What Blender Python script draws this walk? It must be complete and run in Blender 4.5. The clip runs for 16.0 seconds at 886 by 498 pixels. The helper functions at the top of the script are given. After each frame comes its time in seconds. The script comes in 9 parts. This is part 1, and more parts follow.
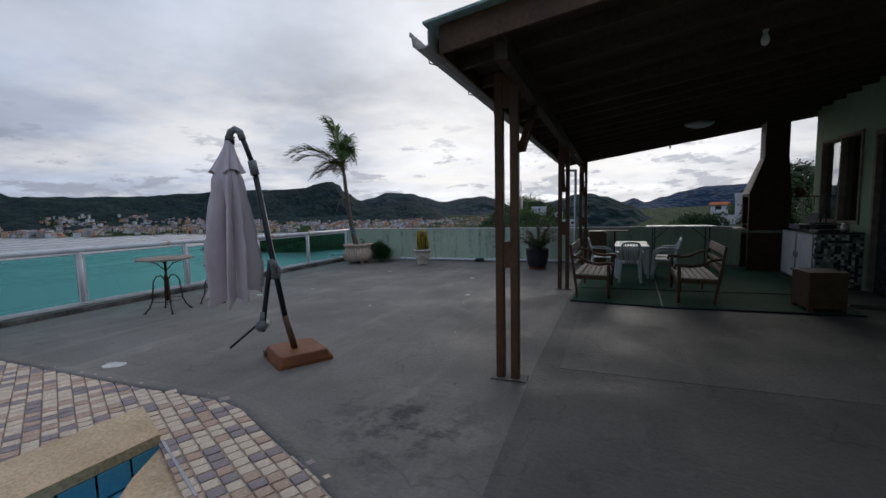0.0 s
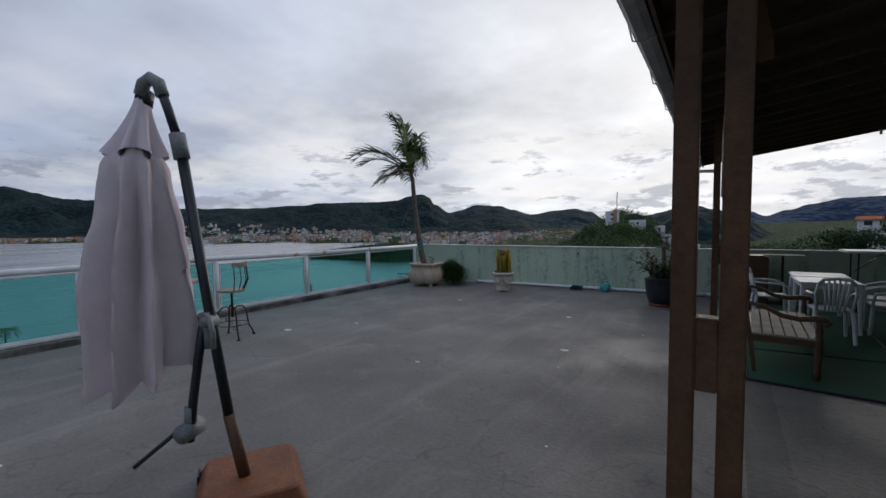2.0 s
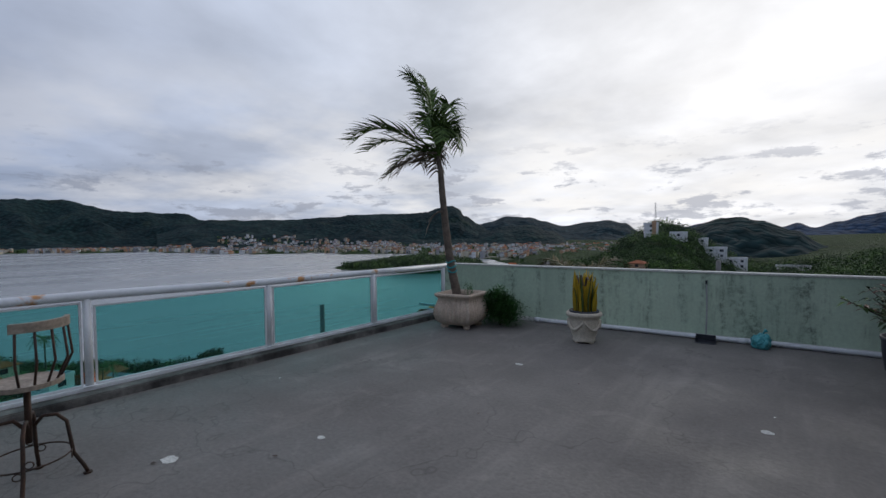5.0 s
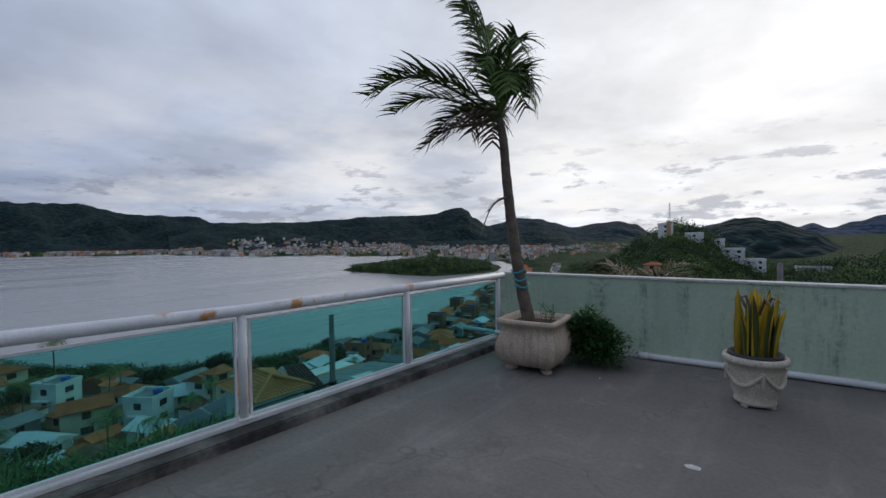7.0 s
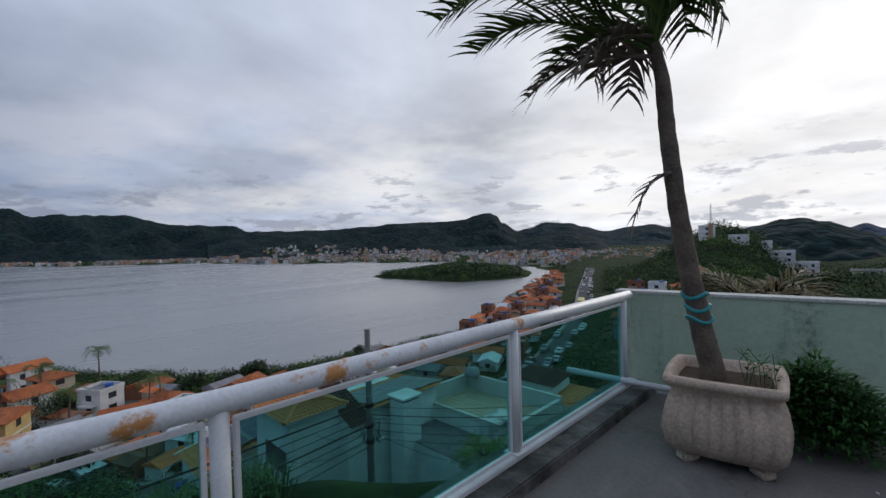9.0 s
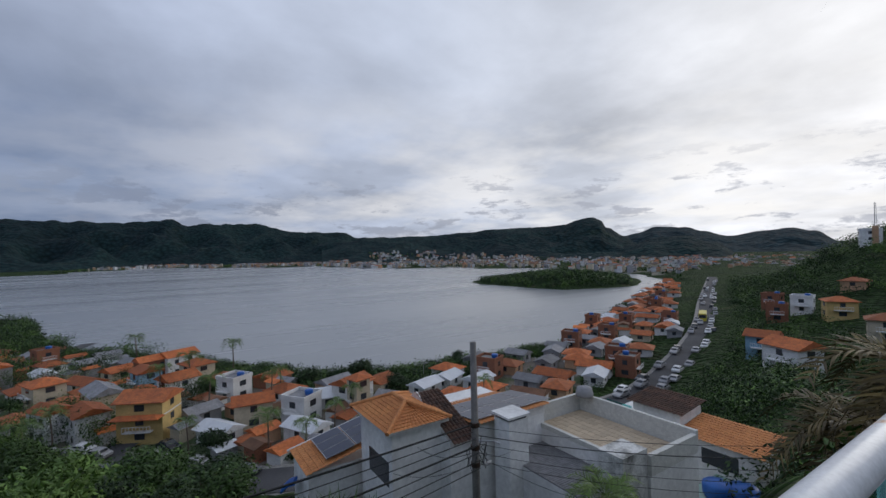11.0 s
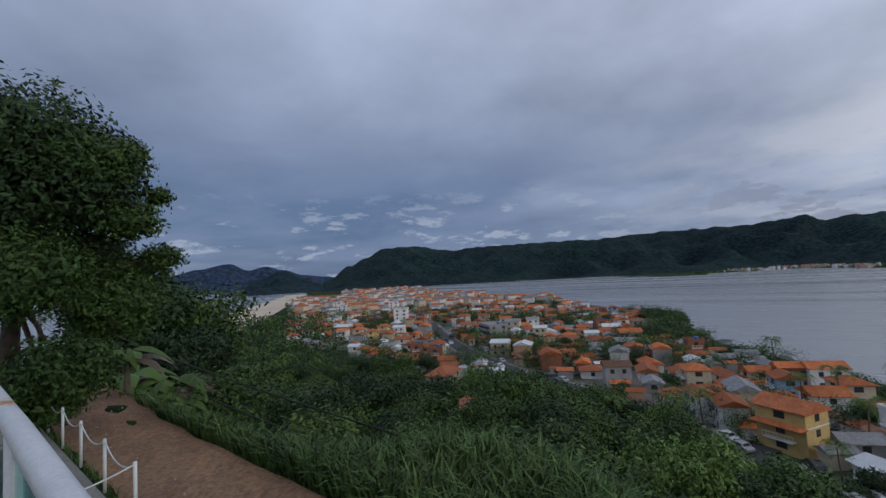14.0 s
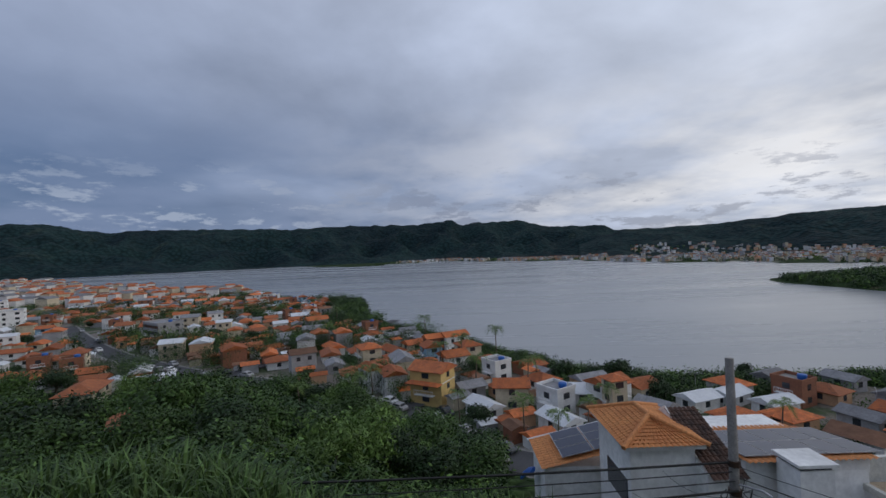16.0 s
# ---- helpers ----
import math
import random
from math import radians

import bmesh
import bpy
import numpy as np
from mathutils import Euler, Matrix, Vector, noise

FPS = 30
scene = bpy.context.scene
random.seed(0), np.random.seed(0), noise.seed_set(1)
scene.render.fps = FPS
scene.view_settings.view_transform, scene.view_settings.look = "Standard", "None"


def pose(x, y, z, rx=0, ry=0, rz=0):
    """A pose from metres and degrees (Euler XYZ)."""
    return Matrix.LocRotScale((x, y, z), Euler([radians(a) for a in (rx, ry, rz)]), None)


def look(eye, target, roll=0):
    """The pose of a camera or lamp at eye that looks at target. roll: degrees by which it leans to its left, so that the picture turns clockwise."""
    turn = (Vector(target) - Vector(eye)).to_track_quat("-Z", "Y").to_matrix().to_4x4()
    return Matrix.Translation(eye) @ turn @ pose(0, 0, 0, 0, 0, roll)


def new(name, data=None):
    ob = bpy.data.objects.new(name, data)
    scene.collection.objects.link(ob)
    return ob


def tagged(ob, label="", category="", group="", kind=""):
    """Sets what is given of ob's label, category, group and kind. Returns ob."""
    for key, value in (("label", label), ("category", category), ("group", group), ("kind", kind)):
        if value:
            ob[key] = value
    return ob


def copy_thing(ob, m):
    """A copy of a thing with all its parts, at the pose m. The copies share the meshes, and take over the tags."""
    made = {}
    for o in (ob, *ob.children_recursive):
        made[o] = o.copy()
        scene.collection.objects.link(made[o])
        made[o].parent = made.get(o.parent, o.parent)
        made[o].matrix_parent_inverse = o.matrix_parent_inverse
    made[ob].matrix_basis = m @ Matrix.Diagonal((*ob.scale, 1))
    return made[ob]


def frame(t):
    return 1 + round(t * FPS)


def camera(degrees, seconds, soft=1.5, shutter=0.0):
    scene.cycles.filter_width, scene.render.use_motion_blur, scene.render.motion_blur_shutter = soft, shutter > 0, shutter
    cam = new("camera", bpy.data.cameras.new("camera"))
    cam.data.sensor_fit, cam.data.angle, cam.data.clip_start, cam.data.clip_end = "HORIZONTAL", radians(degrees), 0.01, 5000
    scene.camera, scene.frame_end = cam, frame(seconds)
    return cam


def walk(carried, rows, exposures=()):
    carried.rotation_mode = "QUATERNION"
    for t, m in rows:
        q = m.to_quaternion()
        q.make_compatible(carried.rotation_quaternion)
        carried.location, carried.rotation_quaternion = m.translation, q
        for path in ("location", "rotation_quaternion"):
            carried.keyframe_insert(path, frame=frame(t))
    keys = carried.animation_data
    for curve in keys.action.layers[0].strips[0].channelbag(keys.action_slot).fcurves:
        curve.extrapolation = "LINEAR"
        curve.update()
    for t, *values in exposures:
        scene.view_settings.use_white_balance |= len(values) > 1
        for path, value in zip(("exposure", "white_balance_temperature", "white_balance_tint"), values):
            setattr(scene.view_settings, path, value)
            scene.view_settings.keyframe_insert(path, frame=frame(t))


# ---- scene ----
cam = camera(91.74, 16.0)
# seconds, eye x y z, yaw, pitch, roll
PATH = [
    (0.0, 1.865, 1.364, 1.664, 23.76, -5.40, -1.19),
    (0.5, 1.725, 1.920, 1.705, 33.50, -4.78, -1.14),
    (1.0, 1.504, 2.462, 1.703, 34.28, -4.60, -0.73),
    (1.5, 1.282, 3.052, 1.695, 34.79, -3.89, -0.60),
    (2.0, 0.890, 3.658, 1.670, 35.33, -3.58, -0.71),
    (2.5, 0.533, 4.122, 1.678, 34.89, -2.68, -0.69),
    (3.0, 0.152, 4.690, 1.668, 34.36, -2.55, -0.70),
    (3.5, -0.307, 5.130, 1.682, 32.41, -2.71, -0.69),
    (4.0, -0.648, 5.611, 1.672, 36.60, -2.52, -0.72),
    (6.5, -2.990, 7.748, 1.605, 40.02, -1.88, -0.58),
    (7.0, -3.512, 8.028, 1.597, 40.42, -1.76, -0.83),
    (7.5, -3.967, 8.295, 1.618, 43.84, -1.47, -1.65),
    (8.0, -4.429, 8.552, 1.602, 44.03, -1.12, -1.60),
    (10.5, -6.404, 9.634, 1.580, 47.89, 0.69, -1.30),
    (11.0, -6.670, 9.699, 1.585, 57.23, 0.19, -1.39),
    (11.5, -6.775, 9.696, 1.613, 66.61, -0.35, -1.24),
    (12.0, -6.800, 9.794, 1.627, 86.19, -0.15, -2.13),
    (12.5, -6.785, 9.968, 1.624, 108.77, 1.76, -3.05),
    (13.0, -6.733, 10.171, 1.617, 118.07, 3.41, -2.87),
    (13.5, -6.722, 10.340, 1.610, 125.99, 3.58, -3.16),
    (14.0, -6.771, 10.440, 1.608, 129.76, 3.70, -3.25),
    (14.5, -6.786, 10.540, 1.606, 125.01, -0.99, -3.22),
    (15.0, -6.803, 10.760, 1.604, 109.64, -1.87, -2.76),
    (15.5, -6.814, 10.960, 1.603, 95.81, -0.70, -2.52),
    (16.0, -6.816, 11.020, 1.602, 90.61, 0.43, -2.28),
]


def carried_pose(x, y, z, yaw, pitch, roll):
    return pose(x, y, z, 0, 0, yaw) @ pose(0, 0, 0, 90 + pitch) @ pose(0, 0, 0, 0, 0, roll)


EXPOSURES = [(0.0, 0.0), (16.0, 0.0)]
walk(cam, [(t, carried_pose(x, y, z, yaw, pitch, roll)) for t, x, y, z, yaw, pitch, roll in PATH], EXPOSURES)

# ---- sky and sun ----
SUN_AZ, SUN_EL = 4.0, 16.0
TO_SUN = Vector((-math.sin(radians(SUN_AZ)) * math.cos(radians(SUN_EL)),
                 math.cos(radians(SUN_AZ)) * math.cos(radians(SUN_EL)), math.sin(radians(SUN_EL))))


def node(tree, kind, **values):
    n = tree.nodes.new(kind)
    for key, value in values.items():
        if key == "op":
            n.operation = value
        elif key == "blend":
            n.blend_type = value
        elif key == "dtype":
            n.data_type = value
        else:
            n.inputs[key.replace("_", " ")].default_value = value
    return n


def math_node(tree, op, a, b=None, c=None):
    n = tree.nodes.new("ShaderNodeMath")
    n.operation = op
    for k, v in enumerate((a, b, c)):
        if v is None:
            continue
        if isinstance(v, (int, float)):
            n.inputs[k].default_value = v
        else:
            tree.links.new(v, n.inputs[k])
    return n.outputs[0]


def mix_color(tree, fac, a, b, blend="MIX"):
    n = tree.nodes.new("ShaderNodeMix")
    n.data_type, n.blend_type = "RGBA", blend
    for k, v in ((0, fac), (6, a), (7, b)):
        if isinstance(v, (int, float)):
            n.inputs[k].default_value = v
        elif isinstance(v, tuple):
            n.inputs[k].default_value = (*v, 1)
        else:
            tree.links.new(v, n.inputs[k])
    return n.outputs[2]


def ramp(tree, value, *stops):
    n = tree.nodes.new("ShaderNodeValToRGB")
    el = n.color_ramp.elements
    while len(el) < len(stops):
        el.new(0.5)
    for e, (at, col) in zip(el, stops):
        e.position = at
        e.color = (*col, 1) if isinstance(col, tuple) else (col, col, col, 1)
    tree.links.new(value, n.inputs[0])
    return n.outputs[0]


def noise_of(tree, vector, scale, detail=5.0, rough=0.55, distort=0.0):
    n = tree.nodes.new("ShaderNodeTexNoise")
    n.inputs["Scale"].default_value, n.inputs["Detail"].default_value = scale, detail
    n.inputs["Roughness"].default_value, n.inputs["Distortion"].default_value = rough, distort
    tree.links.new(vector, n.inputs["Vector"])
    return n.outputs["Fac"]


def make_world():
    w = bpy.data.worlds.new("sky")
    scene.world = w
    w.use_nodes = True
    tr = w.node_tree
    bg = tr.nodes["Background"]
    sky = tr.nodes.new("ShaderNodeTexSky")
    sky.sky_type, sky.sun_disc = "NISHITA", False
    sky.sun_elevation, sky.sun_rotation = radians(SUN_EL), radians(-SUN_AZ)
    blue = mix_color(tr, 1.0, sky.outputs[0], (0.085, 0.085, 0.085), "MULTIPLY")
    tc = tr.nodes.new("ShaderNodeTexCoord")
    sep = tr.nodes.new("ShaderNodeSeparateXYZ")
    tr.links.new(tc.outputs["Generated"], sep.inputs[0])
    x, y, z = sep.outputs
    up = math_node(tr, "MAXIMUM", z, 0.0)
    den = math_node(tr, "ADD", up, 0.16)
    comb = tr.nodes.new("ShaderNodeCombineXYZ")
    tr.links.new(math_node(tr, "DIVIDE", x, den), comb.inputs[0])
    tr.links.new(math_node(tr, "DIVIDE", y, den), comb.inputs[1])
    plane = comb.outputs[0]
    dot = tr.nodes.new("ShaderNodeVectorMath")
    dot.operation = "DOT_PRODUCT"
    tr.links.new(tc.outputs["Generated"], dot.inputs[0])
    dot.inputs[1].default_value = TO_SUN
    glow = math_node(tr, "MULTIPLY_ADD", dot.outputs["Value"], 0.5, 0.5)
    deck = ramp(tr, glow, (0.0, (0.29, 0.345, 0.48)), (0.30, (0.44, 0.51, 0.68)), (0.58, (0.44, 0.50, 0.64)), (0.80, (0.47, 0.52, 0.63)),
                (0.92, (0.63, 0.67, 0.76)), (1.0, (0.98, 0.98, 1.0)))
    # thick and thin parts of the cloud deck
    big = noise_of(tr, plane, 0.75, 7.0, 0.54, 0.15)
    deck = mix_color(tr, 1.0, deck, ramp(tr, big, (0.32, 0.70), (0.5, 0.98), (0.66, 1.28)), "MULTIPLY")
    # gaps of blue, low over the horizon and away from the sun
    gap = noise_of(tr, plane, 0.42, 4.0, 0.5, 0.3)
    low = ramp(tr, up, (0.0, 1.0), (0.18, 0.92), (0.34, 0.40), (0.60, 0.0))
    away = ramp(tr, glow, (0.30, 1.0), (0.50, 0.72), (0.68, 0.15), (0.85, 0.04))
    gapf = math_node(tr, "MULTIPLY", math_node(tr, "MULTIPLY", ramp(tr, gap, (0.24, 0.45), (0.46, 0.97)), low), away)
    col = mix_color(tr, gapf, deck, mix_color(tr, 0.88, blue, (0.068, 0.125, 0.262)))
    # bright band of far cloud under the deck
    band = math_node(tr, "MULTIPLY", ramp(tr, noise_of(tr, plane, 0.9, 5.0), (0.44, 0.0), (0.62, 0.8)),
                     ramp(tr, up, (0.01, 0.0), (0.05, 1.0), (0.24, 0.7), (0.36, 0.0)))
    lit = ramp(tr, glow, (0.35, (0.19, 0.25, 0.39)), (0.65, (0.62, 0.64, 0.70)), (0.9, (1.0, 0.98, 0.96)))
    col = mix_color(tr, band, col, lit)
    # small dark cumulus
    st = tr.nodes.new("ShaderNodeVectorMath")
    st.operation = "MULTIPLY"
    tr.links.new(tc.outputs["Generated"], st.inputs[0])
    st.inputs[1].default_value = (1.0, 1.0, 3.6)
    cum = noise_of(tr, st.outputs[0], 8.5, 9.0, 0.66, 0.0)
    cumf = math_node(tr, "MULTIPLY", ramp(tr, cum, (0.54, 0.0), (0.60, 0.85)), ramp(tr, up, (0.0, 0.9), (0.12, 0.85), (0.21, 0.0)))
    col = mix_color(tr, cumf, col, ramp(tr, glow, (0.34, (0.36, 0.42, 0.54)), (0.52, (0.22, 0.26, 0.36)), (0.7, (0.27, 0.30, 0.38)), (1.0, (0.44, 0.46, 0.53))))
    tr.links.new(col, bg.inputs[0])
    bg.inputs[1].default_value = 1.0


make_world()
sun_data = bpy.data.lights.new("sun", "SUN")
sun_data.energy, sun_data.angle, sun_data.color = 0.5, radians(25), (1.0, 0.95, 0.88)
sun = new("sun", sun_data)
sun.matrix_world = look((0, 0, 60), Vector((0, 0, 60)) - TO_SUN)


# ---- materials ----
def mat(name, c1, c2, rough=0.8, scale=2.0, fine=40.0, bump=0.15, metal=0.0, grain=0.25, vary=0.0, island=0.0, contrast=(0.35, 0.65), spec=0.4):
    """A procedural surface: two colours by coarse noise, fine grain and relief, and a shade that differs from piece to piece."""
    m = bpy.data.materials.new(name)
    m.use_nodes = True
    tr = m.node_tree
    b = tr.nodes["Principled BSDF"]
    tc = tr.nodes.new("ShaderNodeTexCoord")
    co = tc.outputs["Object"]
    coarse = ramp(tr, noise_of(tr, co, scale, 6.0, 0.6), (contrast[0], 0.0), (contrast[1], 1.0))
    col = mix_color(tr, coarse, c1, c2)
    fn = noise_of(tr, co, fine, 4.0, 0.6)
    if grain:
        col = mix_color(tr, 1.0, col, ramp(tr, fn, (0.3, 1.0 - grain), (0.7, 1.0 + grain)), "MULTIPLY")
    for amount, kind, socket in ((vary, "ShaderNodeObjectInfo", "Random"), (island, "ShaderNodeNewGeometry", "Random Per Island")):
        if amount:
            inf = tr.nodes.new(kind)
            col = mix_color(tr, 1.0, col, ramp(tr, inf.outputs[socket], (0.0, 1.0 - amount), (1.0, 1.0 + amount)), "MULTIPLY")
    tr.links.new(col, b.inputs["Base Color"])
    b.inputs["Roughness"].default_value, b.inputs["Metallic"].default_value = rough, metal
    b.inputs["Specular IOR Level"].default_value = spec
    if bump:
        bp = tr.nodes.new("ShaderNodeBump")
        bp.inputs["Strength"].default_value, bp.inputs["Distance"].default_value = bump, 0.6 / fine
        tr.links.new(fn, bp.inputs["Height"])
        tr.links.new(bp.outputs[0], b.inputs["Normal"])
    return m


def leaf_mat(name, c1, c2, island=0.45, rough=0.6):
    m = mat(name, c1, c2, rough, 0.15, 3.0, 0.0, grain=0.2, island=island, vary=0.2, spec=0.25)
    b = m.node_tree.nodes["Principled BSDF"]
    b.inputs["Subsurface Weight"].default_value = 0.0
    return m


def glass_mat(name, tint, rough=0.02, ior=0.03):
    m = bpy.data.materials.new(name)
    m.use_nodes = True
    tr = m.node_tree
    tr.nodes.remove(tr.nodes["Principled BSDF"])
    thru, gloss, mixs, fr = (tr.nodes.new("ShaderNode" + k) for k in ("BsdfTransparent", "BsdfGlossy", "MixShader", "LayerWeight"))
    thru.inputs[0].default_value = (*tint, 1)
    gloss.inputs["Roughness"].default_value = rough
    gloss_by_angle = ramp(tr, fr.outputs["Facing"], (0.0, ior), (0.6, ior + 0.02), (0.85, ior + 0.14), (1.0, 0.85))
    tr.links.new(gloss_by_angle, mixs.inputs[0])
    tr.links.new(thru.outputs[0], mixs.inputs[1])
    tr.links.new(gloss.outputs[0], mixs.inputs[2])
    tr.links.new(mixs.outputs[0], tr.nodes["Material Output"].inputs[0])
    return m


M = {}
M["white_paint"] = mat("white_paint", (0.74, 0.75, 0.76), (0.62, 0.63, 0.64), 0.4, 3.0, 60, 0.05, grain=0.08)
M["rust_rail"] = None
M["teal_glass"] = glass_mat("teal_glass", (0.46, 0.79, 0.77))
M["window_glass"] = glass_mat("window_glass", (0.75, 0.85, 0.85), 0.02, 0.45)
M["brown_wood"] = mat("brown_wood", (0.135, 0.062, 0.030), (0.078, 0.036, 0.018), 0.5, 3.0, 30, 0.2)
M["dark_wood"] = mat("dark_wood", (0.085, 0.055, 0.042), (0.055, 0.038, 0.030), 0.75, 2.0, 30, 0.2)
M["bench_wood"] = mat("bench_wood", (0.13, 0.065, 0.035), (0.08, 0.04, 0.022), 0.5, 5.0, 50, 0.2)
M["seat_wood"] = mat("seat_wood", (0.36, 0.30, 0.27), (0.25, 0.20, 0.18), 0.7, 6.0, 60, 0.25)
M["grey_wood"] = mat("grey_wood", (0.36, 0.30, 0.24), (0.20, 0.16, 0.13), 0.85, 6.0, 45, 0.4)
M["iron"] = mat("iron", (0.045, 0.032, 0.028), (0.08, 0.045, 0.03), 0.6, 8.0, 80, 0.2, metal=0.4)
M["navy_metal"] = mat("navy_metal", (0.018, 0.022, 0.032), (0.028, 0.032, 0.042), 0.35, 4.0, 60, 0.05, metal=0.3)
M["grey_plastic"] = mat("grey_plastic", (0.22, 0.23, 0.24), (0.17, 0.18, 0.19), 0.5, 8.0, 60, 0.05)
M["umbrella_cloth"] = mat("umbrella_cloth", (0.70, 0.60, 0.66), (0.58, 0.50, 0.55), 0.9, 2.5, 160, 0.12, grain=0.08)
M["terracotta_base"] = mat("terracotta_base", (0.25, 0.082, 0.028), (0.16, 0.052, 0.02), 0.6, 5.0, 60, 0.2)
M["cement_pot"] = mat("cement_pot", (0.60, 0.47, 0.37), (0.42, 0.33, 0.26), 0.9, 4.0, 50, 0.3)
M["pale_pot"] = mat("pale_pot", (0.62, 0.55, 0.45), (0.48, 0.42, 0.34), 0.9, 5.0, 60, 0.3)
M["black_plastic"] = mat("black_plastic", (0.02, 0.022, 0.03), (0.03, 0.032, 0.04), 0.45, 5.0, 60, 0.05)
M["soil"] = mat("soil", (0.05, 0.035, 0.025), (0.09, 0.06, 0.04), 1.0, 20.0, 90, 0.6)
M["palm_trunk"] = mat("palm_trunk", (0.17, 0.13, 0.10), (0.09, 0.07, 0.055), 0.9, 8.0, 50, 0.5)
M["bark"] = mat("bark", (0.11, 0.085, 0.065), (0.06, 0.045, 0.035), 0.95, 4.0, 30, 0.5)
M["frond"] = leaf_mat("frond", (0.11, 0.17, 0.04), (0.065, 0.11, 0.03), 0.5)
M["dry_frond"] = leaf_mat("dry_frond", (0.20, 0.16, 0.12), (0.13, 0.10, 0.08), 0.4)
M["leaf"] = leaf_mat("leaf", (0.056, 0.104, 0.022), (0.029, 0.062, 0.015), 0.6)
M["leaf_dark"] = leaf_mat("leaf_dark", (0.030, 0.060, 0.018), (0.016, 0.036, 0.012), 0.6)
M["leaf_light"] = leaf_mat("leaf_light", (0.10, 0.17, 0.035), (0.065, 0.12, 0.03), 0.4)
M["leaf_red"] = leaf_mat("leaf_red", (0.14, 0.045, 0.035), (0.07, 0.075, 0.03), 0.5)
M["fern"] = leaf_mat("fern", (0.045, 0.13, 0.028), (0.028, 0.085, 0.02), 0.4)
M["grass"] = leaf_mat("grass", (0.068, 0.115, 0.030), (0.034, 0.070, 0.018), 0.6)
M["sword_leaf"] = leaf_mat("sword_leaf", (0.80, 0.50, 0.03), (0.45, 0.36, 0.05), 0.45)
M["sword_green"] = leaf_mat("sword_green", (0.14, 0.17, 0.05), (0.07, 0.11, 0.04), 0.4)
M["green_mat"] = mat("green_mat", (0.013, 0.080, 0.042), (0.009, 0.060, 0.032), 0.95, 1.5, 200, 0.5)
M["white_plastic"] = mat("white_plastic", (0.70, 0.71, 0.73), (0.62, 0.63, 0.65), 0.45, 3.0, 40, 0.03, grain=0.05)
M["galvanised"] = mat("galvanised", (0.46, 0.46, 0.47), (0.33, 0.33, 0.34), 0.5, 4.0, 50, 0.05, metal=0.5, grain=0.12)
M["roof_sheet"] = mat("roof_sheet", (0.28, 0.40, 0.40), (0.20, 0.30, 0.31), 0.6, 2.0, 30, 0.1)
M["green_house"] = mat("green_house", (0.36, 0.50, 0.33), (0.29, 0.42, 0.27), 0.85, 1.0, 30, 0.15, grain=0.1)
M["coping"] = mat("coping", (0.68, 0.51, 0.33), (0.52, 0.37, 0.23), 0.8, 2.2, 40, 0.2)
M["pool_tile"] = mat("pool_tile", (0.12, 0.42, 0.62), (0.08, 0.34, 0.54), 0.15, 3.0, 40, 0.02, grain=0.08, vary=0.15)
M["paver"] = mat("paver", (0.72, 0.59, 0.46), (0.58, 0.47, 0.37), 0.75, 9.0, 60, 0.2, grain=0.2)
M["paver_pink"] = mat("paver_pink", (0.54, 0.38, 0.29), (0.44, 0.31, 0.24), 0.75, 9.0, 60, 0.2)
M["paver_grey"] = mat("paver_grey", (0.34, 0.28, 0.28), (0.25, 0.205, 0.21), 0.75, 9.0, 60, 0.2)
M["grout"] = mat("grout", (0.46, 0.41, 0.35), (0.38, 0.33, 0.28), 0.95, 4.0, 60, 0.2)
M["brick"] = mat("brick", (0.30, 0.13, 0.075), (0.22, 0.09, 0.055), 0.9, 3.0, 12, 0.3, grain=0.35)
M["bbq_brick"] = mat("bbq_brick", (0.10, 0.048, 0.03), (0.07, 0.034, 0.022), 0.85, 5.0, 40, 0.3)
M["white_brick"] = mat("white_brick", (0.55, 0.50, 0.46), (0.42, 0.37, 0.34), 0.8, 6.0, 50, 0.2)
M["steel"] = mat("steel", (0.5, 0.5, 0.5), (0.4, 0.4, 0.4), 0.3, 4.0, 60, 0.02, metal=0.9, grain=0.05)
M["chalk"] = mat("chalk", (0.62, 0.62, 0.58), (0.5, 0.5, 0.47), 0.9, 5.0, 50, 0.1)
M["asphalt"] = mat("asphalt", (0.075, 0.075, 0.08), (0.055, 0.055, 0.06), 0.9, 0.2, 6.0, 0.2)
M["dirt"] = mat("dirt", (0.30, 0.17, 0.10), (0.20, 0.12, 0.075), 0.95, 0.6, 9.0, 0.8, grain=0.4)
M["dirty_kerb"] = mat("dirty_kerb", (0.20, 0.19, 0.175), (0.045, 0.042, 0.04), 0.9, 1.6, 14, 0.4, contrast=(0.36, 0.58))
M["concrete"] = mat("concrete", (0.30, 0.29, 0.27), (0.20, 0.19, 0.18), 0.9, 0.8, 12, 0.3)
M["pole_concrete"] = mat("pole_concrete", (0.20, 0.19, 0.18), (0.13, 0.125, 0.12), 0.9, 2.0, 20, 0.3)
M["cable"] = mat("cable", (0.015, 0.015, 0.016), (0.022, 0.022, 0.022), 0.6, 2.0, 20, 0.0)
M["roof_tile"] = mat("roof_tile", (0.52, 0.15, 0.045), (0.34, 0.095, 0.034), 0.85, 0.7, 5.0, 0.5, grain=0.3, vary=0.3)
M["town_yard"] = mat("town_yard", (0.19, 0.165, 0.14), (0.05, 0.075, 0.03), 0.95, 0.11, 2.5, 0.4, grain=0.35, contrast=(0.44, 0.56))
M["roof_tile_new"] = mat("roof_tile_new", (0.58, 0.25, 0.09), (0.48, 0.19, 0.07), 0.8, 1.2, 9.0, 0.3, grain=0.25)
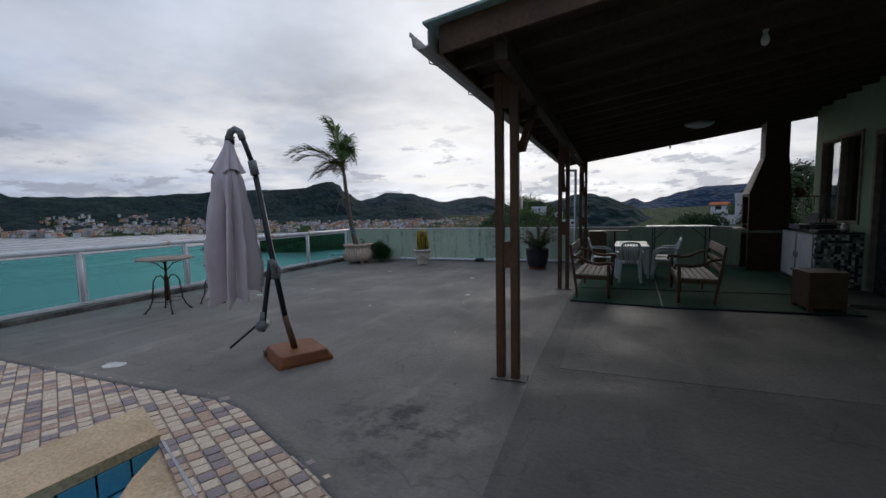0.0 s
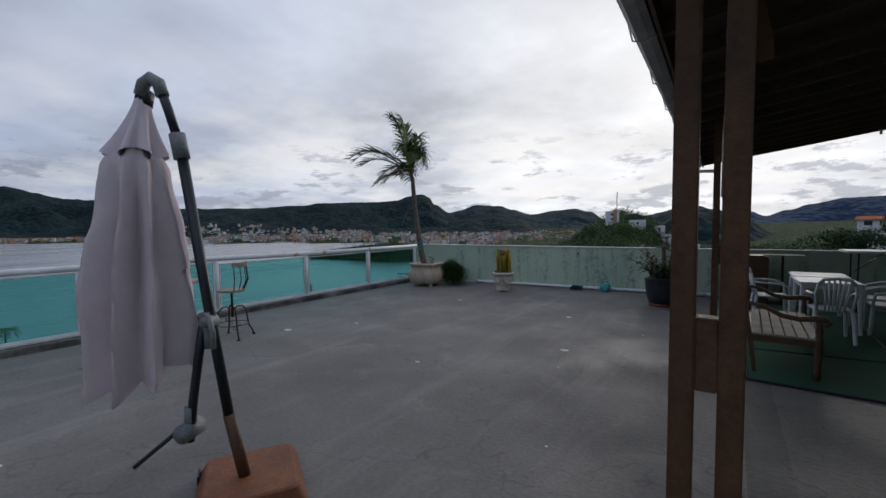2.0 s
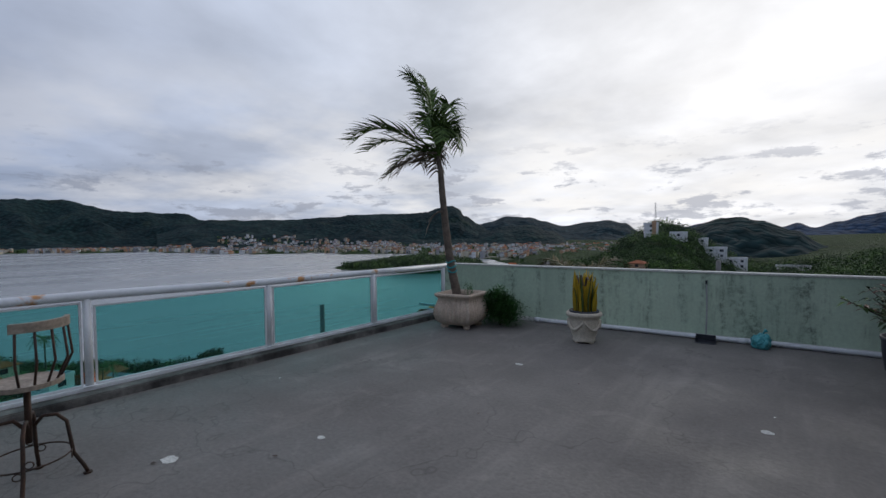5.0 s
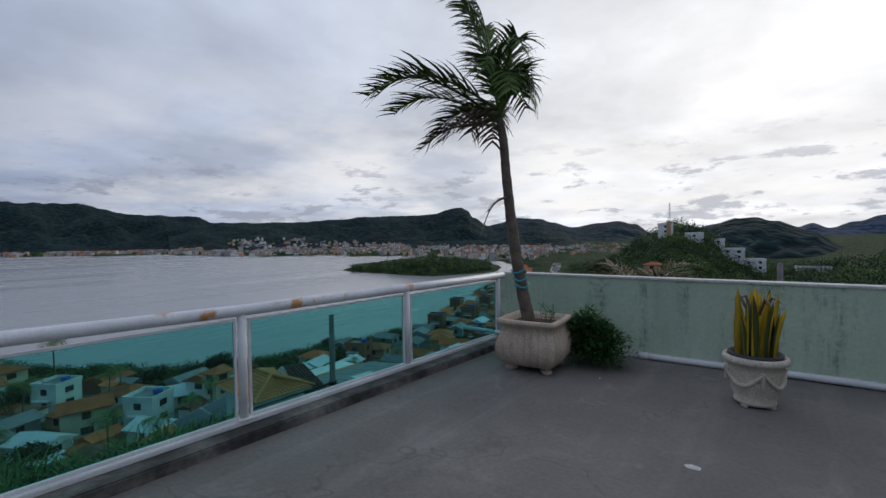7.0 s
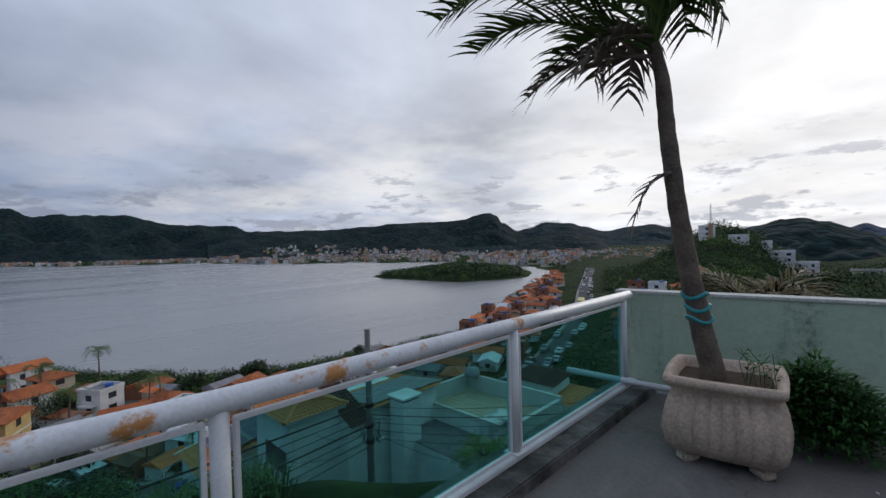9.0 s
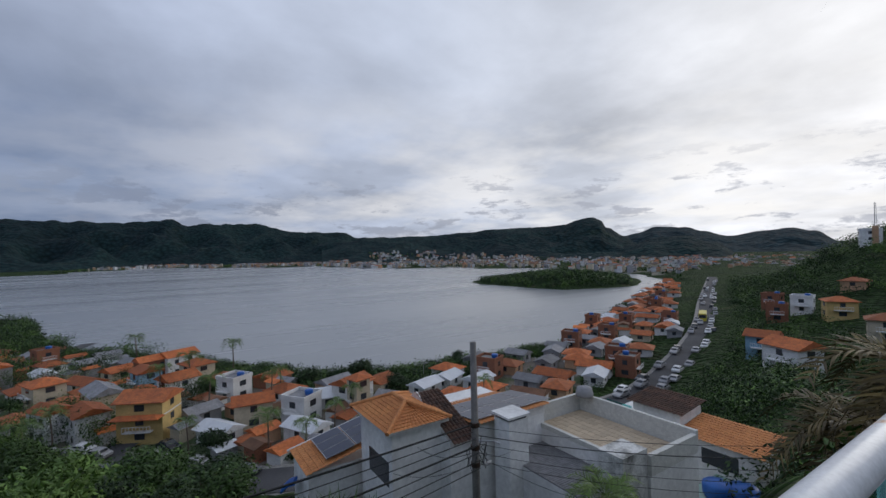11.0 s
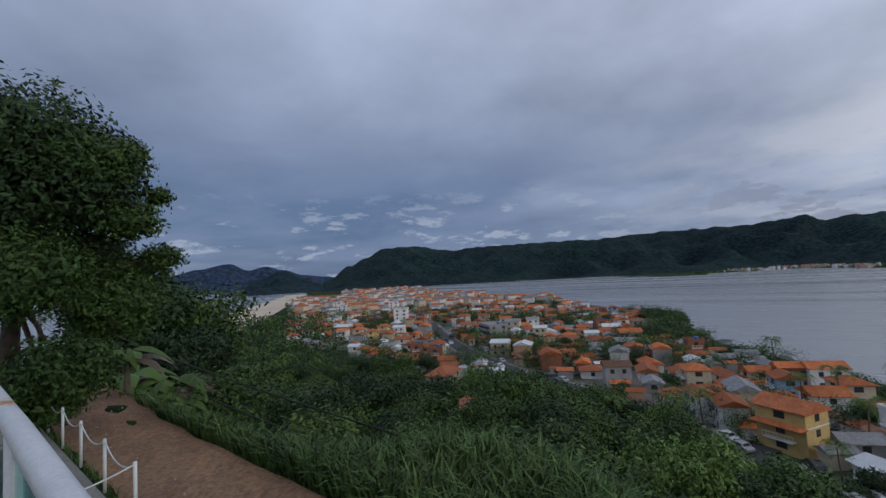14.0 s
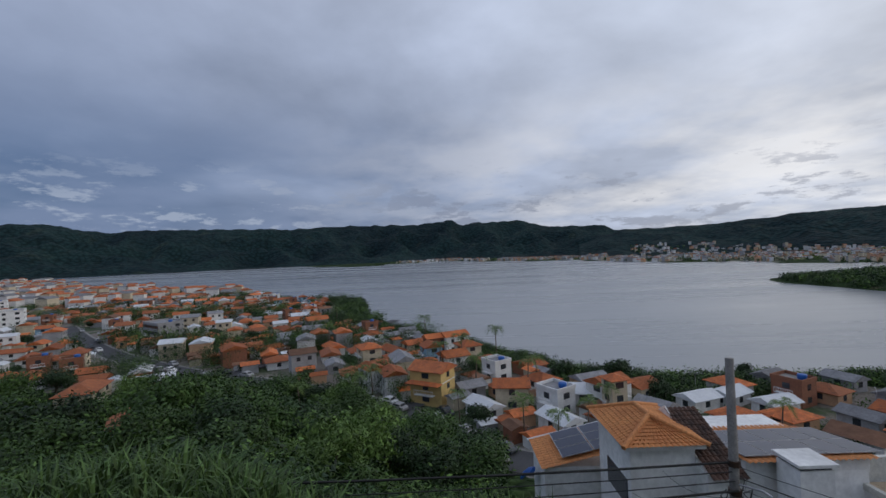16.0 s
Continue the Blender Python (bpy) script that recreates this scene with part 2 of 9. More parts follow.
M["roof_tile_old"] = mat("roof_tile_old", (0.12, 0.065, 0.045), (0.045, 0.03, 0.025), 0.95, 1.6, 9.0, 0.5, grain=0.4)
M["roof_grey"] = mat("roof_grey", (0.26, 0.26, 0.27), (0.17, 0.17, 0.18), 0.8, 0.6, 4.0, 0.3, vary=0.3)
M["roof_white"] = mat("roof_white", (0.66, 0.68, 0.70), (0.55, 0.57, 0.60), 0.6, 0.6, 4.0, 0.1, grain=0.1)
for key, a in (("wall_white", (0.80, 0.80, 0.79)), ("wall_cream", (0.62, 0.54, 0.40)), ("wall_yellow", (0.66, 0.47, 0.19)), ("wall_peach", (0.58, 0.36, 0.22)),
               ("wall_blue", (0.25, 0.42, 0.55)), ("wall_grey", (0.36, 0.36, 0.37)), ("wall_mint", (0.36, 0.50, 0.44))):
    M[key] = mat(key, a, tuple(c * 0.78 for c in a), 0.85, 0.45, 4.0, 0.1, grain=0.12, vary=0.1)
M["dark_window"] = mat("dark_window", (0.03, 0.035, 0.04), (0.045, 0.05, 0.06), 0.12, 1.0, 10, 0.0, grain=0.1, spec=0.6)
M["solar"] = mat("solar", (0.012, 0.020, 0.05), (0.018, 0.028, 0.065), 0.28, 2.0, 20, 0.0, grain=0.1, spec=0.4)
M["blue_tank"] = mat("blue_tank", (0.02, 0.12, 0.42), (0.015, 0.09, 0.33), 0.4, 2.0, 20, 0.0, grain=0.1)
M["sand"] = mat("sand", (0.62, 0.52, 0.40), (0.52, 0.43, 0.33), 0.95, 0.02, 0.5, 0.1)
M["rock"] = mat("rock", (0.16, 0.12, 0.10), (0.09, 0.075, 0.065), 0.9, 0.1, 1.0, 0.3)


def weather_roof(m):
    """Some roofs older and browner than others, with dark runs down the slope."""
    tr = m.node_tree
    b = tr.nodes["Principled BSDF"]
    col = b.inputs["Base Color"].links[0].from_socket
    inf = tr.nodes.new("ShaderNodeObjectInfo")
    wn = tr.nodes.new("ShaderNodeTexWhiteNoise")
    wn.noise_dimensions = "1D"
    tr.links.new(inf.outputs["Random"], wn.inputs["W"])
    col = mix_color(tr, ramp(tr, wn.outputs["Value"], (0.45, 0.0), (1.0, 0.55)), col, (0.20, 0.095, 0.055))
    co = tr.nodes.new("ShaderNodeTexCoord").outputs["Object"]
    run = ramp(tr, noise_of(tr, co, 1.6, 7.0, 0.7), (0.50, 0.0), (0.68, 0.6))
    tr.links.new(mix_color(tr, run, col, (0.09, 0.055, 0.045)), b.inputs["Base Color"])


weather_roof(M["roof_tile"])


def forest_mat(name, c1, c2, c3, scale=0.02, bump=1.0):
    """Wooded ground seen from afar: crowns as small cells with shade painted between them, patches of clearing."""
    m = bpy.data.materials.new(name)
    m.use_nodes = True
    tr = m.node_tree
    b = tr.nodes["Principled BSDF"]
    co = tr.nodes.new("ShaderNodeTexCoord").outputs["Object"]
    col = mix_color(tr, ramp(tr, noise_of(tr, co, scale * 0.35, 6.0, 0.6), (0.4, 0.0), (0.62, 1.0)), c1, c2)
    col = mix_color(tr, ramp(tr, noise_of(tr, co, scale * 0.8, 4.0, 0.5), (0.62, 0.0), (0.72, 0.55)), col, c3)
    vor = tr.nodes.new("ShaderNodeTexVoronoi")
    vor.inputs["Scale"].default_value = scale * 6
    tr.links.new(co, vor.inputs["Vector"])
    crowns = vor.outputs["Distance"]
    # Shade between crowns goes into the colour: pale middles, dark gaps.
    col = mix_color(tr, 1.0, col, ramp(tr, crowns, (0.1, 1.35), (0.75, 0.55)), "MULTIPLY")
    tr.links.new(col, b.inputs["Base Color"])
    b.inputs["Roughness"].default_value, b.inputs["Specular IOR Level"].default_value = 0.95, 0.1
    bp = tr.nodes.new("ShaderNodeBump")
    bp.inputs["Strength"].default_value, bp.inputs["Distance"].default_value = bump, 0.25 / scale
    bp.invert = True
    tr.links.new(crowns, bp.inputs["Height"])
    tr.links.new(bp.outputs[0], b.inputs["Normal"])
    return m


# Distance haze is put into these three hill colours as blue.
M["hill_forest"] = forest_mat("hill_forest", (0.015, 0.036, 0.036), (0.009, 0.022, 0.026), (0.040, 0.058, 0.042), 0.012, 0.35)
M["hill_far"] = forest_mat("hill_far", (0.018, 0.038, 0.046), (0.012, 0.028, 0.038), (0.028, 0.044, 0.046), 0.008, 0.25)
M["hill_haze"] = forest_mat("hill_haze", (0.035, 0.060, 0.105), (0.028, 0.050, 0.09), (0.045, 0.07, 0.11), 0.004, 0.4)
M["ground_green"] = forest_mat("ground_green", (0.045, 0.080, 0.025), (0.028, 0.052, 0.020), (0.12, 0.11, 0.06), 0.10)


def water_mat(name, deep, rough, scale):
    m = bpy.data.materials.new(name)
    m.use_nodes = True
    tr = m.node_tree
    b = tr.nodes["Principled BSDF"]
    co = tr.nodes.new("ShaderNodeTexCoord").outputs["Object"]
    mp = tr.nodes.new("ShaderNodeMapping")
    mp.inputs["Scale"].default_value = (1.0, 0.10, 1.0)
    tr.links.new(co, mp.inputs[0])
    streak = noise_of(tr, mp.outputs[0], 0.02, 8.0, 0.65)
    tr.links.new(mix_color(tr, ramp(tr, streak, (0.36, 0.0), (0.64, 1.0)), tuple(c * 0.92 for c in deep), tuple(c * 1.07 for c in deep)), b.inputs["Base Color"])
    tr.links.new(ramp(tr, streak, (0.35, rough * 0.7), (0.65, rough * 1.3)), b.inputs["Roughness"])
    b.inputs["IOR"].default_value = 1.33
    bp = tr.nodes.new("ShaderNodeBump")
    bp.inputs["Strength"].default_value, bp.inputs["Distance"].default_value = 0.045, 0.5
    tr.links.new(noise_of(tr, mp.outputs[0], scale, 5.0, 0.6), bp.inputs["Height"])
    tr.links.new(bp.outputs[0], b.inputs["Normal"])
    return m


M["lake"] = water_mat("lake", (0.25, 0.262, 0.27), 0.25, 0.10)
M["pool_water"] = water_mat("pool_water", (0.10, 0.35, 0.50), 0.03, 3.0)


def rail_mat():
    """White enamel with rust patches where it has flaked."""
    m = mat("rusty_white", (0.72, 0.74, 0.77), (0.60, 0.62, 0.65), 0.35, 3.0, 60, 0.08, grain=0.1)
    tr = m.node_tree
    b = tr.nodes["Principled BSDF"]
    old = b.inputs["Base Color"].links[0].from_socket
    co = tr.nodes.new("ShaderNodeTexCoord").outputs["Object"]
    f = ramp(tr, noise_of(tr, co, 2.3, 7.0, 0.72), (0.58, 0.0), (0.635, 1.0))
    tr.links.new(mix_color(tr, f, old, mix_color(tr, noise_of(tr, co, 30.0), (0.42, 0.16, 0.04), (0.60, 0.33, 0.14))), b.inputs["Base Color"])
    return m


M["rusty_white"] = rail_mat()


def stained_wall_mat():
    """Pale green render with black runs of mould that hang from the top and creep up from the base."""
    m = mat("stained_green", (0.52, 0.63, 0.48), (0.44, 0.555, 0.42), 0.85, 1.2, 25, 0.15, grain=0.08)
    tr = m.node_tree
    b = tr.nodes["Principled BSDF"]
    old = b.inputs["Base Color"].links[0].from_socket
    tc = tr.nodes.new("ShaderNodeTexCoord")
    mp = tr.nodes.new("ShaderNodeMapping")
    mp.inputs["Scale"].default_value = (1.0, 1.0, 0.12)
    tr.links.new(tc.outputs["Object"], mp.inputs[0])
    runs = ramp(tr, noise_of(tr, mp.outputs[0], 3.0, 6.0, 0.75), (0.50, 0.0), (0.66, 1.0))
    speck = ramp(tr, noise_of(tr, tc.outputs["Object"], 9.0, 6.0, 0.8), (0.42, 0.0), (0.60, 1.0))
    f = math_node(tr, "MULTIPLY", math_node(tr, "MULTIPLY", runs, speck), 0.85)
    col = mix_color(tr, f, old, (0.035, 0.04, 0.032))
    faint = ramp(tr, noise_of(tr, mp.outputs[0], 1.1, 5.0, 0.6), (0.45, 0.0), (0.7, 0.4))
    col = mix_color(tr, faint, col, (0.27, 0.33, 0.26))
    tr.links.new(col, b.inputs["Base Color"])
    return m


M["stained_green"] = stained_wall_mat()


def floor_mat(name, tone, worn):
    """Screed with trowel marks, dark wear, pale scuffs and hair cracks."""
    m = mat(name, tone, tuple(c * 0.72 for c in tone), 0.72, 0.55, 28, 0.35, grain=0.14)
    tr = m.node_tree
    b = tr.nodes["Principled BSDF"]
    col = b.inputs["Base Color"].links[0].from_socket
    co = tr.nodes.new("ShaderNodeTexCoord").outputs["Object"]
    pale = ramp(tr, noise_of(tr, co, 1.7, 8.0, 0.7, 0.8), (0.55, 0.0), (0.75, 0.5))
    col = mix_color(tr, pale, col, worn)
    dark = ramp(tr, noise_of(tr, co, 0.8, 9.0, 0.78), (0.58, 0.0), (0.70, 0.6))
    col = mix_color(tr, dark, col, tuple(c * 0.4 for c in tone))
    mp = tr.nodes.new("ShaderNodeMapping")
    mp.inputs["Scale"].default_value = (1.0, 0.12, 1.0)
    mp.inputs["Rotation"].default_value = (0, 0, radians(62))
    tr.links.new(co, mp.inputs[0])
    streak = ramp(tr, noise_of(tr, mp.outputs[0], 2.2, 6.0, 0.65), (0.52, 0.0), (0.72, 0.4))
    col = mix_color(tr, streak, col, worn)
    vor = tr.nodes.new("ShaderNodeTexVoronoi")
    vor.feature = "DISTANCE_TO_EDGE"
    vor.inputs["Scale"].default_value = 0.45
    wob = tr.nodes.new("ShaderNodeVectorMath")
    wob.operation = "ADD"
    nz = tr.nodes.new("ShaderNodeTexNoise")
    nz.inputs["Scale"].default_value = 2.5
    tr.links.new(co, nz.inputs["Vector"])
    tr.links.new(co, wob.inputs[0])
    tr.links.new(nz.outputs["Color"], wob.inputs[1])
    tr.links.new(wob.outputs[0], vor.inputs["Vector"])
    crack = ramp(tr, vor.outputs["Distance"], (0.0, 0.5), (0.006, 0.0))
    col = mix_color(tr, crack, col, tuple(c * 0.35 for c in tone))
    # brushed tar stain by the first post
    off = tr.nodes.new("ShaderNodeVectorMath")
    off.operation = "DISTANCE"
    tr.links.new(co, off.inputs[0])
    off.inputs[1].default_value = (0.35, 4.2, 0.0)
    patch = math_node(tr, "MULTIPLY", ramp(tr, math_node(tr, "MULTIPLY", off.outputs["Value"], 0.5), (0.12, 1.0), (0.42, 0.0)), ramp(tr, noise_of(tr, co, 3.2, 8.0, 0.75), (0.47, 0.0), (0.58, 0.9)))
    col = mix_color(tr, patch, col, (0.04, 0.04, 0.042))
    tr.links.new(col, b.inputs["Base Color"])
    tr.links.new(ramp(tr, noise_of(tr, co, 0.9, 5.0), (0.35, 0.55), (0.65, 0.85)), b.inputs["Roughness"])
    return m


M["screed"] = floor_mat("screed", (0.185, 0.17, 0.157), (0.305, 0.28, 0.253))
M["slab"] = floor_mat("slab", (0.155, 0.143, 0.13), (0.215, 0.198, 0.178))
# Screed tone lowered to hold the shade by the house as well.
M["screed_shaded"] = floor_mat("screed_shaded", (0.118, 0.110, 0.103), (0.19, 0.176, 0.16))


# ---- mesh helpers ----
def part(name, bm, material, parent=None, label="", smooth=False, m=None):
    me = bpy.data.meshes.new(name)
    if m is not None:
        bm.transform(m)
    bmesh.ops.recalc_face_normals(bm, faces=bm.faces)
    bm.to_mesh(me)
    bm.free()
    if smooth:
        for p in me.polygons:
            p.use_smooth = True
    me.materials.append(M[material] if isinstance(material, str) else material)
    ob = new(name, me)
    ob.parent = parent
    if label:
        tagged(ob, label)
    return ob


def thing(name, label, category, m=None, group="", kind=""):
    ob = new(name)
    ob.empty_display_size = 0.1
    if m is not None:
        ob.matrix_basis = m
    return tagged(ob, label, category, group, kind)


def box(bm, x0, y0, z0, x1, y1, z1, bevel=0.0, m=None):
    r = bmesh.ops.create_cube(bm, size=1, matrix=Matrix.Translation(((x0 + x1) / 2, (y0 + y1) / 2, (z0 + z1) / 2)) @ Matrix.Diagonal((x1 - x0, y1 - y0, z1 - z0, 1)))
    vs = r["verts"]
    if bevel:
        es = list({e for v in vs for e in v.link_edges})
        r = bmesh.ops.bevel(bm, geom=es, offset=bevel, segments=2, affect="EDGES", clamp_overlap=True)
        vs = list({v for f in r["faces"] for v in f.verts} | {v for v in vs if v.is_valid})
    if m is not None:
        bmesh.ops.transform(bm, matrix=m, verts=[v for v in vs if v.is_valid])
    return bm


def boxed(*a, **k):
    return box(bmesh.new(), *a, **k)


def sweep(bm, pts, radius, n=8, caps=True, flat=1.0):
    """A tube along points; radius is one number or one for each point."""
    pts = [Vector(p) for p in pts]
    rad = radius if isinstance(radius, (list, tuple)) else [radius] * len(pts)
    rings = []
    side = None
    for k, p in enumerate(pts):
        d = (pts[min(k + 1, len(pts) - 1)] - pts[max(k - 1, 0)]).normalized()
        if side is None:
            side = d.orthogonal().normalized()
        side = (side - d * side.dot(d)).normalized()
        other = d.cross(side)
        rings.append([bm.verts.new(p + rad[k] * (math.cos(a) * side + flat * math.sin(a) * other)) for a in (2 * math.pi * i / n for i in range(n))])
    for a, b in zip(rings, rings[1:]):
        for i in range(n):
            bm.faces.new((a[i], a[(i + 1) % n], b[(i + 1) % n], b[i]))
    if caps:
        bm.faces.new(rings[0][::-1])
        bm.faces.new(rings[-1])
    return bm


def tube(*a, **k):
    return sweep(bmesh.new(), *a, **k)


def lathe(bm, profile, n=24, ripple=None, square=0.0):
    """Turns (radius, height) pairs about z. ripple: depth by angle and height. square: 0 round to 1 square."""
    rings = []
    for r, z in profile:
        ring = []
        for i in range(n):
            a = 2 * math.pi * i / n
            q = r
            if square:
                q = r * ((1 - square) + square / max(abs(math.cos(a)), abs(math.sin(a))))
            if ripple:
                q += ripple(a, z)
            ring.append(bm.verts.new((q * math.cos(a), q * math.sin(a), z)))
        rings.append(ring)
    for a, b in zip(rings, rings[1:]):
        for i in range(n):
            bm.faces.new((a[i], a[(i + 1) % n], b[(i + 1) % n], b[i]))
    bm.faces.new(rings[0][::-1])
    bm.faces.new(rings[-1])
    return bm


def poly_mesh(name, verts, faces, material, parent=None, smooth=False):
    me = bpy.data.meshes.new(name)
    me.from_pydata([tuple(v) for v in verts], [], faces)
    if smooth:
        me.polygons.foreach_set("use_smooth", [True] * len(me.polygons))
    me.materials.append(M[material] if isinstance(material, str) else material)
    ob = new(name, me)
    ob.parent = parent
    return ob


def smoothstep(a, b, x):
    t = min(1.0, max(0.0, (x - a) / (b - a)))
    return t * t * (3 - 2 * t)


def table_at(pairs, x):
    """Cosine interpolation in a short table of (x, value)."""
    if x <= pairs[0][0]:
        return pairs[0][1]
    for (a, u), (b, v) in zip(pairs, pairs[1:]):
        if x <= b:
            return u + (v - u) * (1 - math.cos(math.pi * (x - a) / (b - a))) / 2
    return pairs[-1][1]

# ---- the land: one sheet to the horizon ----
CX, CY = -6.0, 10.5
LAKE = -32.0
NEAR_SHORE = [(28, 420), (30, 405), (32, 352), (34.4, 254), (37.7, 196), (43.4, 142), (53, 130), (64, 118), (74, 120), (81.5, 135), (90, 160),
              (97, 190), (100.3, 214), (101.6, 312), (107, 338), (112, 379), (120, 520), (129, 725), (134, 1300), (136.5, 2000)]
FAR_SHORE = [(28, 425), (31, 500), (33, 560), (48.7, 753), (63.6, 873), (77.8, 1209), (85, 1310), (90, 1600), (96, 1500), (100, 1270), (103, 1300),
             (110, 1780), (121, 1824), (136.5, 2000)]
ROAD = [(-190, 400), (-142, 294), (-113, 230), (-79, 157), (-63, 107), (-60, 75), (-62, 45), (-66, 24), (-73, 15), (-80, 8), (-90, 0), (-106, -22), (-120, -50), (-130, -69), (-167, -121), (-230, -190)]


def polar(x, y):
    return math.degrees(math.atan2(-(x - CX), y - CY)), math.hypot(x - CX, y - CY)


def at_polar(az, r):
    a = radians(az)
    return CX - r * math.sin(a), CY + r * math.cos(a)


def shore_gap(az, r):
    """Metres into the water: above zero out on the lake."""
    if az < 28 or az > 136.5:
        return -50.0
    return min(r - table_at(NEAR_SHORE, az), table_at(FAR_SHORE, az) - r)


def ground(x, y):
    az, r = polar(x, y)
    az = az if az > -90 else az + 360
    stretch = 1.0 + 0.55 * smoothstep(95, 125, az) + 0.8 * smoothstep(140, 175, az) - 0.12 * smoothstep(75, 55, az)
    q = r / stretch
    z = table_at([(0, -2.3), (6.0, -2.35), (10, -5.0), (20, -11.0), (34, -17.5), (48, -24.0), (60, -28.6), (72, -29.4), (120, -29.9), (400, -30.4), (5000, -30.4)], q)
    # right of the road: wooded knoll, then a bank that climbs behind the house
    right = smoothstep(34, 18, az)
    z2 = table_at([(0, -2.3), (8, -4.0), (40, -13.0), (110, -22.0), (300, -24.0), (5000, -30.0)], r)
    z = z + (z2 - z) * right
    z += 29.0 * math.exp(-((az - 11.5) / 6.5) ** 2 - ((r - 265) / 80) ** 2)
    bank = smoothstep(4, -24, az) if az < 100 else smoothstep(200, 230, az)
    z += bank * table_at([(0, 0), (14, 0.4), (40, 6.5), (90, 19.0), (160, 30.0), (5000, 33.0)], r)
    # the ledge of the lane under the terrace
    lane = smoothstep(-12.6, -11.6, x) * smoothstep(15, 9, y) * smoothstep(-40, -25, y)
    z = z + (-2.3 - z) * lane if x < -6.5 else z
    # banks on both sides of the lake, and the wooded island
    g = shore_gap(az, r)
    z = z + (LAKE - 2.5 - z) * smoothstep(-6, 5, g)
    isl = math.exp(-((az - 43.3) / 10.8) ** 6 - ((r - 425 - 2.0 * abs(az - 42)) / (62 - 3.2 * max(0.0, az - 44))) ** 4)
    z += isl * (5.2 + 6.5 * math.exp(-((az - 42) / 6) ** 2))
    if az > 146:
        # open sea past the beach
        sea = smoothstep(table_at([(146, 2200), (150, 900), (154, 560), (160, 330), (175, 260)], az) - 30, table_at([(146, 2250), (150, 930), (154, 580), (160, 345), (175, 275)], az), r)
        if az < 215:
            z = z + (LAKE - 3 - z) * sea
    z += 0.35 * noise.noise((x * 0.12, y * 0.12, 0.0)) * smoothstep(8, 25, r)
    return z


def town_edge(x, y):
    """True where the town stands, false on the wooded slope."""
    if y > 22:
        return True
    edge = table_at([(-500, -240), (-300, -170), (-176, -131), (-97, -117), (-56, -108), (-17, -102), (0, -88), (10, -80), (22, -66)], y)
    return x < edge


def make_land():
    azs = [k * 1.5 for k in range(240)]
    rs = [4.0]
    while rs[-1] < 4900:
        rs.append(rs[-1] * (1.05 if rs[-1] < 600 else 1.12) + 0.25)
    verts = [(CX, CY, -2.3)]
    for r in rs:
        for a in azs:
            a2 = a if a <= 270 else a - 360
            x, y = at_polar(a, r)
            verts.append((x, y, ground(x, y)))
    n = len(azs)
    faces = [(0, 1 + i, 1 + (i + 1) % n) for i in range(n)]
    for k in range(len(rs) - 1):
        for i in range(n):
            a, b = 1 + k * n, 1 + (k + 1) * n
            faces.append((a + i, b + i, b + (i + 1) % n, a + (i + 1) % n))
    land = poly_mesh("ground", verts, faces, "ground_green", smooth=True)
    land.data.materials.append(M["town_yard"])
    for p in land.data.polygons:
        az, r = polar(p.center.x, p.center.y)
        if 60 < r < 1200 and 30 < az < 150 and -60 < shore_gap(az, r) < -14 and town_edge(p.center.x, p.center.y) or 60 < r < 900 and 60 < az < 149 and shore_gap(az, r) <= -60 and town_edge(p.center.x, p.center.y):
            p.material_index = 1
    tagged(land, "green hillside falling to the lakeside town", "ground", kind="structure")
    bm = bmesh.new()
    bmesh.ops.create_grid(bm, x_segments=1, y_segments=1, size=4900, matrix=Matrix.Translation((CX, CY, LAKE)))
    tagged(part("water", bm, "lake"), "calm grey lagoon under an overcast sky", "lake", kind="structure")


make_land()


def hill(name, label, material, crest, near, far, base=-31.0, rough=0.035, steps=26):
    """A wooded ridge round the lake. crest: (azimuth, elevation of its skyline seen from the terrace)."""
    a0, a1 = crest[0][0], crest[-1][0]
    n = max(12, int((a1 - a0) / 0.22))
    verts, faces = [], []
    for i in range(n + 1):
        az = a0 + (a1 - a0) * i / n
        top = 1.6 + far * math.tan(radians(table_at(crest, az)))
        top += (top - base) * rough * (noise.noise((az * 0.9, far * 0.01, 1.0)) + 0.5 * noise.noise((az * 3.1, far * 0.01, 2.0)) + 0.22 * noise.noise((az * 11.0, 3.0, 2.0)))
        for k in range(steps + 4):
            u = k / steps
            r = near + (far - near) * u
            if u <= 1:
                z = base + (top - base) * (0.35 * u + 0.65 * u ** 1.7)
                px, py = at_polar(az, r)
                s = 11.0 / far
                spur = 0.55 - 1.9 * abs(noise.noise((px * s, py * s, 4.0))) + 0.5 * noise.noise((px * s * 2.7, py * s * 2.7, 9.0)) + 0.16 * noise.noise((px * s * 8, py * s * 8, 5.0))
                z += (top - base) * 0.30 * spur * math.sin(math.pi * u) ** 0.8 * (0.35 if z < base + 3 else 1)
                z = min(z, 1.6 + r * (top - 1.6) / far - 1.0 * (1 - u)) if top > 1.6 else z
            else:
                z = top - (top - base) * (u - 1) * 3
            verts.append((*at_polar(az, r), z))
    m = steps + 4
    for i in range(n):
        for k in range(m - 1):
            faces.append((i * m + k, i * m + k + 1, (i + 1) * m + k + 1, (i + 1) * m + k))
    return tagged(poly_mesh(name, verts, faces, material, smooth=True), label, "hill", kind="structure")


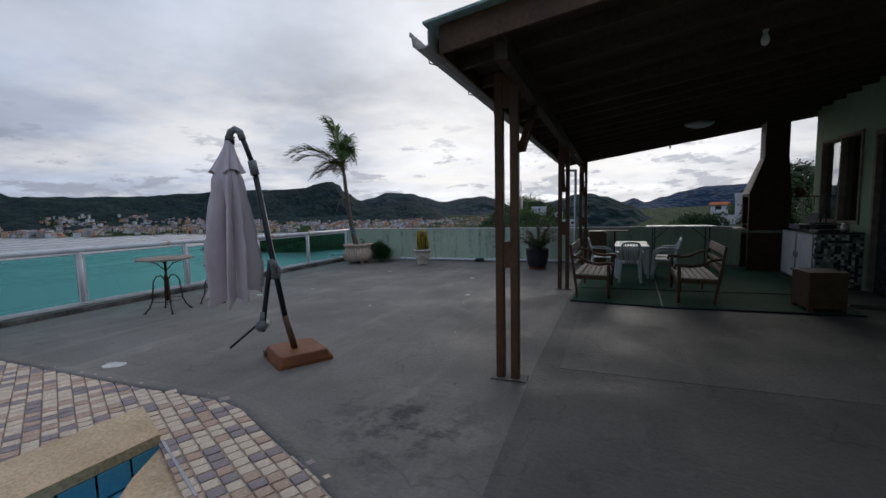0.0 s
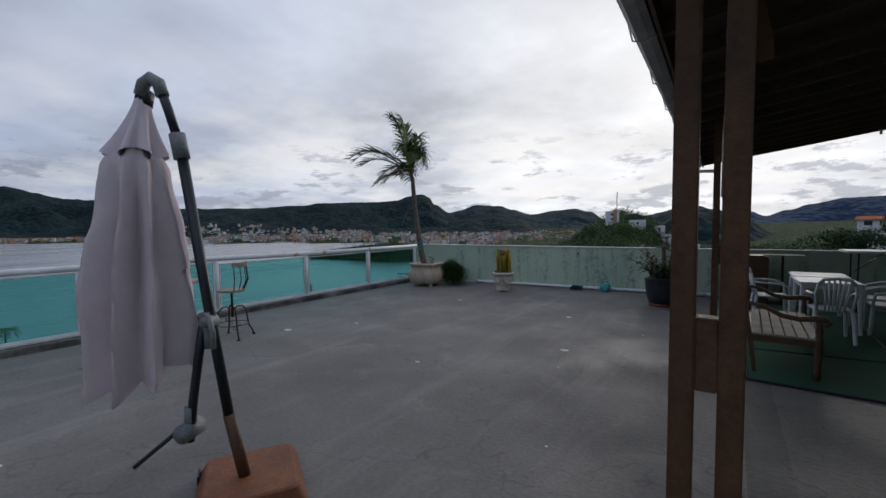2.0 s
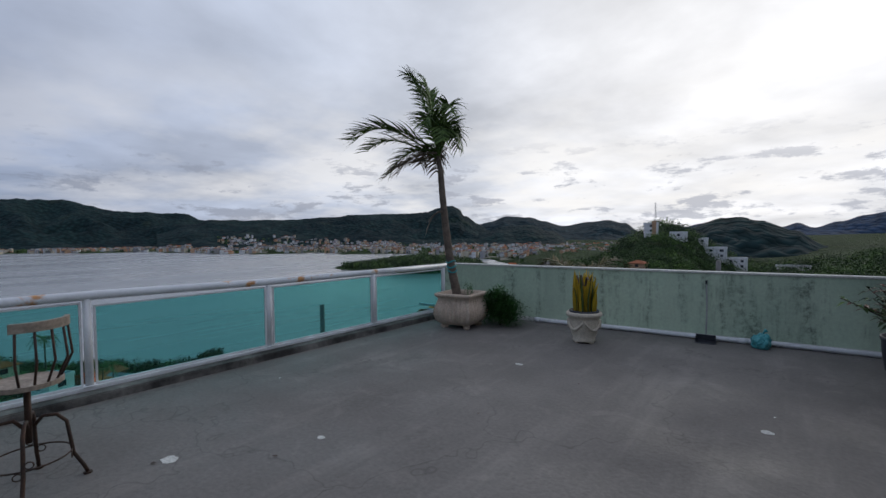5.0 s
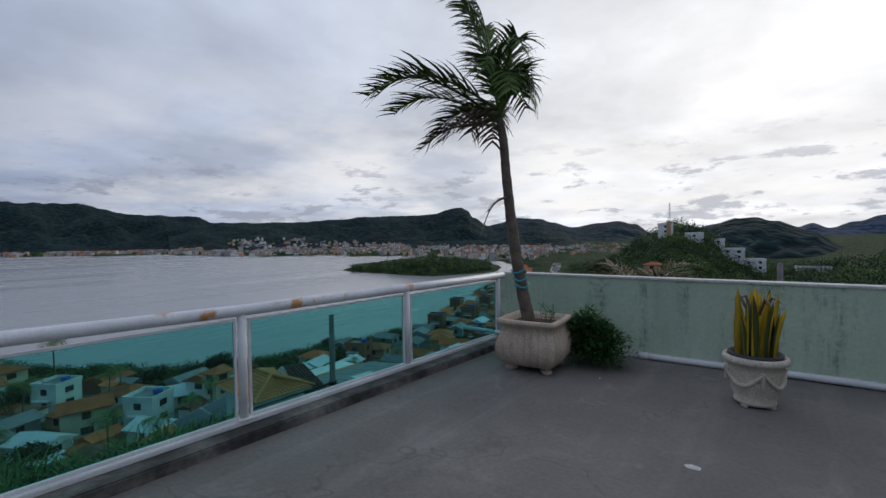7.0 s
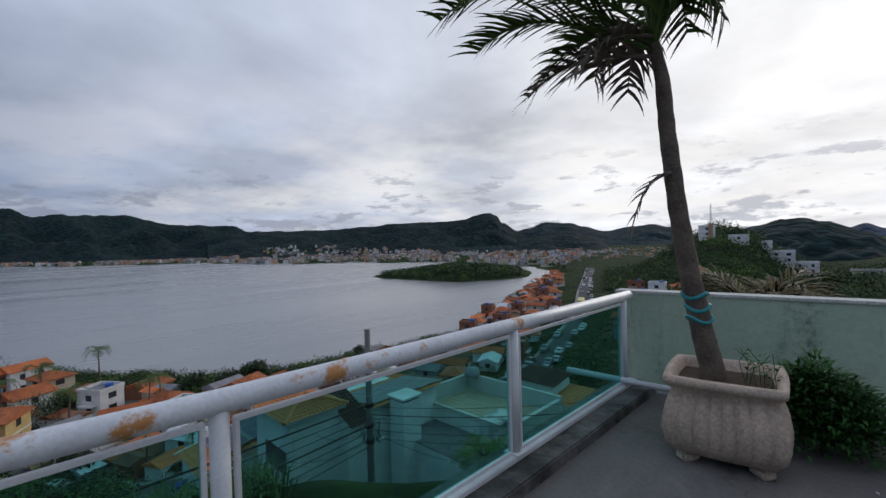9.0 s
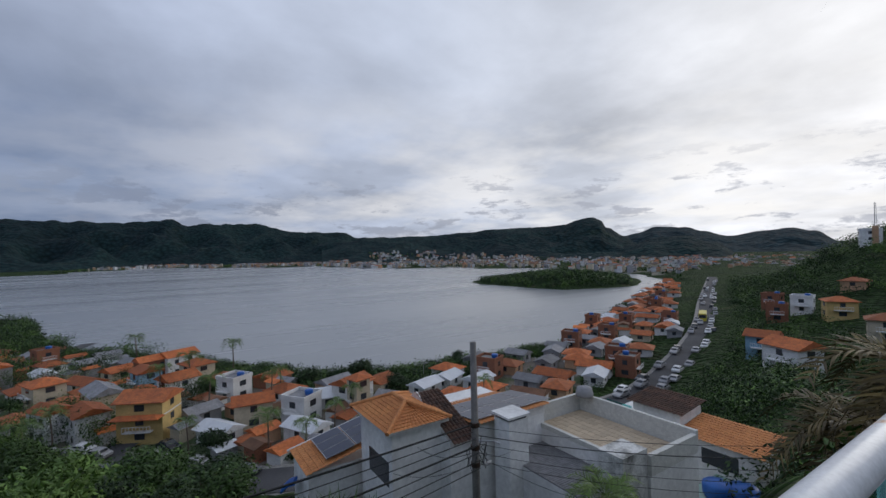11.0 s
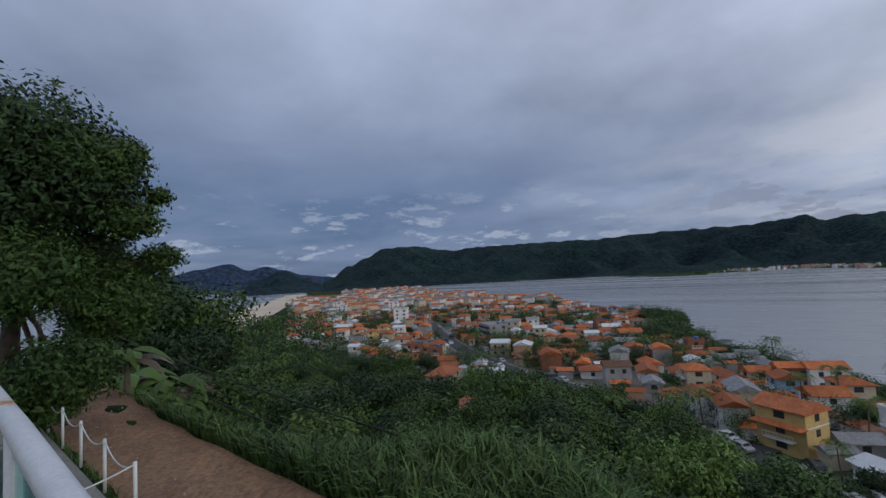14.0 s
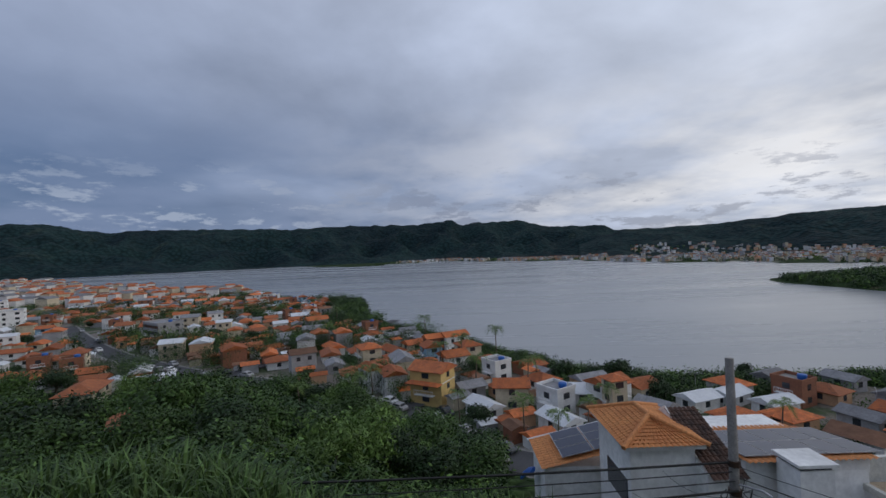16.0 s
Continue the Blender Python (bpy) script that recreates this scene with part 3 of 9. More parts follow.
hill("backdrop_mountain", "far mountains past the bay, haze blue in their colour", "hill_haze",
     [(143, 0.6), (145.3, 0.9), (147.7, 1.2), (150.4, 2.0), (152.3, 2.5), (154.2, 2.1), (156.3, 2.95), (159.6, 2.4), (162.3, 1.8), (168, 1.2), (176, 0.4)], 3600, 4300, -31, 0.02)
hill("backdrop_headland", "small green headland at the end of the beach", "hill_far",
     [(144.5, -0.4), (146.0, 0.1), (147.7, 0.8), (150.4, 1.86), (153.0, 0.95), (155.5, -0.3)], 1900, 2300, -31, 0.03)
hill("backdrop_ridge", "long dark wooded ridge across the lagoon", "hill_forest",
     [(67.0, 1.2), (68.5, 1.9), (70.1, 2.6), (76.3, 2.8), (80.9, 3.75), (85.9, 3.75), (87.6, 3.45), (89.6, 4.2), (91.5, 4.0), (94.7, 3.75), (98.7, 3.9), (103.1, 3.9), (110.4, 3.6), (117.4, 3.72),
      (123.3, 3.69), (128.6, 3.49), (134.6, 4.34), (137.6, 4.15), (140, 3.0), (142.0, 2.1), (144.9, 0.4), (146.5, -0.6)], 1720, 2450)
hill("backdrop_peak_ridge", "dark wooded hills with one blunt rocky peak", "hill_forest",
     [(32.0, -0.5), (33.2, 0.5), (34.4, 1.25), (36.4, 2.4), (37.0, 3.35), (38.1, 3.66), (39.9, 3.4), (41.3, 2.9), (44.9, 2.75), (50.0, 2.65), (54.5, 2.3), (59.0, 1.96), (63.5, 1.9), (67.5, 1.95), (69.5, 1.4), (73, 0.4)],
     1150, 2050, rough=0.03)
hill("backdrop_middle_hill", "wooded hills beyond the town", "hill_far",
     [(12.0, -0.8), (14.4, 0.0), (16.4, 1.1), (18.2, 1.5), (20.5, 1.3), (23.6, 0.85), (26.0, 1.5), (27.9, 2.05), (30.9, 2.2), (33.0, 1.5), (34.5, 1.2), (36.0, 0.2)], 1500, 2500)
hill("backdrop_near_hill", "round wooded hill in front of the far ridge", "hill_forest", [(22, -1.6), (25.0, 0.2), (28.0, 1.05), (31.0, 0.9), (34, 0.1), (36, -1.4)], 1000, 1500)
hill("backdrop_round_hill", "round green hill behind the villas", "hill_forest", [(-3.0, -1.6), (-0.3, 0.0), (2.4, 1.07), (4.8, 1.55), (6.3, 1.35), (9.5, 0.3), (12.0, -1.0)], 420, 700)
hill("backdrop_blue_hill", "wooded mountains at the head of the valley, tinted with haze blue", "hill_haze",
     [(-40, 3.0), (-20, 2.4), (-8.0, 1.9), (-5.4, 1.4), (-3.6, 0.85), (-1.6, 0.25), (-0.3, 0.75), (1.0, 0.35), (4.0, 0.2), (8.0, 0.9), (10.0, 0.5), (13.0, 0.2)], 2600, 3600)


# ---- roads ----
def strip(name, label, category, line, width, material, lift, kind="structure"):
    verts, faces = [], []
    pts = [Vector((x, y)) for x, y in line]
    fine = []
    for k in range(len(pts) - 1):
        p0, p1, p2, p3 = pts[max(k - 1, 0)], pts[k], pts[k + 1], pts[min(k + 2, len(pts) - 1)]
        for j in range(10):
            t = j / 10
            fine.append(0.5 * ((2 * p1) + (p2 - p0) * t + (2 * p0 - 5 * p1 + 4 * p2 - p3) * t * t + (3 * p1 - p0 - 3 * p2 + p3) * t ** 3))
    fine.append(pts[-1])
    for k, p in enumerate(fine):
        d = (fine[min(k + 1, len(fine) - 1)] - fine[max(k - 1, 0)]).normalized()
        side = Vector((-d.y, d.x))
        zc = max(ground(p.x, p.y), LAKE + 1.5) + lift
        for s in (-0.5, 0.5):
            q = p + side * width * s
            verts.append((q.x, q.y, zc))
    for k in range(len(fine) - 1):
        faces.append((2 * k, 2 * k + 1, 2 * k + 3, 2 * k + 2))
    tagged(poly_mesh(name, verts, faces, material), label, category, kind=kind)
    return fine


road_line = strip("road", "grey asphalt avenue through the lakeside town", "road", ROAD, 6.4, "asphalt", 0.35)
strip("pavement", "pale concrete verge under the avenue", "pavement", ROAD, 8.6, "concrete", 0.22)
strip("road_side_street", "narrow asphalt side street", "road", [(-90, 0), (-108, 10), (-128, 14)], 4.5, "asphalt", 0.32)
strip("road_cross_street", "narrow asphalt side street", "road", [(-120, -50), (-150, -38), (-185, -25), (-215, -15)], 5.0, "asphalt", 0.32)
strip("beach", "strip of pale beach sand", "beach", [at_polar(161, 345), at_polar(156, 470), at_polar(152.5, 690), at_polar(150.3, 980), at_polar(148.6, 1500)], 60, "sand", 0.6)

# ---- the terrace ----
RAIL_X = -7.03
WALL_A = math.atan(0.113)


def wall_y(x):
    return 13.62 + 0.113 * (x + 7.05)


def flat_poly(name, pts, z0, z1, material):
    bm = bmesh.new()
    low = [bm.verts.new((x, y, z0)) for x, y in pts]
    top = [bm.verts.new((x, y, z1)) for x, y in pts]
    bm.faces.new(top)
    bm.faces.new(low[::-1])
    for k in range(len(pts)):
        j = (k + 1) % len(pts)
        bm.faces.new((low[k], low[j], top[j], top[k]))
    return part(name, bm, material)


floor = thing("floor", "worn dark grey screed of the terrace", "floor", kind="structure")
for x0, y0, x1, y1 in ((-6.86, 3.53, 9.5, 16.0), (-6.86, -5.0, -2.6, 3.53), (-0.4, -5.0, 9.5, 3.53), (-2.6, -5.0, -0.4, 0.05)):
    ends = [(x0, y0), (x1, y0), (x1, min(y1, wall_y(x1))), (x0, min(y1, wall_y(x0)))]
    flat_poly("screed", ends, -0.3, 0.0, "screed").parent = floor
# Darker cement that also carries the veranda's shade in its colour.
tagged(flat_poly("floor_bay", [(1.05, -4.9), (9.4, -4.9), (9.4, 13.9), (0.78, 13.9), (0.86, 9.0), (0.97, 5.6), (1.10, 3.6), (1.32, 2.0), (1.4, 0.0)], -0.1, 0.003, "screed_shaded"), "darker cement bay beside the house, roof shade in its tone", "floor", kind="structure")
tagged(flat_poly("floor_slab", [(1.22, 5.75), (9.0, 6.0), (9.0, 9.2), (1.12, 8.95)], -0.1, 0.006, "slab"), "paler cement slab under the veranda roof", "floor", kind="structure")
tagged(part("wall_terrace_base", boxed(-7.22, -5.0, -2.4, -6.86, 13.7, -0.02), "stained_green"), "green retaining wall under the terrace", "wall", kind="structure")
curb = tagged(part("curb", boxed(-7.2, -5.0, -0.02, -6.81, 13.66, 0.085, 0.012), "dirty_kerb"), "dark stained kerb under the railing", "kerb", kind="structure")

# far parapet, a little out of square, with capping and a drain pipe along its foot
far_wall = thing("wall_parapet", "pale green parapet with black mould runs", "wall", kind="structure")
wm = pose(-7.05, 13.62, 0, 0, 0, math.degrees(WALL_A))
part("wall", boxed(-0.12, 0.0, -2.4, 14.0, 0.16, 1.0), "stained_green", far_wall, m=wm)
part("capping", boxed(-0.14, -0.015, 1.0, 14.0, 0.175, 1.03, 0.006), "chalk", far_wall, "whitewashed capping", m=wm)
part("skirting", boxed(0.05, -0.02, 0.0, 8.0, 0.0, 0.075, 0.004), "chalk", far_wall, "dirty white skirting", m=wm)
tagged(part("wall_end", boxed(9.5, -5.0, -2.4, 9.7, 16.0, 1.0), "stained_green"), "pale green parapet wall", "wall", kind="structure")
tagged(part("wall_back", boxed(-7.2, -5.2, -2.4, 9.7, -5.0, 1.0), "stained_green"), "pale green parapet wall", "wall", kind="structure")


def rail_z(y):
    return table_at([(-5, 1.085), (4.0, 1.08), (7.6, 1.052), (9.6, 1.012), (13.6, 0.99)], y)


def make_railing():
    rail = thing("railing", "white steel railing with rust spots and teal glass panes", "railing")
    ys = [13.4, 11.5, 9.61, 7.65, 5.68] + [5.68 - 1.955 * k for k in range(1, 6)]
    part("handrail", tube([(RAIL_X, y, rail_z(y)) for y in (13.55, 11.6, 9.6, 7.8, 6.0, 4.0, 2.0, -4.9)], 0.047, 18), "rusty_white", rail, "thick round top tube with rust spots", smooth=True)
    part("bottom_rail", boxed(RAIL_X - 0.045, -4.9, 0.085, RAIL_X + 0.05, 13.6, 0.125, 0.006), "white_paint", rail)
    for k, y in enumerate(ys):
        bm = bmesh.new()
        sweep(bm, [(RAIL_X, y, 0.12), (RAIL_X, y, rail_z(y) - 0.02)], 0.036, 12)
        box(bm, RAIL_X - 0.06, y - 0.06, 0.125, RAIL_X + 0.06, y + 0.06, 0.133)
        post = part("post", bm, "white_paint", rail)
        for p in post.data.polygons:
            p.use_smooth = len(p.vertices) == 4 and abs(p.normal.z) < 0.5
        if k == len(ys) - 1:
            break
        y0, y1 = ys[k + 1] + 0.05, y - 0.05
        top = min(rail_z(y0), rail_z(y1)) - 0.06
        bm = bmesh.new()
        for a in ((y0, 0.125, y1, 0.15), (y0, top - 0.02, y1, top), (y0, 0.15, y0 + 0.02, top - 0.02), (y1 - 0.02, 0.15, y1, top - 0.02)):
            box(bm, RAIL_X - 0.014, a[0], a[1], RAIL_X + 0.014, a[2], a[3], 0.003)
        pf = part("pane_frame", bm, "white_paint", rail)
        pane = part("pane", boxed(RAIL_X - 0.004, y0 + 0.012, 0.14, RAIL_X + 0.004, y1 - 0.012, top - 0.01), "teal_glass", rail, "teal tinted glass")
        pane.visible_shadow = False
    return rail


make_railing()


# ---- veranda roof ----
def roof_z(x):
    return 2.94 + 0.15 * (x + 0.1)


ROOF_Y0, ROOF_Y1, ROOF_TURN = 4.45, 15.0, 2.6


def slab_on_slope(bm, x0, y0, x1, y1, under, over):
    """A block whose top and foot follow the roof's slope."""
    vs = [bm.verts.new((x, y, roof_z(x) + h)) for h in (under, over) for x, y in ((x0, y0), (x1, y0), (x1, y1), (x0, y1))]
    for f in ((3, 2, 1, 0), (4, 5, 6, 7), (0, 1, 5, 4), (1, 2, 6, 5), (2, 3, 7, 6), (3, 0, 4, 7)):
        bm.faces.new([vs[i] for i in f])
    return bm


def make_roof():
    turn = pose(0.515, 4.3, 0, 0, 0, ROOF_TURN) @ pose(0.0, -4.3, 0)
    back = turn.inverted()
    roof = thing("veranda_roof", "dark brown timber veranda roof on paired posts", "roof", turn)
    x0, x1 = 0.02, 7.6
    part("ceiling_boards", slab_on_slope(bmesh.new(), x0, ROOF_Y0, x1, ROOF_Y1, 0.0, 0.03), "dark_wood", roof)
    part("fascia", slab_on_slope(bmesh.new(), x0, ROOF_Y0 - 0.03, x1, ROOF_Y0, -0.14, 0.06), "brown_wood", roof, "brown barge board")
    part("far_fascia", slab_on_slope(bmesh.new(), x0, ROOF_Y1, x1, ROOF_Y1 + 0.03, -0.10, 0.06), "brown_wood", roof)
    part("eaves_board", boxed(x0 - 0.02, ROOF_Y0, 2.82, x0, ROOF_Y1, 3.00), "brown_wood", roof)
    y = ROOF_Y0 + 0.5
    while y < ROOF_Y1 - 0.1:
        part("rafter", slab_on_slope(bmesh.new(), x0, y - 0.03, x1, y + 0.03, -0.11, 0.0), "dark_wood", roof)
        y += 0.62
    for x in (0.45,):
        part("beam", boxed(x - 0.05, ROOF_Y0 + 0.1, roof_z(x) - 0.27, x + 0.05, ROOF_Y1 - 0.05, roof_z(x) - 0.11, 0.004), "dark_wood", roof)
    # lapped roof sheets, proud of the barge board
    k = 0
    xs = x0 - 0.1
    while xs < x1:
        bm = slab_on_slope(bmesh.new(), xs, ROOF_Y0 - 0.12, min(xs + 1.15, x1), ROOF_Y1 + 0.12, 0.065 + 0.012 * (k % 2), 0.085 + 0.012 * (k % 2))
        part("roof_sheet", bm, "roof_sheet", roof, "grey green roof sheet")
        xs += 1.1
        k += 1
    # gutter: a half-open trough with brackets
    gx, gz = -0.09, 2.88
    bm = bmesh.new()
    prof = [(-0.085, 0.075), (-0.085, 0.045), (-0.07, 0.04), (-0.06, -0.03), (-0.03, -0.055), (0.03, -0.055), (0.07, -0.04), (0.07, 0.07),
            (0.06, 0.07), (0.06, -0.03), (0.03, -0.045), (-0.03, -0.045), (-0.05, -0.025), (-0.06, 0.048), (-0.075, 0.053), (-0.075, 0.075)]
    rings = [[bm.verts.new((gx + a, yy, gz + b)) for a, b in prof] for yy in (ROOF_Y0 - 0.15, ROOF_Y1 + 0.05)]
    for i in range(len(prof)):
        j = (i + 1) % len(prof)
        bm.faces.new((rings[0][i], rings[0][j], rings[1][j], rings[1][i]))
    bm.faces.new(rings[0][::-1])
    bm.faces.new(rings[1])
    gut = part("gutter", bm, "galvanised", roof, "pale metal gutter")
    y = ROOF_Y0 + 0.2
    while y < ROOF_Y1:
        bm = bmesh.new()
        sweep(bm, [(gx + 0.08, y, gz + 0.07), (gx + 0.075, y, gz - 0.05), (gx, y, gz - 0.068), (gx - 0.07, y, gz - 0.045), (gx - 0.095, y, gz + 0.06)], 0.006, 5)
        part("bracket", bm, "galvanised", gut)
        y += 1.05
    pipe = back @ Vector((0.36, 14.36, 0))
    part("downpipe", tube([(gx, 14.75, gz - 0.05), (gx, 14.75, gz - 0.16), (0.3, 14.55, gz - 0.2), (pipe.x, pipe.y, gz - 0.22), (pipe.x, pipe.y, gz - 0.3), (pipe.x, pipe.y, 0.08), (pipe.x - 0.04, pipe.y, 0.06)], 0.037, 10), "white_plastic", roof, "white plastic downpipe", smooth=True)
    # paired posts with packing blocks and a knee brace
    spots = [(back @ Vector((px, py, 0))).to_2d() for px, py in ((0.715, 5.34), (0.56, 10.14), (0.50, 14.42))]
    for k, (x, y) in enumerate(spots):
        for dx in (0.0, 0.143):
            px = x + dx
            part("post", boxed(px - 0.038, y - 0.045, 0.0, px + 0.038, y + 0.045, roof_z(px) - 0.11, 0.006), "brown_wood", roof)
        for z, zt in ((1.09, 1.34), (2.58, roof_z(x) - 0.11)):
            part("packing_block", boxed(x + 0.038, y - 0.036, z, x + 0.105, y + 0.036, zt, 0.004), "brown_wood", roof)
        part("foot_pad", boxed(x - 0.09, y - 0.09, 0.0, x + 0.255, y + 0.09, 0.012, 0.003), "slab", roof)
        if k:
            bm = bmesh.new()
            sweep(bm, [(x + 0.08, y - 0.06, 1.95), (x + 0.08, y - 0.75, roof_z(x) - 0.2)], 0.045, 4)
            part("brace", bm, "brown_wood", roof)
        else:
            bm = bmesh.new()
            sweep(bm, [(x + 0.2, y + 0.05, 2.2), (x + 0.2, y + 0.9, roof_z(x) - 0.2)], 0.045, 4)
            part("brace", bm, "brown_wood", roof)
    return roof


make_roof()


# ---- house wall beside the veranda, with a window and a door through it ----
HX = 5.72
house = thing("wall_house", "dull green rendered house wall", "wall", kind="structure")


def wall_piece(y0, z0, y1, z1):
    part("wall", boxed(HX, y0, z0, HX + 0.16, y1, z1), "green_house", house)


for y0, z0, y1, z1 in ((11.75, 0.0, 14.05, 1.2), (11.75, 2.95, 14.05, 4.2), (13.62, 1.2, 14.05, 2.95), (11.3, 0.0, 11.75, 4.2), (10.2, 2.85, 11.3, 4.2), (-5.0, 0.0, 10.2, 4.2)):
    wall_piece(y0, z0, y1, z1)
part("wall", boxed(HX + 0.16, 13.9, 0.0, 9.4, 14.05, 4.4), "green_house", house)
part("wall", boxed(HX + 3.0, -5.0, 0.0, HX + 3.15, 13.9, 4.2), "green_house", house)
part("wall", boxed(HX + 0.16, -5.0, 4.2, 9.4, 14.05, 4.35), "green_house", house)
# Two unseen high walls, added to keep sky light off the floor.
part("wall", boxed(HX, -5.0, 4.35, HX + 0.16, 3.6, 7.0), "green_house", house)
part("wall", boxed(1.5, -4.95, 0.0, HX, -4.75, 7.0), "green_house", house)
win = tagged(part("window_1", boxed(HX + 0.07, 11.79, 1.24, HX + 0.078, 13.58, 2.91), "window_glass"), "sliding window reflecting the terrace", "window", kind="structure")
bm = bmesh.new()
for a in ((11.75, 1.2, 11.81, 2.95), (13.56, 1.2, 13.62, 2.95), (11.81, 1.2, 13.56, 1.26), (11.81, 2.89, 13.56, 2.95), (12.62, 1.26, 12.67, 2.89)):
    box(bm, HX - 0.03, a[0], a[1], HX + 0.12, a[2], a[3], 0.004)
part("window_frame", bm, "grey_wood", win, "weathered timber frame")
door = tagged(part("door_1", boxed(HX + 0.06, 10.28, 0.02, HX + 0.10, 11.22, 2.77), "dark_window"), "dark glazed house door", "door", kind="structure")
bm = bmesh.new()
for a in ((10.2, 0.0, 10.28, 2.85), (11.22, 0.0, 11.3, 2.85), (10.28, 2.77, 11.22, 2.85)):
    box(bm, HX - 0.03, a[0], a[1], HX + 0.16, a[2], a[3], 0.004)
part("door_frame", bm, "grey_wood", door, "weathered timber frame")
tagged(part("door_step", boxed(5.0, 9.9, 0.0, HX, 11.3, 0.05, 0.01), "slab"), "low cement step before the house door", "step", kind="structure")



# ---- things on the terrace ----
def tile_ground():
    """Pavers round the pool; the part nearest the path as single pieces."""
    bm = bmesh.new()
    pts = [(-6.85, 3.70), (-4.8, 3.70), (-2.5, 3.80), (-1.4, 3.90), (-1.05, 3.82), (-0.52, 3.60), (0.1, 3.34), (0.62, 3.08), (1.0, 2.5), (1.2, 1.0), (1.0, -1.0), (-6.85, -1.0)]
    hole = [(-1.84, 3.50), (-0.42, 2.92), (-0.55, 0.2), (-1.95, 0.5)]
    rot = Matrix.Rotation(radians(-24), 2)
    back = rot.inverted()

    def inside(p, poly):
        hit = False
        for (ax, ay), (bx_, by) in zip(poly, poly[1:] + poly[:1]):
            if (ay > p[1]) != (by > p[1]) and p[0] < (bx_ - ax) * (p[1] - ay) / (by - ay) + ax:
                hit = not hit
        return hit

    pav = thing("pavement_tiles", "small beige, pink and grey tumbled pavers", "pavement", kind="structure")
    v = [bm.verts.new((x, y, 0.008)) for x, y in pts]
    hv = [bm.verts.new((x, y, 0.008)) for x, y in hole]
    edges = [bm.edges.new((v[i], v[(i + 1) % len(v)])) for i in range(len(v))] + [bm.edges.new((hv[i], hv[(i + 1) % 4])) for i in range(4)]
    bmesh.ops.triangle_fill(bm, use_beauty=True, edges=edges)
    for f in bm.faces:
        if f.normal.z < 0:
            f.normal_flip()
    part("bedding", bm, "grout", pav, "pale cement joints")
    rng = random.Random(5)
    size, gap = 0.098, 0.006
    shapes = []
    for _ in range(3):
        b = bmesh.new()
        box(b, -size / 2 + 0.002, -size / 2 + 0.002, 0.0, size / 2 - 0.002, size / 2 - 0.002, 0.016)
        for vert in b.verts:
            vert.co.x += rng.uniform(-0.003, 0.003)
            vert.co.y += rng.uniform(-0.003, 0.003)
            if vert.co.z > 0.01:
                vert.co.xy *= 0.94
                vert.co.z += rng.uniform(-0.003, 0.002)
        me = bpy.data.meshes.new("paver")
        b.to_mesh(me)
        b.free()
        shapes.append(me)
    kinds = []
    for key in ("paver", "paver_pink", "paver_grey"):
        for me in shapes:
            c = me.copy()
            c.materials.append(M[key])
            kinds.append(c)
    rest = {0: ([], []), 1: ([], []), 2: ([], [])}
    singles = 0
    for i in range(-75, 30):
        for j in range(-30, 75):
            q = rot @ Vector(((i + 0.12 * (j % 3)) * (size + gap), j * (size + gap)))
            if not inside(q + Vector((0.03, -0.05)), pts) or inside(q, hole) or q.y < 1.2:
                continue
            kind = rng.choices((0, 1, 2), (0.5, 0.27, 0.23))[0]
            z = 0.008 + rng.uniform(-0.002, 0.002)
            if singles < 300 and -2.2 < q.x < 0.6 and q.y > 2.6 and q.y > 2.75 + max(0, -0.9 - q.x) * 0.3:
                ob = new("paver", kinds[kind * 3 + rng.randrange(3)])
                ob.parent = pav
                ob.matrix_basis = pose(q.x, q.y, z, 0, 0, -24 + rng.uniform(-1.5, 1.5))
                singles += 1
            else:
                vs, fs = rest[kind]
                n = len(vs)
                s = size / 2
                c = [rot @ Vector(p) for p in ((-s, -s), (s, -s), (s, s), (-s, s))]
                vs += [(q.x + p.x, q.y + p.y, z) for p in c] + [(q.x + p.x * 0.93, q.y + p.y * 0.93, z + 0.015) for p in c]
                fs += [tuple(n + a for a in f) for f in ((4, 5, 6, 7), (0, 1, 5, 4), (1, 2, 6, 5), (2, 3, 7, 6), (3, 0, 4, 7))]
    for kind, (vs, fs) in rest.items():
        tagged(poly_mesh("pavers", vs, fs, ("paver", "paver_pink", "paver_grey")[kind], pav), kind="stuff")
    # screed trowelled up against the cut edge of the tiles
    lip = bmesh.new()
    edge = [Vector(p) for p in pts[:10]]
    rows = []
    for k, p in enumerate(edge):
        d = (edge[min(k + 1, 9)] - edge[max(k - 1, 0)]).normalized()
        out = Vector((-d.y, d.x))
        rows.append([lip.verts.new((*(p + out * o), z)) for o, z in ((0.0, 0.004), (0.004, 0.0265), (0.07, 0.025), (0.20, 0.003))])
    for r0, r1 in zip(rows, rows[1:]):
        for i in range(3):
            lip.faces.new((r0[i + 1], r0[i], r1[i], r1[i + 1]))
    part("edge_mortar", lip, "screed", pav, "grey screed feathered against the tiles", smooth=True)
    # pool corner
    pool = thing("swimming_pool", "pool corner with blue tiles and worn sandstone coping", "pool")
    a, b, c, d = (Vector(p) for p in hole)
    part("coping", flat_block([a, a.lerp(b, 0.42), d.lerp(c, 0.42), d], 0.0, 0.075), "coping", pool, "worn sandstone coping slab")
    part("corner_stone", flat_block([a.lerp(b, 0.43), b, b + Vector((-0.12, -0.55)), a.lerp(b, 0.62) + Vector((-0.06, -0.22))], -0.3, -0.012), "coping", pool, "sandstone corner piece")
    part("edge_strip", flat_block([a.lerp(b, 0.42), b, b + Vector((0.0, 0.02)), a.lerp(b, 0.42) + Vector((0.0, 0.02))], -0.2, 0.03), "galvanised", pool, "metal edge strip")
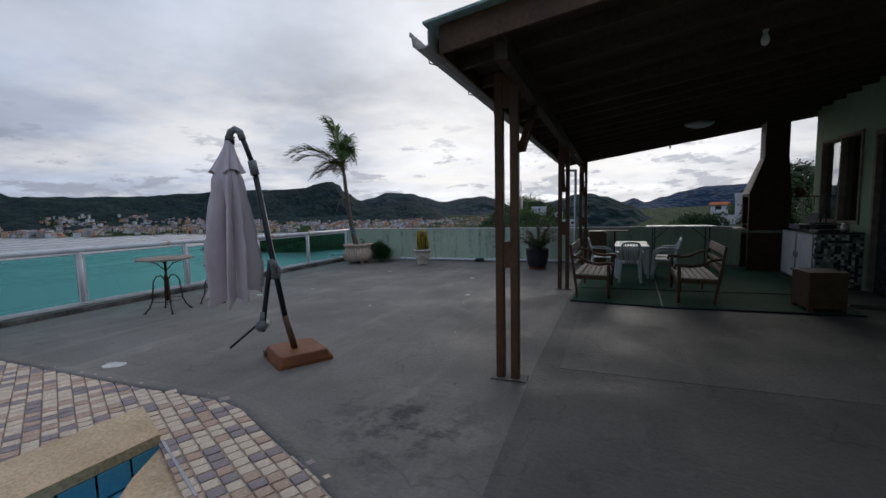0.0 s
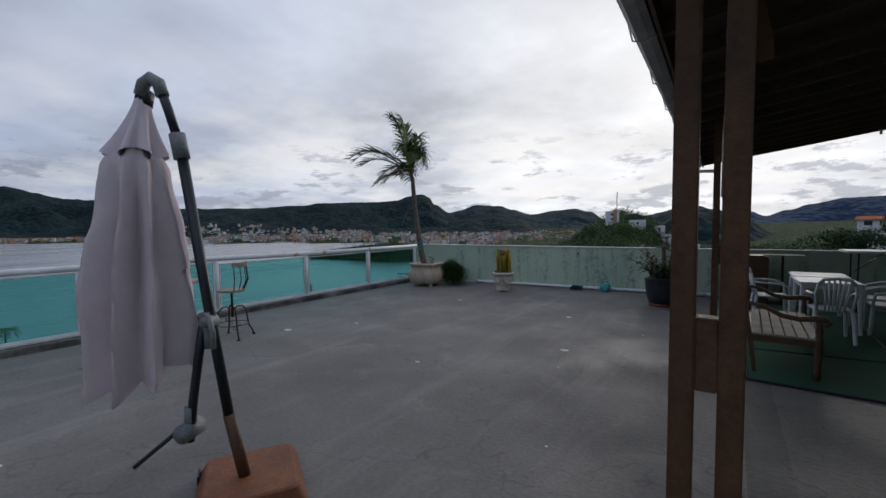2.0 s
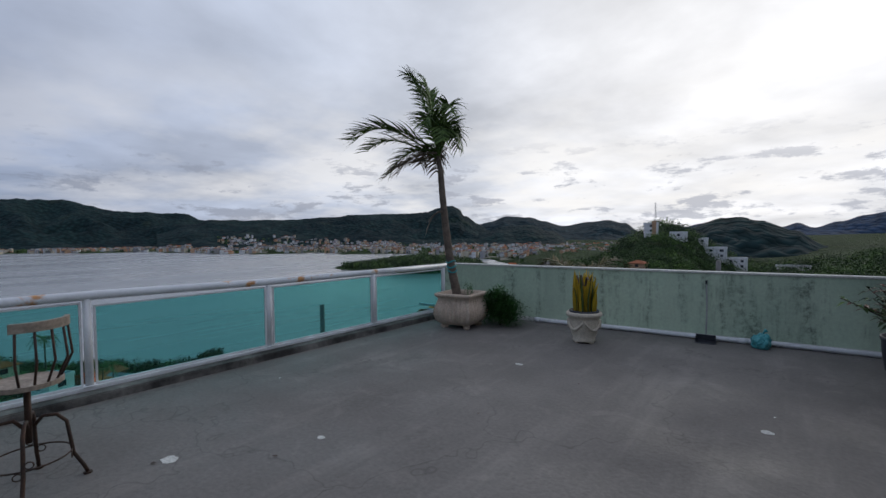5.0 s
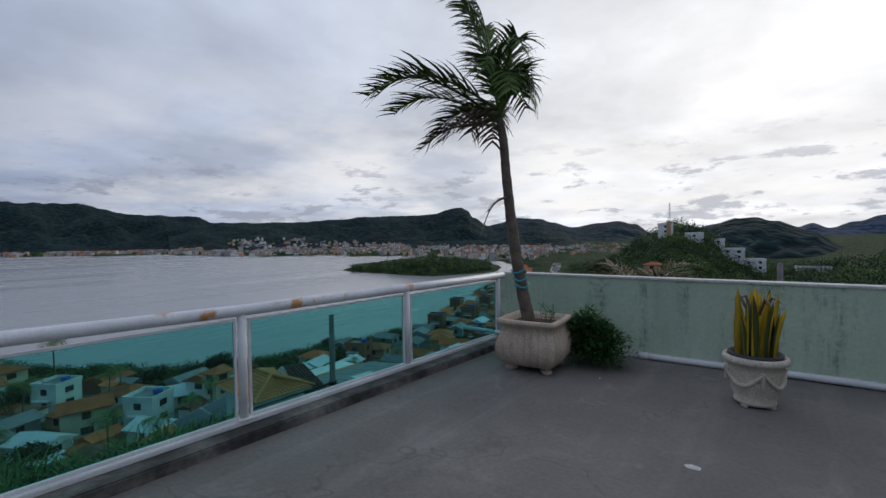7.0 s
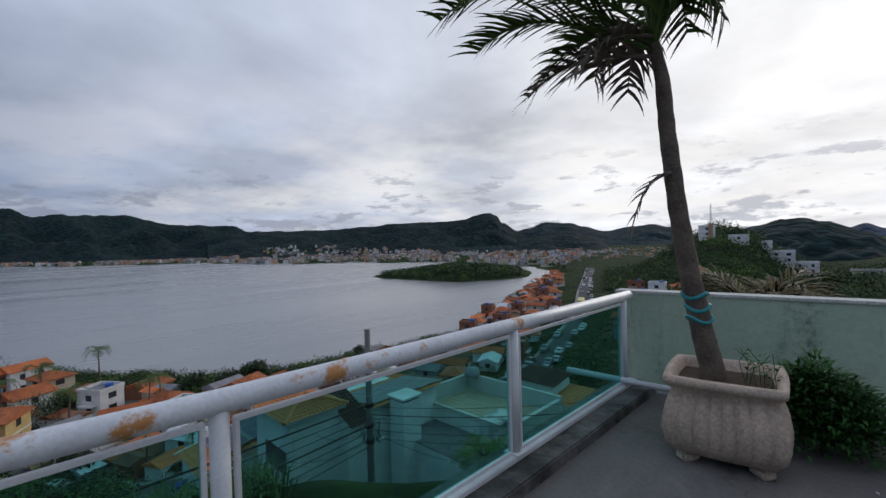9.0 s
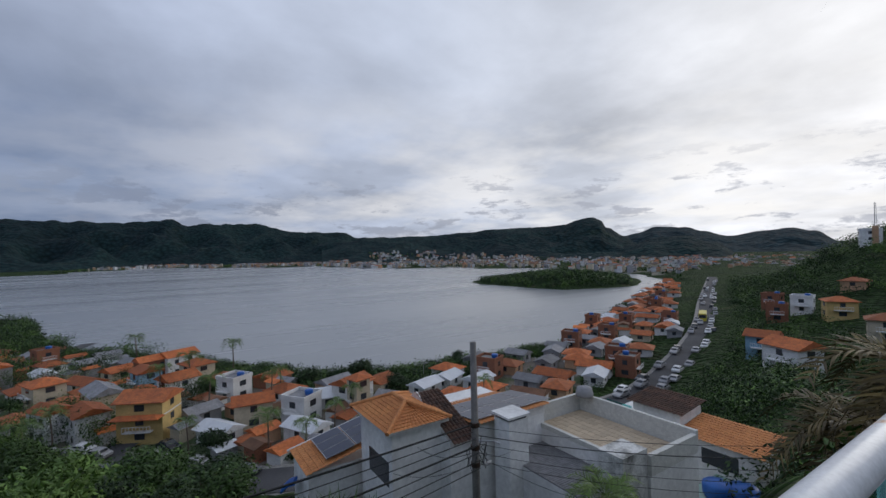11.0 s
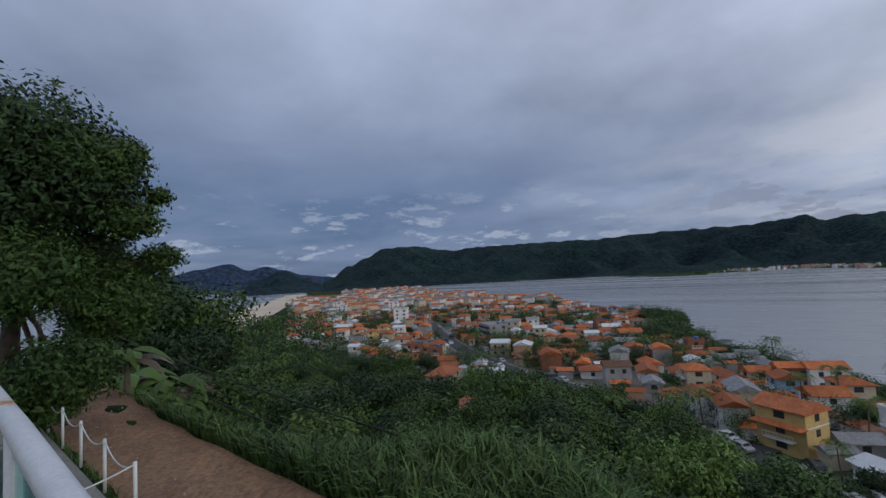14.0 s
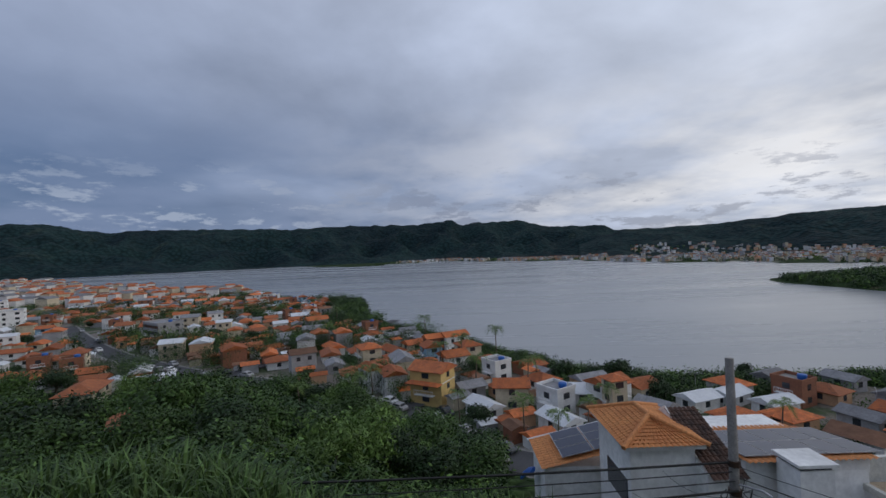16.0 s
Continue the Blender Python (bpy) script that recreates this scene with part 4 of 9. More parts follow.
    p0, p1 = a.lerp(b, 0.42), d.lerp(c, 0.42)
    for k in range(14):
        q0, q1 = p0.lerp(p1, k / 14 + 0.003), p0.lerp(p1, (k + 1) / 14 - 0.003)
        off = Vector((0.012, 0.0))
        part("pool_tile", flat_block([q0, q0 + off, q1 + off, q1], -0.17, -0.005), "pool_tile", pool, "glazed blue pool tile")
    part("pool_step", flat_block([a.lerp(b, 0.30), b, c, d.lerp(c, 0.30)], -0.6, -0.19), "pool_tile", pool, "tiled blue step")


def flat_block(pts, z0, z1):
    bm = bmesh.new()
    low = [bm.verts.new((p[0], p[1], z0)) for p in pts]
    top = [bm.verts.new((p[0], p[1], z1)) for p in pts]
    bm.faces.new(top)
    bm.faces.new(low[::-1])
    for k in range(len(pts)):
        j = (k + 1) % len(pts)
        bm.faces.new((low[k], low[j], top[j], top[k]))
    return bm


def make_umbrella():
    um = thing("cantilever_umbrella", "closed lilac grey cantilever umbrella on a terracotta base", "umbrella", pose(-1.62, 5.08, 0))
    base = bmesh.new()
    prof = [(0.0, 0.0), (0.004, 0.035), (0.045, 0.112), (0.06, 0.12)]
    rings = []
    for inset, z in prof:
        hx, hy, rad = 0.33 - inset, 0.31 - inset, 0.05
        ring = []
        for sx, sy, a0 in ((1, 1, 0), (-1, 1, 90), (-1, -1, 180), (1, -1, 270)):
            for k in range(5):
                a = radians(a0 + 22.5 * k)
                ring.append(base.verts.new((sx * (hx - rad) + rad * math.cos(a), sy * (hy - rad) + rad * math.sin(a), z)))
        rings.append(ring)
    n = len(rings[0])
    for r0, r1 in zip(rings, rings[1:]):
        for i in range(n):
            base.faces.new((r0[i], r0[(i + 1) % n], r1[(i + 1) % n], r1[i]))
    base.faces.new(rings[-1])
    base.faces.new(rings[0][::-1])
    rb = pose(0, 0, 0, 0, 0, -30)
    b = part("base", base, "terracotta_base", um, "rounded terracotta coloured weight", m=rb)
    part("plug", boxed(-0.06, -0.012, -0.03, 0.06, 0.0, 0.03, 0.004), "black_plastic", b, m=rb @ pose(-0.2, -0.30, 0.055))
    lean = Vector((-0.894, -0.448))

    def at(out, z, side=0.0):
        """A place in the plane in which the mast leans: out along the lean, side to its left."""
        return (out * lean.x - side * lean.y, -0.04 + out * lean.y + side * lean.x, z)

    part("pole_sleeve", tube([at(0.0, 0.11), at(0.09, 0.5)], 0.036, 14), "bench_wood", um, "brown pole sleeve", smooth=True)
    part("pole", tube([at(0.09, 0.49), at(0.175, 1.04), at(0.335, 2.16)], 0.031, 14), "navy_metal", um, smooth=True)
    slider = part("slider", tube([at(0.175, 0.92), at(0.21, 1.14)], 0.047, 12), "grey_plastic", um, "grey plastic slider", smooth=True)
    part("knob", tube([at(0.19, 1.08, -0.02), at(0.14, 1.10, 0.12)], [0.045, 0.03], 10), "grey_plastic", slider, smooth=True)
    part("handle", tube([at(0.19, 1.13, 0.05), at(0.12, 1.12, 0.10), at(0.09, 1.04, 0.11), at(0.10, 0.94, 0.10)], 0.016, 8), "grey_plastic", slider, smooth=True)
    part("mast_joint", tube([at(0.325, 2.07), at(0.352, 2.22)], 0.046, 12), "grey_plastic", um, smooth=True)
    part("arm", tube([at(0.345, 2.18), at(0.40, 2.36), at(0.45, 2.50)], 0.027, 12), "navy_metal", um, smooth=True)
    part("elbow", tube([at(0.435, 2.45), at(0.46, 2.53), at(0.51, 2.56), at(0.56, 2.53), at(0.585, 2.46)], 0.038, 12), "grey_plastic", um, smooth=True)
    part("lower_arm", tube([at(0.215, 1.10, 0.02), at(0.25, 0.85, 0.04), at(0.29, 0.6, 0.05), at(0.325, 0.34, 0.05)], 0.027, 12), "navy_metal", um, smooth=True)
    crank = part("crank_box", tube([at(0.325, 0.41, -0.03), at(0.325, 0.41, 0.12)], 0.058, 14), "grey_plastic", um, "round grey crank housing", smooth=True)
    part("crank_collar", tube([at(0.325, 0.40, 0.05), at(0.31, 0.56, 0.05)], 0.036, 10), "grey_plastic", crank, smooth=True)
    tip = (-0.545, -0.44, 0.18)
    part("crank_rod", tube([at(0.34, 0.45, 0.05), Vector(at(0.34, 0.45, 0.05)).lerp(Vector(tip), 0.5), tip], 0.014, 8), "black_plastic", um, smooth=True)
    # folded cloth: sharp pleats along the ribs, pinched under the vent cap, hanging free at the hem
    cx, cy = -0.53, -0.34
    bm = bmesh.new()
    n = 160
    rings = []
    rng = random.Random(3)
    ph = [rng.uniform(0, 6.28) for _ in range(6)]
    slack = [rng.uniform(0.55, 1.25) for _ in range(8)]
    for k in range(52):
        u = k / 51
        z = 2.20 - 1.40 * u
        mean = 0.075 + 0.075 * smoothstep(0.0, 0.14, u) + 0.065 * smoothstep(0.1, 0.95, u)
        deep = 0.018 + 0.075 * smoothstep(0.0, 0.6, u)
        ring = []
        for i in range(n):
            a = 2 * math.pi * i / n
            bend = a + 0.10 * math.sin(2 * a + 2.0 * u) + 0.10 * u
            w = abs(math.sin(4 * bend))
            own = slack[int(4 * bend / math.pi) % 8]
            fold = (1 - w) ** 0.75 * 2 - 1
            r = mean + deep * fold * own + 0.014 * math.sin(11 * a + ph[2] + 5 * u) * smoothstep(0.15, 0.5, u)
            r *= 1 + 0.08 * math.sin(2 * a + ph[3])
            r += 0.016 * noise.noise((3 * math.cos(a), 3 * math.sin(a), 7 * u)) + 0.006 * noise.noise((9 * math.cos(a), 9 * math.sin(a), 16 * u))
            hem = smoothstep(0.72, 1.0, u)
            zz = z - (0.05 * fold * own + 0.10 * math.cos(a + 0.9)) * hem - 0.05 * hem * (own - 0.9)
            ring.append(bm.verts.new((cx + r * math.cos(a), cy + r * math.sin(a), zz)))
        rings.append(ring)
    for r0, r1 in zip(rings, rings[1:]):
        for i in range(n):
            bm.faces.new((r0[i], r0[(i + 1) % n], r1[(i + 1) % n], r1[i]))
    bm.faces.new(rings[0])
    canopy = part("canopy", bm, "umbrella_cloth", um, "folded lilac grey cloth", smooth=True)
    bm = bmesh.new()
    rings = []
    for k in range(14):
        u = k / 13
        ring = []
        for i in range(64):
            a = 2 * math.pi * i / 64
            r = 0.042 + 0.10 * u ** 1.25 + (0.045 * u ** 2) * math.sin(8 * a + ph[0])
            ring.append(bm.verts.new((cx + r * math.cos(a), cy + 0.05 * (1 - u) + r * math.sin(a), 2.44 - 0.34 * u - 0.03 * u * math.sin(4 * a))))
        rings.append(ring)
    for r0, r1 in zip(rings, rings[1:]):
        for i in range(64):
            bm.faces.new((r0[i], r0[(i + 1) % 64], r1[(i + 1) % 64], r1[i]))
    bm.faces.new(rings[0])
    part("vent_cap", bm, "umbrella_cloth", canopy, smooth=True)
    part("hub", tube([(cx, cy + 0.05, 2.40), (cx - 0.005, cy + 0.07, 2.49)], 0.05, 12), "black_plastic", um, smooth=True)


def iron_legs(parent, h, spread, ring_h, ring_r):
    for k in range(4):
        a = radians(45 + 90 * k)
        pts = []
        for r, z in ((0.03, h * 0.62), (0.07, h * 0.70), (0.14, h * 0.69), (0.19, h * 0.60), (0.205, h * 0.42), (0.22, h * 0.25), (0.27, h * 0.10), (spread, 0.012)):
            pts.append((r * math.cos(a), r * math.sin(a), z))
        leg = part("leg", tube(pts, 0.012, 7), "iron", parent, smooth=True)
        part("foot", tube([(spread * math.cos(a), spread * math.sin(a), 0.0), (spread * math.cos(a), spread * math.sin(a), 0.012)], 0.026, 8), "iron", leg)
        for s in (-1, 1):
            c = Vector((ring_r * math.cos(a + s * 0.13), ring_r * math.sin(a + s * 0.13), ring_h))
            ring = [(c.x + 0.022 * math.cos(q) * -math.sin(a), c.y + 0.022 * math.cos(q) * math.cos(a), c.z + 0.03 * s + 0.022 * math.sin(q)) for q in (2 * math.pi * i / 10 for i in range(11))]
            part("scroll", tube(ring, 0.004, 5, caps=False), "iron", leg)
    part("ring", tube([(ring_r * math.cos(q), ring_r * math.sin(q), ring_h) for q in (2 * math.pi * i / 28 for i in range(29))], 0.006, 6, caps=False), "iron", parent, smooth=True)


def wood_disc(r, z0, z1, parent, material="grey_wood", planks=4):
    for k in range(planks):
        y0, y1 = -r + 2 * r * k / planks + 0.0015, -r + 2 * r * (k + 1) / planks - 0.0015
        pts = []
        for y in [y0 + (y1 - y0) * i / 6 for i in range(7)]:
            pts.append((math.sqrt(max(r * r - y * y, 0.0001)), y))
        pts += [(-x, y) for x, y in pts[::-1]]
        bm = flat_block(pts, z0, z1)
        part("board", bm, material, parent, "weathered grey board")


def make_bistro():
    t = thing("bistro_table", "round weathered plank table on curved iron legs", "table", pose(-5.43, 6.13, 0, 0, 0, 20))
    wood_disc(0.42, 0.895, 0.923, t)
    iron_legs(t, 0.89, 0.34, 0.20, 0.235)
    part("stem", tube([(0, 0, 0.18), (0, 0, 0.896)], 0.022, 10), "iron", t, smooth=True)
    for k in range(2):
        a = radians(90 * k + 30)
        part("strut", tube([(0.3 * math.cos(a), 0.3 * math.sin(a), 0.89), (0.12 * math.cos(a), 0.12 * math.sin(a), 0.83), (0, 0, 0.69), (-0.12 * math.cos(a), -0.12 * math.sin(a), 0.83), (-0.3 * math.cos(a), -0.3 * math.sin(a), 0.89)], 0.009, 6), "iron", t, smooth=True)
    s = thing("swivel_stool", "iron swivel stool with weathered wooden seat and back", "stool", pose(-5.33, 7.0, 0, 0, 0, 30))
    wood_disc(0.19, 0.685, 0.715, s, planks=2)
    part("screw", tube([(0, 0, 0.30), (0, 0, 0.69)], 0.019, 10), "iron", s, smooth=True)
    iron_legs(s, 0.66, 0.29, 0.20, 0.215)
    back = part("backrest", bm_arc(0.20, -55, 55, 1.06, 1.12, 0.028), "grey_wood", s, "curved wooden back rail")
    for k in range(5):
        a = radians(-48 + 24 * k)
        r0, r1 = 0.165, 0.205
        part("spindle", tube([(r0 * math.cos(a), r0 * math.sin(a), 0.70), (r1 * 1.14 * math.cos(a), r1 * 1.14 * math.sin(a), 0.86), (r1 * 1.04 * math.cos(a), r1 * 1.04 * math.sin(a), 1.07)], 0.0075, 6), "iron", back, smooth=True)


def bm_arc(r, a0, a1, z0, z1, thick):
    bm = bmesh.new()
    rings = []
    for k in range(17):
        a = radians(a0 + (a1 - a0) * k / 16)
        rings.append([bm.verts.new((q * math.cos(a), q * math.sin(a), z)) for q, z in ((r, z0), (r + thick, z0), (r + thick, z1), (r, z1))])
    for p, q in zip(rings, rings[1:]):
        for i in range(4):
            bm.faces.new((p[i], p[(i + 1) % 4], q[(i + 1) % 4], q[i]))
    bm.faces.new(rings[0][::-1])
    bm.faces.new(rings[-1])
    return bm


def frond(bm_leaf, start, out, length, rise, droop, leaves=34, leaf_len=0.42, sag=0.5, wind=Vector((-0.5, -0.32, 0)), rng=random.Random(1), rib=None, bmr=None, width=0.0125):
    """One feather frond: a bowed rib and two rows of narrow drooping leaflets."""
    start, out = Vector(start), Vector((*out, 0)).normalized()
    side = Vector((-out.y, out.x, 0))
    pts = []
    for k in range(15):
        u = k / 14
        pts.append(start + out * (length * (u - 0.10 * u * u)) + Vector((0, 0, rise * math.sin(min(1.0, u * 0.9) * math.pi * 0.55) - droop * u * u * u)) + wind * (0.10 * u * u * length * 0.4))
    sweep(bmr, pts, [0.016 * (1 - 0.85 * k / 14) + 0.002 for k in range(15)], 5)
    for k in range(leaves):
        u = 0.16 + 0.83 * k / (leaves - 1)
        f = u * 14
        i = min(int(f), 13)
        p = pts[i].lerp(pts[i + 1], f - i)
        d = (pts[i + 1] - pts[i]).normalized()
        for s in (-1, 1):
            if rng.random() < 0.06:
                continue
            ln = leaf_len * (0.55 + 0.45 * math.sin(math.pi * min(1.0, 0.15 + u * 0.9))) * rng.uniform(0.8, 1.15)
            w0 = width * rng.uniform(0.8, 1.2)
            dirn = (d * rng.uniform(0.45, 0.75) + side * s * rng.uniform(0.6, 0.9) + Vector((0, 0, rng.uniform(0.05, 0.45)))).normalized()
            q, prev = p.copy(), None
            nrm = d.cross(dirn).normalized()
            across = nrm.cross(dirn).normalized()
            steps = 4
            for j in range(steps + 1):
                v = j / steps
                w = w0 * (1.0 - v ** 2.2) + 0.0015
                a, b = bm_leaf.verts.new(q + across * w), bm_leaf.verts.new(q - across * w)
                if prev:
                    bm_leaf.faces.new((prev[0], prev[1], b, a))
                prev = (a, b)
                dirn = (dirn + Vector((0, 0, -sag * 0.45)) * (0.5 + v) * 0.5 + wind * 0.16).normalized()
                q = q + dirn * ln / steps


def make_palm():
    palm = thing("potted_palm", "wind-blown palm tied with teal string in a planter", "palm", pose(0, 0, 0))
    rng = random.Random(11)
    trunk = [(-6.06, 12.62, 0.5), (-6.13, 12.59, 0.85), (-6.21, 12.57, 1.3), (-6.28, 12.56, 1.8), (-6.335, 12.55, 2.35), (-6.36, 12.54, 2.75), (-6.42, 12.53, 3.1)]
    bm = sweep(bmesh.new(), [Vector(trunk[min(int(k / 5), 5)]).lerp(Vector(trunk[min(int(k / 5), 5) + 1]), k % 5 / 5) for k in range(30)],
               [0.080 - 0.0012 * k + 0.004 * (k % 2) if k < 24 else 0.054 - 0.003 * (k - 24) for k in range(30)], 14)
    part("trunk", bm, "palm_trunk", palm, "ringed grey brown trunk", smooth=True)
    for z, dx in ((0.98, 0.0), (1.06, 0.01), (1.15, 0.02)):
        c = Vector((-6.13 - 0.08 * (z - 0.85) / 0.45, 12.585, z))
        part("string", tube([(c.x + 0.080 * math.cos(q), c.y + 0.080 * math.sin(q), c.z + 0.02 * math.sin(2 * q + dx * 90)) for q in (2 * math.pi * i / 16 for i in range(17))], 0.014, 6, caps=False), M["teal_string"], palm, "teal plastic string")
    top = Vector((-6.41, 12.53, 3.02))
    left = Vector((-0.72, -0.69))
    specs = [  # heading (degrees from the windward side), length, rise, droop, sag, dry
        (-6, 1.75, 0.78, 0.46, 0.45, 0), (8, 1.62, 0.60, 0.50, 0.50, 0), (-20, 1.5, 0.58, 0.36, 0.50, 0),
        (5, 1.05, 0.02, 0.32, 0.90, 1), (24, 0.85, -0.05, 0.35, 1.0, 1), (-12, 0.95, 0.08, 0.45, 0.9, 0),
        (-25, 0.32, 1.40, 0.0, 0.8, 0), (-40, 0.40, 1.46, 0.1, 0.8, 0), (10, 0.60, 1.35, 0.05, 0.6, 0), (-70, 0.45, 1.40, 0.1, 0.8, 0),
        (180, 0.48, 0.90, 0.50, 1.2, 0), (160, 0.52, 0.70, 0.60, 1.2, 0), (-150, 0.50, 0.80, 0.60, 1.2, 0), (-120, 0.45, 1.05, 0.45, 1.1, 0), (130, 0.42, 1.0, 0.40, 1.1, 0),
        (100, 0.45, 0.70, 0.50, 1.1, 0), (-90, 0.50, 0.50, 0.60, 1.2, 1), (60, 0.50, 0.80, 0.40, 1.0, 0), (-60, 0.60, 0.30, 0.50, 1.2, 1)]
    for head, ln, rise, droop, sag, dry in specs:
        a = math.atan2(left.y, left.x) + radians(head)
        bl, br = bmesh.new(), bmesh.new()
        frond(bl, top + Vector((0, 0, rng.uniform(-0.1, 0.12))), (math.cos(a), math.sin(a)), ln, rise, droop, 36 if ln > 1.2 else 30, 0.50 if ln > 1.2 else 0.46, sag, rng=rng, bmr=br)
        fr = part("frond", br, "dry_frond" if dry else "frond", palm, "dry grey frond" if dry else "", smooth=True)
        part("foliage", bl, "dry_frond" if dry else "frond", fr)
    bl, br = bmesh.new(), bmesh.new()
    frond(bl, (-6.30, 12.5, 2.05), (-0.6, -0.6), 0.32, -0.05, 0.35, 8, 0.2, 1.2, rng=rng, bmr=br)
    fr = part("dead_leaf", br, "dry_frond", palm, "dead leaf stub on the trunk")
    part("foliage", bl, "dry_frond", fr)
    # square bulging planter on scroll feet
    pl = thing("square_planter", "square bulging cement planter with fluted sides", "planter", pose(-6.02, 12.66, 0, 0, 0, 8))
    bm = bmesh.new()
    prof = [(0.24, 0.06), (0.30, 0.08), (0.355, 0.16), (0.375, 0.26), (0.36, 0.36), (0.325, 0.45), (0.315, 0.52), (0.345, 0.55), (0.365, 0.565), (0.365, 0.605), (0.315, 0.61), (0.30, 0.56), (0.28, 0.5)]
    lathe(bm, prof, 224, lambda a, z: 0.03 * (abs(math.sin(14 * a)) ** 0.6 - 0.7) * smoothstep(0.08, 0.2, z) * smoothstep(0.54, 0.46, z), 0.82)
    part("body", bm, "cement_pot", pl, smooth=True)
    for k in range(4):
        a = radians(45 + 90 * k)
        part("foot", boxed(-0.07, -0.05, 0.0, 0.07, 0.05, 0.075, 0.02), "cement_pot", pl, m=pose(0.30 * math.cos(a), 0.30 * math.sin(a), 0, 0, 0, 45 + 90 * k))
    part("soil", lathe(bmesh.new(), [(0.1, 0.50), (0.31, 0.53), (0.2, 0.55), (0.05, 0.56)], 24, None, 0.8), "soil", pl, "dry soil and litter")
    twigs = thing("weeds", "thin weeds growing in the square planter", "weeds", pose(-5.8, 12.6, 0.54))
    for k in range(9):
        x, y, h = rng.uniform(-0.1, 0.1), rng.uniform(-0.2, 0.2), rng.uniform(0.12, 0.36)
        st = part("stem", tube([(x, y, 0), (x + rng.uniform(-0.05, 0.05), y, h * 0.6), (x + rng.uniform(-0.09, 0.09), y, h)], 0.003, 4), "fern", twigs)
        bm = bmesh.new()
        for j in range(6):
            leaf_blade(bm, (x, y, h * (0.3 + 0.12 * j)), (rng.uniform(-1, 1), rng.uniform(-1, 1), 0.4), 0.05, 0.012)
        part("leaves", bm, "fern", st)


def leaf_blade(bm, p, d, length, width, bend=0.3):
    """A pointed leaf of four faces, folded a little along its rib."""
    p, d = Vector(p), Vector(d).normalized()
    side = d.cross(Vector((0, 0, 1)))
    side = side.normalized() if side.length > 0.01 else Vector((1, 0, 0))
    up = side.cross(d)
    a = bm.verts.new(p)
    m1, m2, mc = (bm.verts.new(p + d * length * 0.45 + side * width * s + up * (0.25 * width if s else 0)) for s in (-1, 1, 0))
    t = bm.verts.new(p + d * length - Vector((0, 0, bend * length)))
    for f in ((a, mc, m1), (a, m2, mc), (m1, mc, t), (mc, m2, t)):
        bm.faces.new(f)


def make_fern():
    bush = thing("fern_bush", "dense feathery green bush beside the square planter", "bush", pose(-5.52, 13.15, 0))
    rng = random.Random(8)
    part("stems", tube([(0, 0, 0.0), (0.02, 0, 0.2), (0.05, 0.02, 0.4)], 0.02, 6), "bark", bush)
    for c in range(6):
        bm = bmesh.new()
        for k in range(900):
            a, r, h = rng.uniform(0, 6.28), abs(rng.gauss(0, 0.12)), rng.random() ** 0.7
            cc = Vector((0.085 * (c - 2.5), rng.uniform(-0.12, 0.14), 0))
            p = cc + Vector((r * math.cos(a), r * math.sin(a) * 0.8, 0.03 + (0.66 - 0.07 * abs(c - 2.0)) * h * math.exp(-r * 1.2)))
            leaf_blade(bm, p, (math.cos(a) * 0.7 + rng.uniform(-0.5, 0.5), math.sin(a) * 0.7 + rng.uniform(-0.5, 0.5), rng.uniform(0.0, 0.9)), rng.uniform(0.06, 0.12), 0.012, 0.25)
        part("foliage", bm, "fern", bush)


